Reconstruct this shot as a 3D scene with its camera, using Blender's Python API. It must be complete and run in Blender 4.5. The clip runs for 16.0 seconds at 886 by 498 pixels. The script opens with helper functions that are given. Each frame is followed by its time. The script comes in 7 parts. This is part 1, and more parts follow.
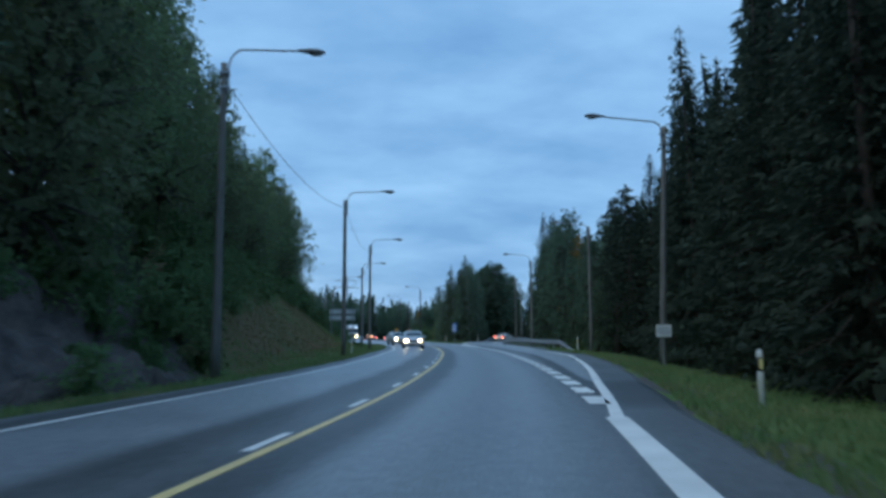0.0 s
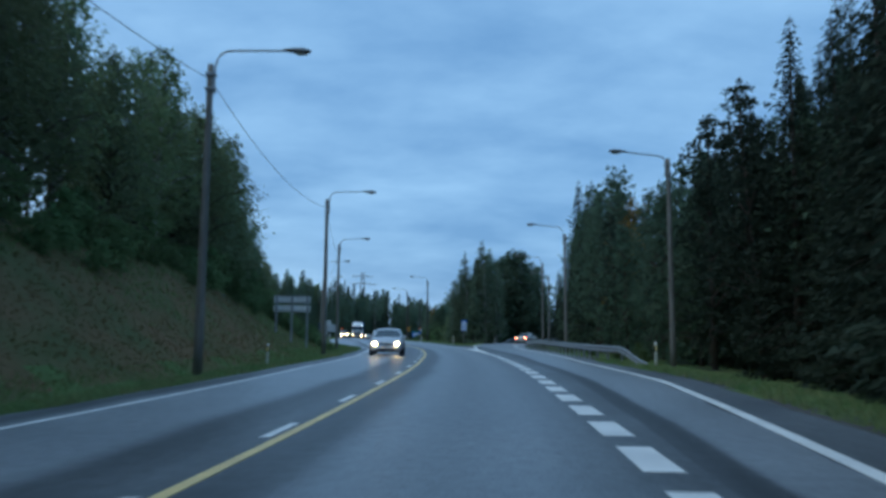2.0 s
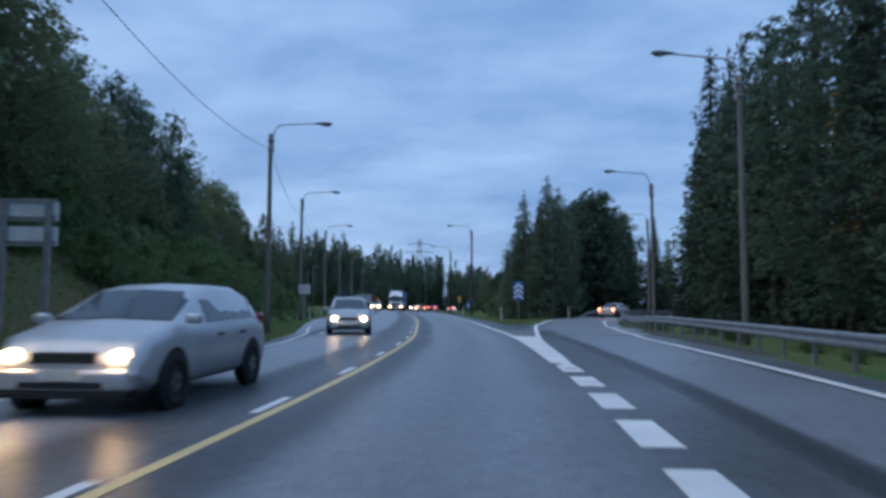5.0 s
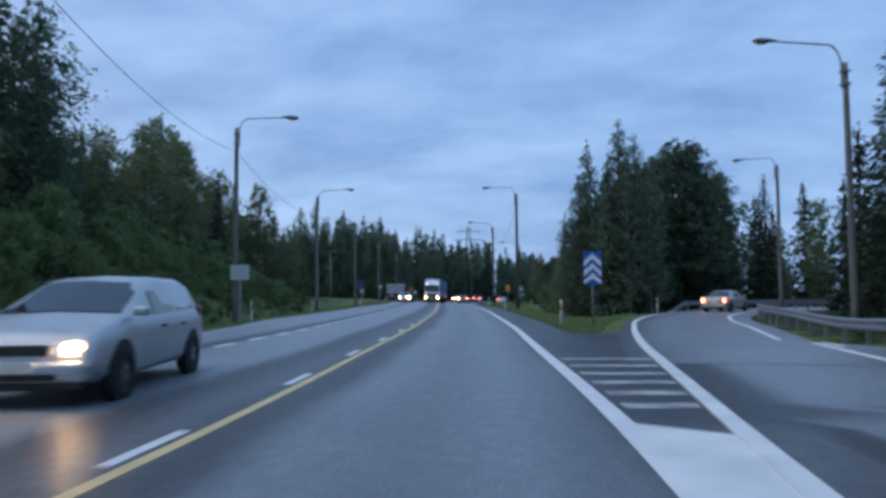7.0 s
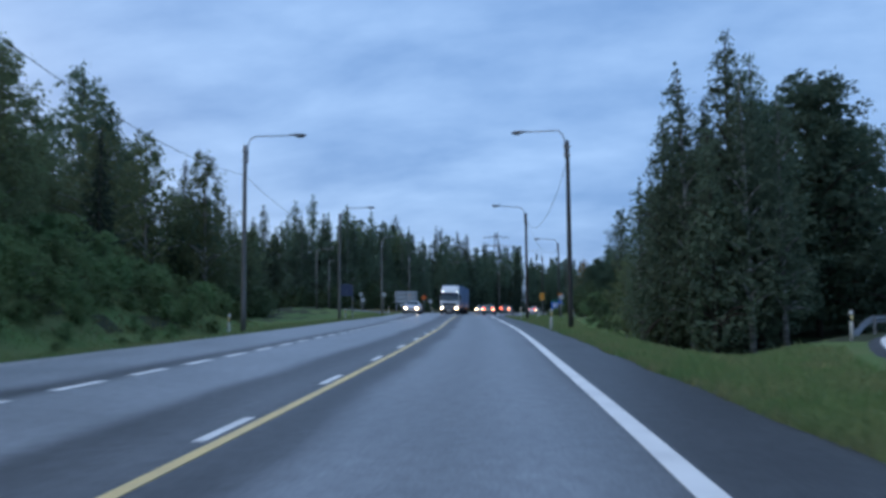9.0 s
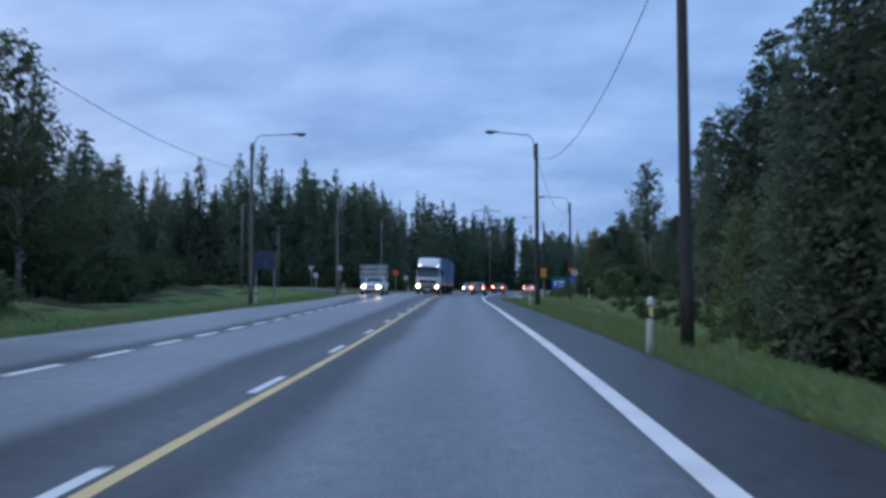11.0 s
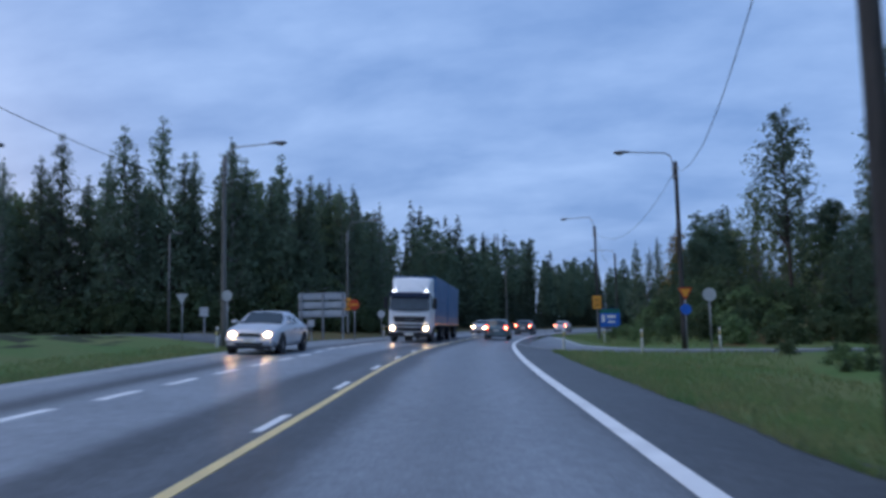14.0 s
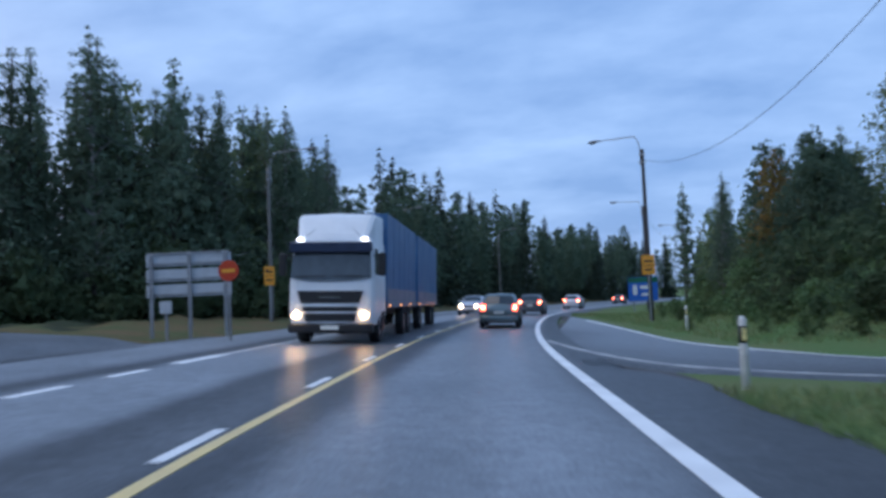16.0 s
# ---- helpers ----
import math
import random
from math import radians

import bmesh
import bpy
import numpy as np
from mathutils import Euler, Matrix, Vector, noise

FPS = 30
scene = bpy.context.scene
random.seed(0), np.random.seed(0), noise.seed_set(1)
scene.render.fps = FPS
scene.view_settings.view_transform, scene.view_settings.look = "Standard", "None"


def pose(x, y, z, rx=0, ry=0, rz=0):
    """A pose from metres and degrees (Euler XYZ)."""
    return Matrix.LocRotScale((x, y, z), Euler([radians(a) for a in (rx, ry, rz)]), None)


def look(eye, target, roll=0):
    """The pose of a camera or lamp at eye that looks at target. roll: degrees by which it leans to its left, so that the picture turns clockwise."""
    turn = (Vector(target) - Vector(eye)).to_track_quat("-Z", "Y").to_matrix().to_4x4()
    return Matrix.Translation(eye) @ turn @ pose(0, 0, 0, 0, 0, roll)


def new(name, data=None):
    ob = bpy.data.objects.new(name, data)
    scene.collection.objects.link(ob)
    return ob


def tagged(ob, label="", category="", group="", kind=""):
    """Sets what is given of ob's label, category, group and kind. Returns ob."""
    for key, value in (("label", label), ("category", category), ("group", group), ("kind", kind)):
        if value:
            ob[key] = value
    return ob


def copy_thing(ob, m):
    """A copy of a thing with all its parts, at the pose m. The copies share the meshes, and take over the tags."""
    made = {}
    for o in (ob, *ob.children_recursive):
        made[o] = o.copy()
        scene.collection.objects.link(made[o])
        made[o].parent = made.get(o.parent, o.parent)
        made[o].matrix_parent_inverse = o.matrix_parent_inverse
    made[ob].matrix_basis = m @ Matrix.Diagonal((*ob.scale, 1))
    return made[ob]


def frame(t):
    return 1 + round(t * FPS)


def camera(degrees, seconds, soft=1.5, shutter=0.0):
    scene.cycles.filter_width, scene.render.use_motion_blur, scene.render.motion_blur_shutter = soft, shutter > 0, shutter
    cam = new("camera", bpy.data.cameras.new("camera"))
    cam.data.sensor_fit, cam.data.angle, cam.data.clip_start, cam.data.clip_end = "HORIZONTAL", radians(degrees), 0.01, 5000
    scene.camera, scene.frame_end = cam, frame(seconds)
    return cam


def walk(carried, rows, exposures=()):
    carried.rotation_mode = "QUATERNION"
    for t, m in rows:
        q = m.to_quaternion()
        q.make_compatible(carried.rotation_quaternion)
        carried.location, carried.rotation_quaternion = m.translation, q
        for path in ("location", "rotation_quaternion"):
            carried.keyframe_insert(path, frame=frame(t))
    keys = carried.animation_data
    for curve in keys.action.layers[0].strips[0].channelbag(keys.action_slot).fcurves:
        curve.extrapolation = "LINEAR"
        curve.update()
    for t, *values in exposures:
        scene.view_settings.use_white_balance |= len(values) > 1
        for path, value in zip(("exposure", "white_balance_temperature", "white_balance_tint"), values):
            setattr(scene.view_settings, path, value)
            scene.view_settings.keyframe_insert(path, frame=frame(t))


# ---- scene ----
cam = camera(61.4, 16.0, soft=3.3, shutter=0.4)
PATH = [
    (0, (1.671, 1.751, 1.189), (1.6416, 3.7381, 1.4165), -0.27),
    (0.5, (2.263, 7.425, 1.191), (2.2055, 9.4051, 1.4649), -0.06),
    (1, (2.597, 13.148, 1.193), (2.5218, 15.1221, 1.5046), 0.48),
    (1.5, (2.999, 18.757, 1.221), (2.9006, 20.7383, 1.4741), 0.39),
    (2, (3.223, 24.370, 1.216), (3.1283, 26.3545, 1.4417), 0.41),
    (2.5, (3.373, 29.862, 1.232), (3.2708, 31.8497, 1.4306), 0.41),
    (3, (3.541, 35.231, 1.199), (3.4142, 37.2190, 1.3778), 0.24),
    (3.5, (3.623, 40.781, 1.189), (3.4735, 42.7686, 1.3591), 0.21),
    (4, (3.604, 46.495, 1.234), (3.4257, 48.4804, 1.3984), 0.17),
    (4.2, (3.571, 48.732, 1.209), (3.3771, 50.7157, 1.3753), 0.17),
    (6.3, (2.574, 71.997, 1.229), (2.2035, 73.9596, 1.3404), -0.50),
    (6.5, (2.412, 74.183, 1.227), (2.0328, 76.1437, 1.3404), -0.59),
    (7, (1.881, 79.591, 1.208), (1.4725, 81.5451, 1.3309), -0.49),
    (7.5, (1.115, 85.204, 1.176), (0.6822, 87.1515, 1.3117), -0.57),
    (8, (0.143, 91.062, 1.176), (-0.3062, 93.0053, 1.3243), -0.61),
    (8.5, (-0.772, 96.824, 1.162), (-1.2408, 98.7620, 1.3168), -0.64),
    (9, (-1.771, 102.589, 1.195), (-2.2529, 104.5238, 1.3445), -0.48),
    (9.5, (-2.779, 108.076, 1.208), (-3.2517, 110.0151, 1.3296), -0.58),
    (9.7, (-3.200, 110.254, 1.213), (-3.6624, 112.1967, 1.3220), -0.59),
    (11.8, (-7.593, 133.381, 1.272), (-8.0605, 135.3233, 1.3568), 0.20),
    (12, (-8.029, 135.596, 1.232), (-8.5071, 137.5352, 1.3353), 0.39),
    (12.5, (-9.245, 141.209, 1.238), (-9.7395, 143.1418, 1.3758), 0.07),
    (13, (-10.456, 146.851, 1.232), (-10.9507, 148.7815, 1.3953), -0.11),
    (13.5, (-11.737, 152.668, 1.224), (-12.2247, 154.5994, 1.4069), -0.33),
    (14, (-12.942, 158.414, 1.221), (-13.4150, 160.3478, 1.4092), -1.28),
    (14.5, (-14.134, 163.993, 1.220), (-14.5946, 165.9320, 1.3852), -1.89),
    (15, (-15.245, 169.419, 1.205), (-15.7025, 171.3607, 1.3409), -2.29),
    (15.5, (-16.367, 174.857, 1.199), (-16.8129, 176.8026, 1.3251), -2.50),
    (16, (-17.428, 180.235, 1.191), (-17.8666, 182.1826, 1.3146), -2.45),
]
EXPOSURES = [(0, 0.05, 6030, -4), (1.0, 0.08, 6010, -5), (1.5, 0.02, 6000, -5), (2.5, -0.07, 6010, -4), (3.0, -0.08, 6150, 3), (3.5, -0.20, 6260, 8), (4.0, -0.05, 6340, 10), (6.5, 0.02, 6400, 10), (8.5, 0.08, 6340, 10), (9.5, 0.08, 6310, 10), (12.0, -0.04, 6210, 17), (14.0, -0.07, 6230, 17), (15.0, -0.04, 6270, 16), (16.0, 0.18, 6320, 14)]
walk(cam, [(t, look(eye, target, roll)) for t, eye, target, roll in PATH], EXPOSURES)

# ---- world, sun, exposure ----
world = bpy.data.worlds.new("dusk")
scene.world = world
world.use_nodes = True


def link(tree, a, b):
    tree.links.new(a, b)


def build_world():
    nt = world.node_tree
    nt.nodes.clear()
    out = nt.nodes.new("ShaderNodeOutputWorld")
    bg = nt.nodes.new("ShaderNodeBackground")
    sky = nt.nodes.new("ShaderNodeTexSky")
    sky.sky_type = "NISHITA"
    sky.sun_disc = False
    sky.sun_elevation = radians(9)
    sky.sun_rotation = radians(-60)
    dim = nt.nodes.new("ShaderNodeVectorMath")
    dim.operation = "SCALE"
    dim.inputs["Scale"].default_value = 0.10
    link(nt, sky.outputs[0], dim.inputs[0])
    # a closed cloud deck, seen as a flat layer: direction divided by its height
    co = nt.nodes.new("ShaderNodeTexCoord")
    sep = nt.nodes.new("ShaderNodeSeparateXYZ")
    link(nt, co.outputs["Generated"], sep.inputs[0])
    up = nt.nodes.new("ShaderNodeMath")
    up.operation = "ADD"
    up.inputs[1].default_value = 0.26
    link(nt, sep.outputs["Z"], up.inputs[0])
    up2 = nt.nodes.new("ShaderNodeMath")
    up2.operation = "MAXIMUM"
    up2.inputs[1].default_value = 0.05
    link(nt, up.outputs[0], up2.inputs[0])
    com = nt.nodes.new("ShaderNodeCombineXYZ")
    for axis in "XY":
        div = nt.nodes.new("ShaderNodeMath")
        div.operation = "DIVIDE"
        link(nt, sep.outputs[axis], div.inputs[0])
        link(nt, up2.outputs[0], div.inputs[1])
        link(nt, div.outputs[0], com.inputs[axis])
    mapping = nt.nodes.new("ShaderNodeMapping")
    mapping.inputs["Scale"].default_value = (1.0, 1.55, 1)
    mapping.inputs["Rotation"].default_value = (0, 0, radians(-12))
    link(nt, com.outputs[0], mapping.inputs[0])
    n1 = nt.nodes.new("ShaderNodeTexNoise")
    n1.inputs["Scale"].default_value = 1.7
    n1.inputs["Detail"].default_value = 7
    n1.inputs["Roughness"].default_value = 0.56
    n1.inputs["Distortion"].default_value = 0.1
    link(nt, mapping.outputs[0], n1.inputs["Vector"])
    ramp = nt.nodes.new("ShaderNodeValToRGB")
    ramp.color_ramp.elements[0].position, ramp.color_ramp.elements[0].color = 0.34, (*CLOUD_LOW, 1)
    ramp.color_ramp.elements[1].position, ramp.color_ramp.elements[1].color = 0.70, (*CLOUD_HIGH, 1)
    link(nt, n1.outputs[0], ramp.inputs[0])
    mix = nt.nodes.new("ShaderNodeMixRGB")
    mix.inputs[0].default_value = 0.86
    link(nt, dim.outputs[0], mix.inputs[1])
    link(nt, ramp.outputs[0], mix.inputs[2])
    bg.inputs["Strength"].default_value = SKY_STRENGTH
    link(nt, mix.outputs[0], bg.inputs[0])
    link(nt, bg.outputs[0], out.inputs[0])


CLOUD_LOW, CLOUD_HIGH, SKY_STRENGTH = (0.185, 0.345, 0.66), (0.36, 0.56, 0.90), 1.12
build_world()
sun = new("sun", bpy.data.lights.new("sun", "SUN"))
sun.data.energy, sun.data.angle, sun.data.color = 0.9, radians(60), (1.0, 0.94, 0.86)
sun.matrix_world = look((-60, -40, 90), (0, 0, 0))

# ---- materials ----


def material(name, color, rough=0.6, metal=0.0, color2=None, scale=3.0, bump=0.0, bump_scale=40.0, fine=None, random_tint=0.0,
             emit=None, emit_strength=0.0, spec=0.5, stretch=(1, 1, 1), detail=5):
    """A node material: two scales of noise between two colours, fine relief, and a tint by piece."""
    m = bpy.data.materials.new(name)
    m.use_nodes = True
    nt = m.node_tree
    bs = nt.nodes["Principled BSDF"]
    bs.inputs["Roughness"].default_value = rough
    bs.inputs["Metallic"].default_value = metal
    bs.inputs["Specular IOR Level"].default_value = spec
    co = nt.nodes.new("ShaderNodeTexCoord")
    mp = nt.nodes.new("ShaderNodeMapping")
    mp.inputs["Scale"].default_value = stretch
    link(nt, co.outputs["Object"], mp.inputs[0])
    a = nt.nodes.new("ShaderNodeTexNoise")
    a.inputs["Scale"].default_value = scale
    a.inputs["Detail"].default_value = detail
    link(nt, mp.outputs[0], a.inputs["Vector"])
    ramp = nt.nodes.new("ShaderNodeValToRGB")
    second = color2 or tuple(c * 0.75 for c in color)
    ramp.color_ramp.elements[0].position, ramp.color_ramp.elements[0].color = 0.35, (*color, 1)
    ramp.color_ramp.elements[1].position, ramp.color_ramp.elements[1].color = 0.66, (*second, 1)
    link(nt, a.outputs[0], ramp.inputs[0])
    last = ramp.outputs[0]
    b = nt.nodes.new("ShaderNodeTexNoise")
    b.inputs["Scale"].default_value = fine or bump_scale
    b.inputs["Detail"].default_value = 3
    link(nt, mp.outputs[0], b.inputs["Vector"])
    mul = nt.nodes.new("ShaderNodeMixRGB")
    mul.blend_type = "OVERLAY"
    mul.inputs[0].default_value = 0.35
    link(nt, last, mul.inputs[1])
    link(nt, b.outputs[0], mul.inputs[2])
    last = mul.outputs[0]
    if random_tint:
        info = nt.nodes.new("ShaderNodeObjectInfo")
        hsv = nt.nodes.new("ShaderNodeHueSaturation")
        for socket, low, high in (("Value", 1 - random_tint, 1 + random_tint), ("Hue", 0.5 - random_tint * 0.05, 0.5 + random_tint * 0.05)):
            r = nt.nodes.new("ShaderNodeMapRange")
            r.inputs["To Min"].default_value, r.inputs["To Max"].default_value = low, high
            link(nt, info.outputs["Random"], r.inputs[0])
            link(nt, r.outputs[0], hsv.inputs[socket])
        link(nt, last, hsv.inputs["Color"])
        last = hsv.outputs[0]
    link(nt, last, bs.inputs["Base Color"])
    if bump:
        bp = nt.nodes.new("ShaderNodeBump")
        bp.inputs["Strength"].default_value = bump
        bp.inputs["Distance"].default_value = 0.02
        link(nt, b.outputs[0], bp.inputs["Height"])
        link(nt, bp.outputs[0], bs.inputs["Normal"])
    if emit:
        bs.inputs["Emission Color"].default_value = (*emit, 1)
        bs.inputs["Emission Strength"].default_value = emit_strength
    return m


def glass_material(name, color, rough=0.03):
    m = bpy.data.materials.new(name)
    m.use_nodes = True
    bs = m.node_tree.nodes["Principled BSDF"]
    bs.inputs["Base Color"].default_value = (*color, 1)
    bs.inputs["Roughness"].default_value = rough
    bs.inputs["IOR"].default_value = 1.45
    bs.inputs["Transmission Weight"].default_value = 0.6
    return m


def asphalt_material():
    """Worn wet-looking asphalt: grain, darker seams and wheel tracks that follow the lanes, and patches of sheen."""
    m = bpy.data.materials.new("asphalt")
    m.use_nodes = True
    nt = m.node_tree
    bs = nt.nodes["Principled BSDF"]
    uv = nt.nodes.new("ShaderNodeUVMap")
    uv.uv_map = "lane"
    geo = nt.nodes.new("ShaderNodeNewGeometry")
    sep = nt.nodes.new("ShaderNodeSeparateXYZ")
    link(nt, uv.outputs[0], sep.inputs[0])
    wob = nt.nodes.new("ShaderNodeTexNoise")
    wob.inputs["Scale"].default_value = 0.18
    link(nt, geo.outputs["Position"], wob.inputs["Vector"])
    # across the road, in metres, with a slow wobble
    add = nt.nodes.new("ShaderNodeMath")
    add.operation = "MULTIPLY_ADD"
    add.inputs[1].default_value = 0.5
    link(nt, wob.outputs[0], add.inputs[0])
    link(nt, sep.outputs["X"], add.inputs[2])
    ramp = nt.nodes.new("ShaderNodeValToRGB")
    scaled = nt.nodes.new("ShaderNodeMapRange")
    scaled.inputs["From Min"].default_value, scaled.inputs["From Max"].default_value = -10.0, 10.0
    link(nt, add.outputs[0], scaled.inputs[0])
    link(nt, scaled.outputs[0], ramp.inputs[0])
    cr = ramp.color_ramp
    cr.interpolation = "EASE"
    stops = ((-9.6, 0.8), (-8.6, 0.66), (-7.6, 0.92), (-5.2, 0.86), (-4.25, 0.36), (-3.5, 0.90), (-1.8, 0.84), (-1.15, 0.34), (-0.35, 0.46), (0.45, 0.30), (1.15, 0.70), (2.0, 0.60), (2.8, 0.72), (3.45, 0.56), (4.05, 0.27), (5.0, 0.22), (5.5, 0.26), (6.5, 0.82), (8.2, 0.72))
    while len(cr.elements) > 1:
        cr.elements.remove(cr.elements[-1])
    cr.elements[0].position, cr.elements[0].color = 0.0, (0.85, 0.85, 0.85, 1)
    for u, v in stops:
        cr.elements.new(max(0.001, (u + 0.25 + 10) / 20)).color = (v, v, v, 1)
    patch = nt.nodes.new("ShaderNodeTexNoise")
    patch.inputs["Scale"].default_value = 0.35
    patch.inputs["Detail"].default_value = 6
    link(nt, geo.outputs["Position"], patch.inputs["Vector"])
    pr = nt.nodes.new("ShaderNodeValToRGB")
    pr.color_ramp.elements[0].position, pr.color_ramp.elements[0].color = 0.35, (*ASPHALT_DARK, 1)
    pr.color_ramp.elements[1].position, pr.color_ramp.elements[1].color = 0.65, (*ASPHALT_LIGHT, 1)
    link(nt, patch.outputs[0], pr.inputs[0])
    grain = nt.nodes.new("ShaderNodeTexNoise")
    grain.inputs["Scale"].default_value = 30
    grain.inputs["Detail"].default_value = 4
    link(nt, geo.outputs["Position"], grain.inputs["Vector"])
    m1 = nt.nodes.new("ShaderNodeMixRGB")
    m1.blend_type = "MULTIPLY"
    m1.inputs[0].default_value = 1.0
    link(nt, pr.outputs[0], m1.inputs[1])
    link(nt, ramp.outputs[0], m1.inputs[2])
    m2 = nt.nodes.new("ShaderNodeMixRGB")
    m2.blend_type = "OVERLAY"
    m2.inputs[0].default_value = 0.95
    link(nt, m1.outputs[0], m2.inputs[1])
    link(nt, grain.outputs[0], m2.inputs[2])
    mottle = nt.nodes.new("ShaderNodeTexNoise")
    mottle.inputs["Scale"].default_value = 5.0
    mottle.inputs["Detail"].default_value = 6
    mottle.inputs["Roughness"].default_value = 0.7
    link(nt, geo.outputs["Position"], mottle.inputs["Vector"])
    m3 = nt.nodes.new("ShaderNodeMixRGB")
    m3.blend_type = "OVERLAY"
    m3.inputs[0].default_value = 0.7
    link(nt, m2.outputs[0], m3.inputs[1])
    link(nt, mottle.outputs[0], m3.inputs[2])
    link(nt, m3.outputs[0], bs.inputs["Base Color"])
    rr = nt.nodes.new("ShaderNodeMapRange")
    rr.inputs["To Min"].default_value, rr.inputs["To Max"].default_value = 0.34, 0.50
    link(nt, patch.outputs[0], rr.inputs[0])
    polish = nt.nodes.new("ShaderNodeMapRange")
    polish.inputs["From Min"].default_value, polish.inputs["From Max"].default_value = 0.42, 0.95
    polish.inputs["To Min"].default_value, polish.inputs["To Max"].default_value = 0.10, 0.72
    link(nt, ramp.outputs[0], polish.inputs[0])
    link(nt, polish.outputs[0], bs.inputs["Specular IOR Level"])
    link(nt, rr.outputs[0], bs.inputs["Roughness"])
    bp = nt.nodes.new("ShaderNodeBump")
    bp.inputs["Strength"].default_value = 0.25
    bp.inputs["Distance"].default_value = 0.01
    link(nt, grain.outputs[0], bp.inputs["Height"])
    link(nt, bp.outputs[0], bs.inputs["Normal"])
    return m


ASPHALT_DARK, ASPHALT_LIGHT = (0.245, 0.268, 0.295), (0.312, 0.340, 0.372)
ASPHALT = asphalt_material()
PAINT = material("road_paint", (0.92, 0.92, 0.90), 0.55, color2=(0.76, 0.76, 0.75), scale=1.2, bump=0.2, bump_scale=50)
PAINT_DULL = material("dull_road_paint", (0.60, 0.60, 0.58), 0.6, color2=(0.42, 0.42, 0.41), scale=1.6, bump=0.2, bump_scale=50)
PAINT_WORN = material("worn_road_paint", (0.55, 0.55, 0.53), 0.6, color2=(0.22, 0.22, 0.23), scale=2.2, bump=0.2, bump_scale=50)
YELLOW = material("yellow_paint", (0.86, 0.65, 0.28), 0.55, color2=(0.72, 0.55, 0.27), scale=1.5, bump=0.2, bump_scale=50)
GRASS = material("grass", (0.098, 0.172, 0.058), 0.95, color2=(0.145, 0.172, 0.072), scale=0.30, bump=0.8, bump_scale=9, fine=9, spec=0.1)
HEATH = material("heath_slope", (0.165, 0.115, 0.062), 0.95, color2=(0.108, 0.120, 0.054), scale=0.45, bump=0.8, bump_scale=6, fine=6, spec=0.1)
# Floor colour is raised to stand in for the windscreen's pale veil.
FOREST_FLOOR = material("forest_floor", (0.050, 0.054, 0.035), 0.95, color2=(0.056, 0.074, 0.039), scale=0.5, bump=0.8, bump_scale=6, fine=6, spec=0.1)
GRAVEL = material("gravel", (0.12, 0.115, 0.11), 0.9, color2=(0.09, 0.088, 0.085), scale=1.5, bump=0.6, bump_scale=35, spec=0.2)
POLE_WOOD = material("weathered_pole", (0.21, 0.20, 0.182), 0.85, color2=(0.145, 0.138, 0.126), scale=3, bump=0.5, bump_scale=25, stretch=(6, 6, 0.6))
POLE_DARK = material("tarred_pole", (0.035, 0.032, 0.03), 0.7, color2=(0.06, 0.055, 0.05), scale=3, bump=0.5, bump_scale=25, stretch=(6, 6, 0.6))
STEEL = material("galvanised_steel", (0.38, 0.39, 0.40), 0.5, 0.6, color2=(0.27, 0.28, 0.29), scale=4, bump=0.1)
LAMP_GREY = material("lamp_housing", (0.20, 0.20, 0.20), 0.5, 0.2, color2=(0.14, 0.14, 0.14))
LAMP_GLASS = glass_material("lamp_glass", (0.55, 0.53, 0.48), 0.2)
BARK = material("bark", (0.09, 0.07, 0.055), 0.95, color2=(0.05, 0.04, 0.035), scale=4, bump=0.8, bump_scale=20, stretch=(4, 4, 0.7))
BIRCH_BARK = material("birch_bark", (0.40, 0.39, 0.37), 0.85, color2=(0.08, 0.07, 0.065), scale=2.2, bump=0.4, bump_scale=18, stretch=(1, 1, 2.5))


def foliage(name, color, color2, tint=0.28, through_leaf=0.45):
    """Leaves: two greens by place and by tree, part of the light passing through."""
    m = material(name, color, 0.8, color2=color2, scale=0.8, random_tint=tint, spec=0.1)
    nt = m.node_tree
    bs = nt.nodes["Principled BSDF"]
    out = nt.nodes["Material Output"]
    thin = nt.nodes.new("ShaderNodeBsdfTranslucent")
    mix = nt.nodes.new("ShaderNodeMixShader")
    mix.inputs[0].default_value = through_leaf
    source = bs.inputs["Base Color"].links[0].from_socket
    link(nt, source, thin.inputs["Color"])
    link(nt, bs.outputs[0], mix.inputs[1])
    link(nt, thin.outputs[0], mix.inputs[2])
    link(nt, mix.outputs[0], out.inputs["Surface"])
    return m


# Leaf colours are raised a little to stand in for windscreen veil and haze.
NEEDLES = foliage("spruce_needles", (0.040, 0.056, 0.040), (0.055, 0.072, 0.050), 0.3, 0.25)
# Spruce above holds deep-wood shade in its dark colour; pine is paler for haze.
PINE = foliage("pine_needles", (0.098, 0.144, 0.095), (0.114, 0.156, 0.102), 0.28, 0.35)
LEAVES = foliage("birch_leaves", (0.165, 0.220, 0.110), (0.205, 0.228, 0.118), 0.32)
AUTUMN = foliage("autumn_leaves", (0.26, 0.13, 0.045), (0.17, 0.145, 0.055), 0.2)
# Paler and bluer, to put distance haze into the row trees.
ROW_LEAVES = foliage("row_leaves", (0.145, 0.202, 0.134), (0.166, 0.208, 0.140), 0.25)
BANK_LEAVES = foliage("bank_leaves", (0.158, 0.204, 0.116), (0.188, 0.214, 0.124), 0.32)
BUSH = foliage("bush_leaves", (0.132, 0.205, 0.090), (0.160, 0.212, 0.098), 0.32)
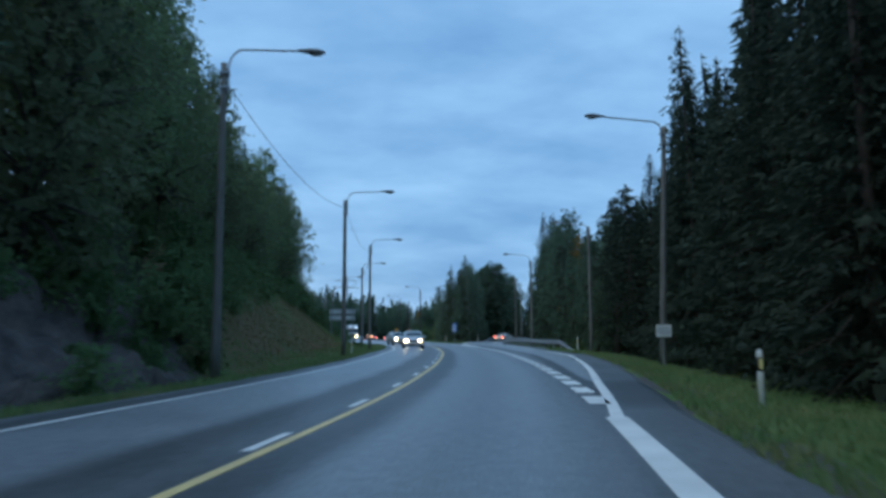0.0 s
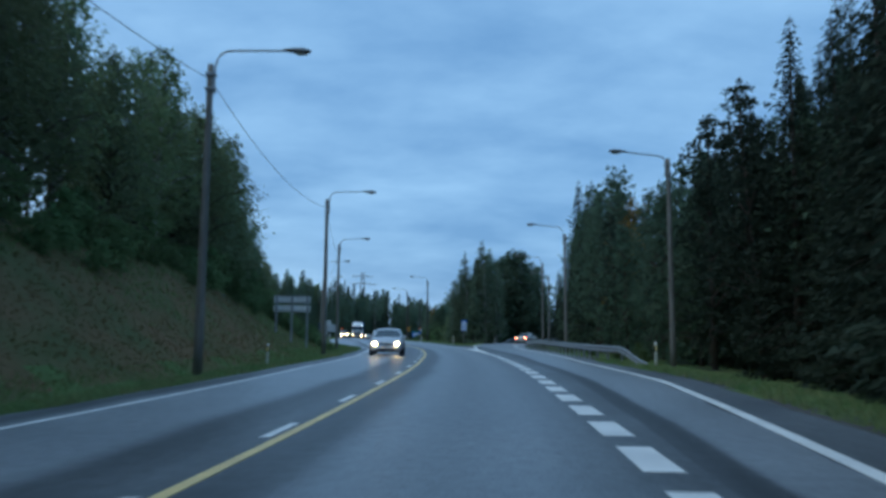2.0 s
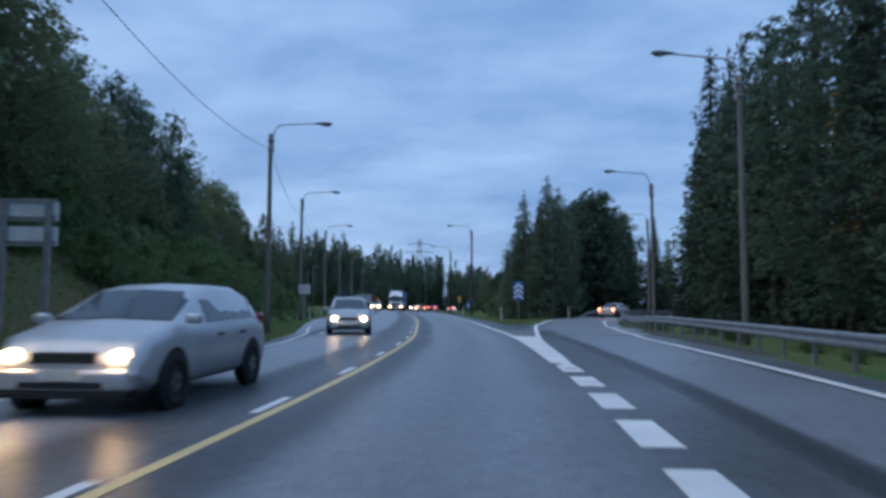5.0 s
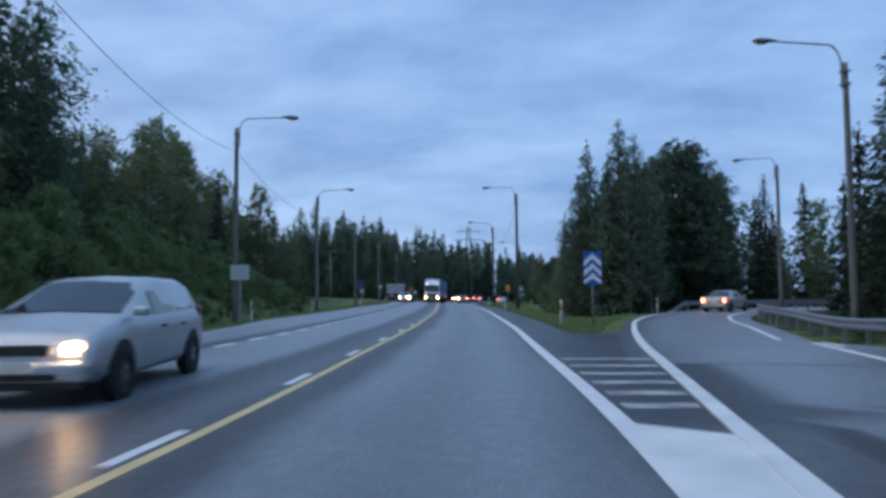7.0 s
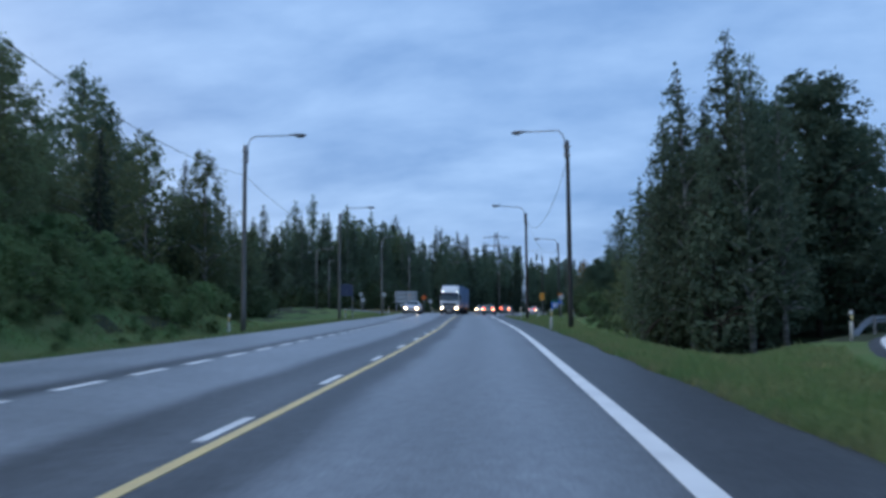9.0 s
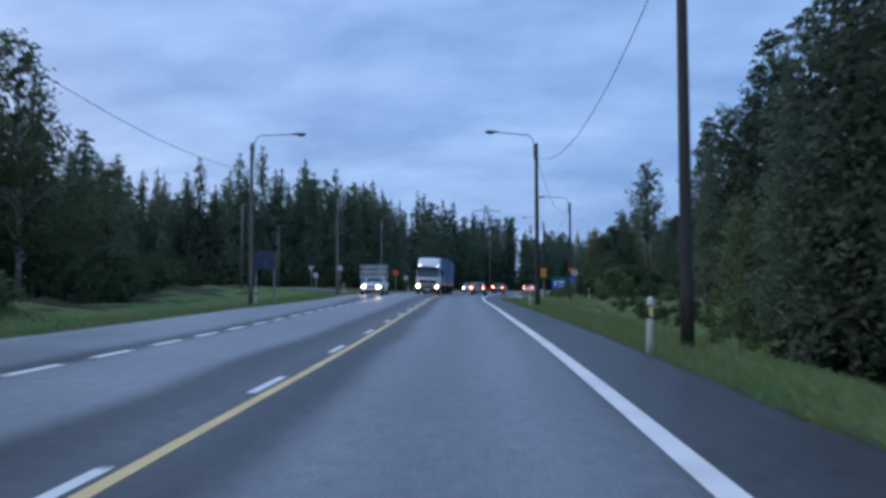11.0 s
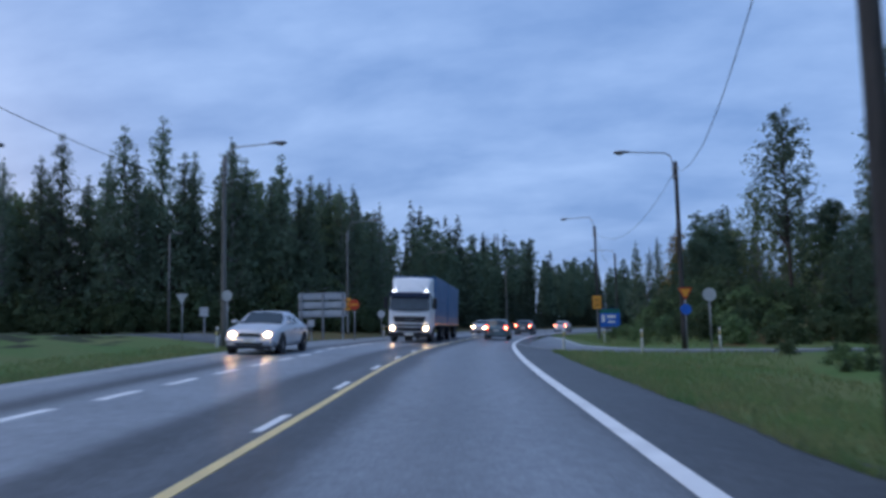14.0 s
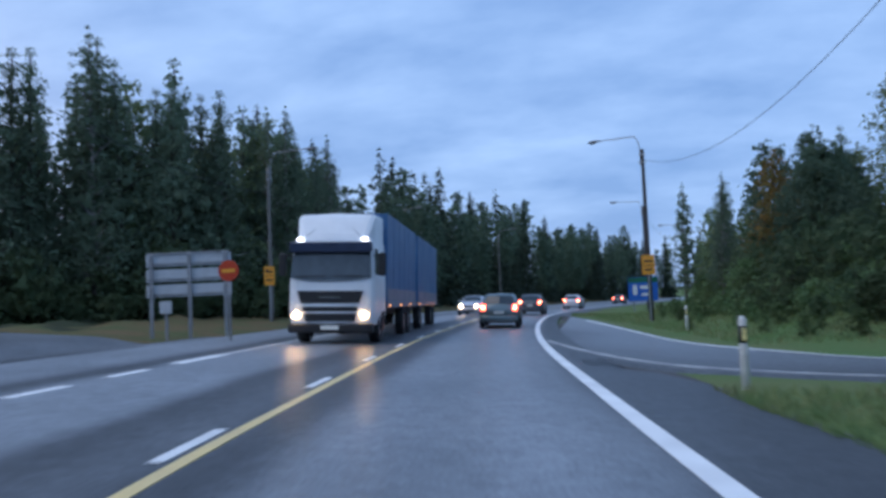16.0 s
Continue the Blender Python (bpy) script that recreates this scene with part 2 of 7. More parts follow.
DARK_LEAVES = foliage("dark_leaves", (0.096, 0.147, 0.095), (0.116, 0.157, 0.102), 0.2)
# Darker copy of the bush leaves, with shade below the tree row put in.
THICKET = foliage("thicket_leaves", (0.076, 0.112, 0.058), (0.094, 0.119, 0.062), 0.3)
BLADES = foliage("grass_blades", (0.185, 0.285, 0.108), (0.280, 0.290, 0.140), 0.1)

# ---- road line, levels and ground ----
LINE_Y = np.array([-60, -30, -10, 3, 11.4, 15.7, 21.4, 26.2, 31.9, 37.0, 47.9, 54.9, 61, 69, 77.4, 84.8, 90.6, 96.6, 102.5, 108, 115.4, 126, 138.4, 146.6, 152.9, 158.8, 164.6, 169.9, 175, 180.3, 185.5, 190, 197, 207, 216, 235, 260, 290, 330, 380, 450], float)
LINE_X = np.array([-16.5, -7.4, -2.9, -1.0, -0.13, 0.24, 0.57, 0.75, 0.92, 0.97, 0.95, 0.78, 0.50, 0.05, -0.70, -1.53, -2.43, -3.43, -4.37, -5.30, -6.65, -8.60, -11.0, -12.72, -14.05, -15.28, -16.5, -17.64, -18.73, -19.78, -20.75, -21.5, -22.65, -24.0, -24.9, -25.8, -24.7, -21.5, -14.5, -3.5, 13.5], float)


def spline(xs, ys):
    """A smooth curve through the knots: a natural cubic spline."""
    n = len(xs)
    h = np.diff(xs)
    a = np.zeros((n, n))
    r = np.zeros(n)
    a[0, 0] = a[-1, -1] = 1
    for i in range(1, n - 1):
        a[i, i - 1], a[i, i], a[i, i + 1] = h[i - 1], 2 * (h[i - 1] + h[i]), h[i]
        r[i] = 6 * ((ys[i + 1] - ys[i]) / h[i] - (ys[i] - ys[i - 1]) / h[i - 1])
    k = np.linalg.solve(a, r)

    def value(x):
        x = np.asarray(x, float)
        i = np.clip(np.searchsorted(xs, x) - 1, 0, n - 2)
        d, e = x - xs[i], xs[i + 1] - x
        return k[i] * e**3 / (6 * h[i]) + k[i + 1] * d**3 / (6 * h[i]) + (ys[i] / h[i] - k[i] * h[i] / 6) * e + (ys[i + 1] / h[i] - k[i + 1] * h[i] / 6) * d

    return value


_fine = np.arange(-60, 451, 1.0)
_raw = spline(LINE_Y, LINE_X)(_fine)
_win = np.hanning(11)
_win /= _win.sum()
_pad = np.concatenate([_raw[0] + (_raw[1] - _raw[0]) * np.arange(-5, 0), _raw, _raw[-1] + (_raw[-1] - _raw[-2]) * np.arange(1, 6)])
_smooth = np.convolve(_pad, _win, "valid")
_slope = np.gradient(_smooth, _fine)


def line_x(y):
    return np.interp(y, _fine, _smooth)


def line_dx(y):
    return np.interp(y, _fine, _slope)


def across(x, y):
    """Metres to the right of the yellow line."""
    return (x - line_x(y)) / np.sqrt(1 + line_dx(y) ** 2)


def place(y, u):
    """The plan point u metres to the right of the yellow line."""
    d = line_dx(y)
    n = np.sqrt(1 + d * d)
    return line_x(y) + u / n, y - u * d / n


def step(a, b, v):
    t = np.clip((np.asarray(v, float) - a) / (b - a), 0, 1)
    return t * t * (3 - 2 * t)


def road_level(x, y):
    u = np.clip(across(x, y), -16, 6)
    bank = np.interp(y, [148, 158, 166, 176, 186, 260, 320, 420], [0, 0.4, 1.2, 1.9, 2.2, 2.2, 2, 1])
    fall = np.interp(y, [-60, 178, 186, 198, 213, 232, 257, 300, 450], [0, 0, -0.03, -0.20, -0.36, -0.46, -0.76, -1.4, -3.0])
    return fall - np.tan(np.radians(bank)) * (u - 1.9)


def left_edge(y):
    """The left edge line."""
    return np.interp(y, [-60, 14, 26, 40, 47, 52, 58, 65, 69, 81, 89, 93, 103, 110, 113, 117, 122, 150, 158, 163, 168, 175, 183, 187, 192, 450],
                     [-3.9, -3.9, -3.66, -3.65, -3.75, -3.85, -3.7, -3.65, -3.8, -3.9, -4.5, -5.1, -6.4, -7.05, -7.4, -7.8, -7.85, -7.8, -7.5, -6.75, -6.05, -5.88, -5.9, -6.15, -6.6, -6.6])


def left_pave(y):
    """The left rim of the asphalt."""
    return left_edge(y) - np.interp(y, [60, 95], [0.95, 0.45])


def right_pave(y):
    """How far the pavement and its flat verge reach on the right."""
    return np.interp(y, [-60, 10, 14, 24, 37, 44, 60, 84, 97, 106, 450], [5.2, 5.2, 5.5, 6.7, 8.0, 8.7, 8.7, 9.9, 11.6, 5.6, 5.6])


# the exit ramp swings off to the right: its left line, then an arc
RAMP_IN = spline(np.array([70, 77, 81, 87, 92, 97, 101, 110.5, 114.5, 118.5, 124.5, 131.5], float), np.array([3.9, 3.55, 3.28, 3.06, 2.96, 2.86, 2.88, 3.2, 3.42, 3.85, 4.85, 6.75], float))


def ramp_rows():
    """Left-line points of the ramp, by arc."""
    pts = [(float(RAMP_IN(y)), y) for y in np.arange(72, 131, 1.5)]
    x, y = pts[-1]
    heading = math.atan2(pts[-1][0] - pts[-2][0], pts[-1][1] - pts[-2][1])
    for i in range(84):
        heading += 0.05 if i < 24 else 0.004
        x, y = x + 1.5 * math.sin(heading), y + 1.5 * math.cos(heading)
        pts.append((x, y))
    return np.array(pts)


RAMP = ramp_rows()
_d = np.gradient(RAMP, axis=0)
_d /= np.linalg.norm(_d, axis=1)[:, None]
RAMP_N = np.stack([_d[:, 1], -_d[:, 0]], -1)
SIDE_RIGHT_NEAR = [(40, 187), (5, 190), (-8, 192.2), (-13, 193.0), (-15.6, 193.8), (-17.2, 195.8), (-18.4, 198.6), (-19.4, 202)]
SIDE_RIGHT_FAR = [(40, 190.0), (5, 193.0), (-10.2, 195.4), (-13.6, 199.4), (-15.4, 203.6), (-16.6, 211), (-18.4, 222), (-20.3, 231)]
SIDE_LEFT_NEAR = [(-27.0, 188.0), (-29.5, 190.0), (-34, 192.6), (-40, 194), (-60, 195), (-95, 195)]
SIDE_LEFT_FAR = [(-29.8, 206), (-31.5, 203.4), (-36, 202.6), (-42, 202), (-60, 202), (-95, 202)]


def middle(a, b):
    """Closely set points along the middle of a side road, and its half width there."""
    a, b = np.array(a, float), np.array(b, float)
    t = np.linspace(0, len(a) - 1, 60)
    k = np.arange(len(a))
    f = lambda v: np.stack([np.interp(t, k, v[:, 0]), np.interp(t, k, v[:, 1])], -1)
    return np.concatenate([(f(a) + f(b)) / 2, np.linalg.norm(f(a) - f(b), axis=1)[:, None] / 2], 1)


PAVED = np.concatenate([np.concatenate([RAMP + 2.1 * RAMP_N, np.full((len(RAMP), 1), 2.8)], 1), middle(SIDE_RIGHT_NEAR, SIDE_RIGHT_FAR), middle(SIDE_LEFT_NEAR, SIDE_LEFT_FAR)])


def paved_gap(x, y):
    """Metres to the nearest side road or ramp edge, negative on it."""
    x, y = np.asarray(x, float), np.asarray(y, float)
    return np.min(np.hypot(x[..., None] - PAVED[:, 0], y[..., None] - PAVED[:, 1]) - PAVED[:, 2], axis=-1)


def ground_smooth(x, y):
    u = across(x, y)
    dl = left_pave(y) - 0.3 - u
    dr = u - right_pave(y)
    z = road_level(x, y) - 0.05
    z = z - 0.22 * step(0.2, 1.6, dl) * (1 - step(2.0, 4.0, dl))
    rise = np.interp(y, [-60, 45, 66, 80, 95, 112, 126, 135, 145, 155, 450], [6.5, 6.2, 5.4, 3.8, 3.3, 3.4, 3.2, 2.3, 0.9, 0.3, 0.1])
    z = z + rise * (step(1.8, np.interp(y, [-60, 30, 46, 84, 102, 140, 160, 450], [7.5, 8.0, 11.5, 10.5, 7.8, 7.2, 11.5, 11.5]), dl)) + 0.35 * rise * step(11, 40, dl)
    z = z + 1.3 * step(9.5, 18, u) * np.interp(y, [200, 207, 236, 252], [0, 1, 1, 0.2])
    # a low verge, then the hollow between road and ramp that runs on as a ditch
    z = z - 0.35 * step(0.3, 3.5, dr) * np.interp(y, [100, 110, 450], [1.0, 0.25, 0.2])
    depth = np.interp(y, [104, 114, 124, 150, 160, 178, 187, 191], [0, 0.7, 1.35, 1.4, 1.2, 0.9, 0.25, 0])
    back = np.interp(y, [150, 160, 190], [0.1, 0.65, 0.7])
    return z - depth * step(0.8, 7.0, dr) * (1 - back * step(7.5, 13, dr)) * step(0.4, 6.0, paved_gap(x, y))


def ground_level(x, y):
    """The ground with its lumps."""
    u = across(x, y)
    dl = left_pave(y) - 0.3 - u
    dr = u - right_pave(y)
    far = np.maximum(dl, dr)
    gap = paved_gap(x, y)
    lump = 0.35 * step(3, 10, far) * step(0.5, 4.0, gap)
    n = np.sin(x * 0.9 + 1.3 * np.sin(y * 0.31)) * np.cos(y * 0.7 + np.sin(x * 0.43)) + 0.5 * np.sin(x * 2.1 + y * 1.3)
    return ground_smooth(x, y) + lump * n * 0.55 + 0.02 * step(0.4, 1.5, far) * step(0.5, 2.0, gap) * np.sin(x * 5.1) * np.sin(y * 4.3) - 0.05 * (1 - step(-0.9, -0.25, gap))


def mesh_object(name, verts, faces, mat, parent=None, smooth=False, uv=None, indices=None):
    me = bpy.data.meshes.new(name)
    me.from_pydata([tuple(map(float, v)) for v in verts], [], faces)
    for one in (mat if isinstance(mat, (list, tuple)) else [mat]):
        me.materials.append(one)
    if indices is not None:
        me.polygons.foreach_set("material_index", indices)
    if smooth:
        me.polygons.foreach_set("use_smooth", [True] * len(me.polygons))
    if uv is not None:
        layer = me.uv_layers.new(name="lane")
        loops = np.zeros(len(me.loops), np.int32)
        me.loops.foreach_get("vertex_index", loops)
        layer.data.foreach_set("uv", np.asarray(uv, np.float32)[loops].ravel())
    me.update()
    ob = new(name, me)
    if parent:
        ob.parent = parent
    return ob


def grid_faces(rows, cols):
    return [(i * cols + j, i * cols + j + 1, (i + 1) * cols + j + 1, (i + 1) * cols + j) for i in range(rows - 1) for j in range(cols - 1)]


def build_ground():
    ys = np.concatenate([[-2600, -1200, -500, -200, -110], np.arange(-60, 300, 1.25), np.arange(300, 450, 6), [520, 650, 900, 1500, 2800]])
    us = np.concatenate([[-2600, -1200, -500, -250, -160, -110, -80, -65, -52, -44], np.arange(-38, -4, 0.85), np.arange(-4, 4, 2), np.arange(4, 34, 0.85), [38, 45, 55, 70, 95, 140, 220, 450, 1200, 2600]])
    Y, U = np.meshgrid(ys, us, indexing="ij")
    yc = np.clip(Y, -60, 450)
    # far from the road the rows run straight across
    d = line_dx(yc) * np.clip(1.6 - np.abs(U) / 90, 0, 1)
    n = np.sqrt(1 + d * d)
    X = line_x(yc) + U / n
    YY = Y - U * d / n
    yy = np.clip(YY, -60, 450)
    Z = ground_level(X, yy)
    u = across(X, yy)
    dl = left_pave(yy) - 0.3 - u
    dr = u - right_pave(yy)
    verts = np.stack([X, YY, Z], -1).reshape(-1, 3)
    rows, cols = len(ys), len(us)
    faces = grid_faces(rows, cols)
    faces = [f[::-1] for f in faces]
    c = lambda A: (A[:-1, :-1] + A[1:, 1:]) / 2
    jit = np.random.RandomState(4).normal(0, 0.7, c(dl).shape) + 0.9 * np.sin(c(YY) * 0.9 + 2 * np.sin(c(X) * 0.7)) + 0.7 * np.sin(c(X) * 2.3 + c(YY) * 0.37)
    kind = np.zeros(c(dl).shape, int)
    cl, crr, cy = c(dl), c(dr), c(YY)
    wide = np.interp(cy, [-60, 30, 60, 84, 95, 140, 150, 192, 204], [1.2, 1.4, 2.6, 3.4, 6.0, 5.0, 14, 14, 1.0])
    kind[(cl > wide + 0.6 * jit)] = 1
    kind[(cl > np.interp(cy, [-60, 22, 30, 46, 84, 100, 120, 150, 190, 200, 450], [1.8, 2.0, 6, 12, 10, 6.0, 5.5, 6.0, 9, 10, 9]) + 1.6 * jit) | (crr > np.interp(cy, [-60, 100, 112, 150, 162, 450], [6.0, 6.0, 9.0, 9.0, 17, 17]) + jit)] = 2
    kind[(crr > 10 + jit) & (cy > 200) & (cy < 250)] = 1
    kind[(cl > -0.6) & (cl < 0.25)] = 3
    kind[(crr > -0.5) & (crr < 0.1 + 0.25 * jit) & (c(U) < 12) & ((cy < 97) | (cy > 106))] = 3
    ob = mesh_object("ground", verts, faces, [GRASS, HEATH, FOREST_FLOOR, GRAVEL], smooth=True, indices=kind.ravel())
    return tagged(ob, "rough grass verge with brown heath slope and forest floor", "ground", kind="structure")


build_ground()


def ribbon(name, pts_left, pts_right, lift, mat, parent=None, cuts=1, uv_across=None, taper=0.0):
    """A sheet between two rows of plan points, laid on the smooth ground, with a small edge face."""
    a, b = np.asarray(pts_left, float), np.asarray(pts_right, float)
    n = len(a)
    cols = cuts + 1
    verts, uv = [], []
    for i in range(n):
        for j in range(cols):
            t = j / cuts
            p = a[i] * (1 - t) + b[i] * t
            verts.append((p[0], p[1], float(ground_smooth(p[0], p[1])) + lift))
            if uv_across is not None:
                uv.append((uv_across[i][0] * (1 - t) + uv_across[i][1] * t, i))
            else:
                uv.append((1.5 + t * 2, i))
    faces = [f[::-1] for f in grid_faces(n, cols)]
    # skirts down to the ground
    base = len(verts)
    for j, sign in ((0, 1), (cols - 1, -1)):
        for i in range(n):
            v = verts[i * cols + j]
            w = (a[i] - b[i]) * (sign * taper / max(1e-6, np.linalg.norm(a[i] - b[i])))
            verts.append((v[0] + w[0], v[1] + w[1], v[2] - min(lift + 0.03, 0.09)))
            uv.append(uv[i * cols + j])
    for k, j in enumerate((0, cols - 1)):
        for i in range(n - 1):
            q = (i * cols + j, (i + 1) * cols + j, base + k * n + i + 1, base + k * n + i)
            faces.append(q if k else q[::-1])
    return mesh_object(name, verts, faces, mat, parent, uv=uv)


def lane_points(ys, u):
    u = np.broadcast_to(u, np.shape(ys))
    x, y = place(ys, u)
    return np.stack([x, y], -1)


ROAD_Y = np.concatenate([np.arange(-58, 300, 1.5), np.arange(300, 440, 4)])
_wob = lambda y: 0.07 * np.sin(y * 1.13) + 0.06 * np.sin(y * 2.9 + 1) + 0.05 * np.sin(y * 0.41)
LEFT_U = left_pave(ROAD_Y) + 0.6 * _wob(ROAD_Y + 31)
RIGHT_U = np.interp(ROAD_Y, [-60, 9, 13.6, 20.6, 24, 30.5, 37.7, 44.6, 57.8, 64, 77, 84.3, 93, 97, 99.5, 101, 102.5, 104, 450],
                    [4.9, 4.9, 5.0, 5.6, 6.1, 6.8, 7.5, 8.2, 8.0, 8.5, 9.0, 9.4, 10.3, 11.0, 9.6, 8.2, 5.9, 5.35, 5.4]) + np.interp(ROAD_Y, [192.4, 194.2, 231, 233], [0, -1.15, -1.15, 0]) + _wob(ROAD_Y) * np.interp(ROAD_Y, [103, 108], [0.4, 1])


def build_road():
    """The carriageway, column by column; the exit lane has its own light wheel tracks and dark seams."""
    verts, uv = [], []
    for y, L, R in zip(ROAD_Y, LEFT_U, RIGHT_U):
        inner = float(across(RAMP_IN(y), y)) if 70 < y < 110 else 0.0
        if R > 5.6 and y > 86.5:
            inner = min(inner, R - 0.6)
            cols = [(L, L), (-6.5, -6.5), (-4.2, -4.2), (-2, -2), (0, 0), (2, 2), (3.7, 3.7), (4.1, 4.3), (4.4, 4.6), (max(4.45, inner), 4.7), (max(4.5, min(inner + 1.2, R - 0.2)), 6.3), (max(4.6, min(inner + 2.6, R - 0.1)), 7.4), (R, 7.0)]
        elif R > 5.6:
            cols = [(L, L), (-6.5, -6.5), (-4.2, -4.2), (-2, -2), (0, 0), (2, 2), (3.7, 3.6), (4.1, 3.68), (max(4.15, 3.95 + 0.38 * max(0.2, R - 5.8)), 3.72), (4.5 + 0.38 * max(0.2, R - 5.8), 6.3), (max(4.75, R - 1.25), 7.4), (max(4.85, R - 1.0), 3.75), (R, 3.7)]
        else:
            rim = float(np.interp(y, [14, 20], [3.7, 5]))
            cols = [(L, L), (-6.5, -6.5), (-4.2, -4.2), (-2, -2), (0, 0), (2, 2), (3.7, 3.7)] + [(u, min(u, rim)) for u in (4.1, 4.3, 4.45, 4.6, 4.8)] + [(R, rim)]
        for u, v in cols:
            u = max(u, L)
            px, py = place(np.float64(y), u)
            verts.append((float(px), float(py), float(ground_smooth(px, py)) + 0.05))
            uv.append((max(v, L), y))
    n, m = len(ROAD_Y), 13
    faces = [f[::-1] for f in grid_faces(n, m)]
    base = len(verts)
    for j, out in ((0, -0.35), (m - 1, 0.35)):
        rim = np.array([verts[i * m + j] for i in range(n)])
        run = np.gradient(rim[:, :2], axis=0)
        run /= np.linalg.norm(run, axis=1)[:, None]
        for i in range(n):
            px, py = rim[i, 0] + out * run[i, 1], rim[i, 1] - out * run[i, 0]
            verts.append((float(px), float(py), min(rim[i, 2], float(ground_smooth(px, py)) + 0.05) - 0.09))
            uv.append(uv[i * m + j])
    for k, j in enumerate((0, m - 1)):
        for i in range(n - 1):
            q = (i * m + j, (i + 1) * m + j, base + k * n + i + 1, base + k * n + i)
            faces.append(q if k else q[::-1])
    return mesh_object("road", verts, faces, ASPHALT, uv=uv)


road = build_road()
tagged(road, "worn grey asphalt road with damp dark seams", "road", kind="structure")


def stripe(name, y0, y1, u0, u1, mat=None, lift=0.056, parent=None, du=0.0):
    n = max(2, int((y1 - y0) / 1.2) + 1)
    ys = np.linspace(y0, y1, n)
    return ribbon(name, lane_points(ys, u0), lane_points(ys, u1), lift, mat or PAINT, parent or road)


def stripe_by(name, ys, us, width, mat=None, lift=0.056, parent=None):
    """A painted line along given offsets."""
    yy = np.arange(ys[0], ys[-1] + 0.01, 1.0)
    uu = np.interp(yy, ys, us)
    return ribbon(name, lane_points(yy, uu - width / 2), lane_points(yy, uu + width / 2), lift, mat or PAINT, parent or road)


_y = np.arange(-50, 300, 1.0)
shift = lambda y: np.interp(y, [-50, 50, 75, 120, 132, 158, 168, 186, 195, 300], [0.03, 0.0, 0.06, 0.10, 0.02, 0.0, 0.08, 0.10, 0.04, 0.04])
stripe_by("yellow_line", _y, shift(_y), 0.13, YELLOW)
for i in range(-11, 46):
    y0 = float(np.interp(i, [-11, 0, 3, 12, 17, 24, 30, 34, 46], [-23.5, 28.5, 42.4, 84.4, 108.6, 141.9, 170.8, 190.0, 247.5]))
    c = float(shift(y0)) - 0.2
    stripe("lane_dash", y0, y0 + 1.4, c - 0.06, c + 0.06)
for y0, y1, mat in ((-50, 100, PAINT), (100, 192.5, PAINT_DULL)):
    _y = np.arange(y0, y1, 1.0)
    stripe_by("edge_line", _y, left_edge(_y), 0.12, mat)
for i in range(44):
    y0 = float(np.interp(i, [0, 1, 3, 7, 9, 12, 25, 27, 30, 32, 34, 36, 39, 43], [88.3, 90.95, 96.7, 107.5, 112.5, 119.5, 150.6, 155.6, 162.1, 166.5, 171.3, 176.1, 183.4, 193.9]))
    c = float(np.interp(y0, [88, 106, 112, 120, 127, 150, 157, 161, 165, 170, 178, 182, 185, 189, 195], [-3.85, -3.75, -3.85, -3.86, -4.0, -4.05, -4.05, -3.85, -3.58, -3.33, -3.17, -3.2, -3.42, -3.6, -3.74]))
    w = 0.16 if i == 43 else 0.1
    stripe("turn_lane_dash", y0, y0 + (2.6 if i == 43 else 1.4), c - w, c + w)
stripe("turn_lane_line", 196.6, 218, -3.79, -3.69)
stripe_by("exit_line", np.array([-50, 6, 13.6]), np.array([3.9, 3.95, 3.99]), 0.32)
for i in range(25):
    y0 = 15.02 + 2.335 * i
    stripe("exit_dash", y0, y0 + 1.5, 3.80, 4.18)
stripe_by("ramp_edge_line", np.array([13.0, 20.6, 24, 30.5, 37.7, 44.6, 57.8, 64, 77, 84.3, 93, 98]),
          np.array([4.0, 4.65, 5.05, 5.75, 6.5, 7.15, 7.2, 7.55, 8.1, 8.45, 9.75, 10.6]), 0.2)
stripe_by("right_edge_line", np.array([73, 80, 90, 100, 150, 191, 300]), np.array([3.86, 3.86, 3.86, 3.86, 3.86, 3.86, 3.9]), 0.21)

# the exit ramp
_rim = np.interp(np.arange(len(RAMP)), [18, 26], [0.5, 0.17])[:, None]
ramp = ribbon("ramp_road", (RAMP - _rim * RAMP_N)[14:], (RAMP + 5.0 * RAMP_N)[14:], 0.055, ASPHALT, cuts=6, taper=0.35, uv_across=[(5.7, 8.2)] * len(RAMP[14:]))
tagged(ramp, "curving asphalt exit ramp", "road", kind="structure")
ribbon("ramp_line", RAMP - 0.1 * RAMP_N, RAMP + 0.1 * RAMP_N, 0.074, PAINT, ramp)
ribbon("ramp_line", (RAMP + 4.15 * RAMP_N)[17:], (RAMP + 4.32 * RAMP_N)[17:], 0.060, PAINT, ramp)

# painted nose and its bars
ys = np.linspace(73, 86.3, 12)
ribbon("painted_nose", lane_points(ys, 3.85), np.stack([RAMP_IN(ys), ys], -1), 0.058, PAINT, road, cuts=2)
for y0 in (87.7, 88.75, 89.85, 90.95, 92.2, 93.5):
    ys = np.linspace(y0, y0 + 0.38, 3)
    a = np.stack([line_x(ys) + 4.1, ys], -1)
    b = np.stack([RAMP_IN(ys + 0.15) - 0.14, ys + 0.15], -1)
    ribbon("nose_bar", a, b, 0.057, PAINT_WORN, road)

# side roads


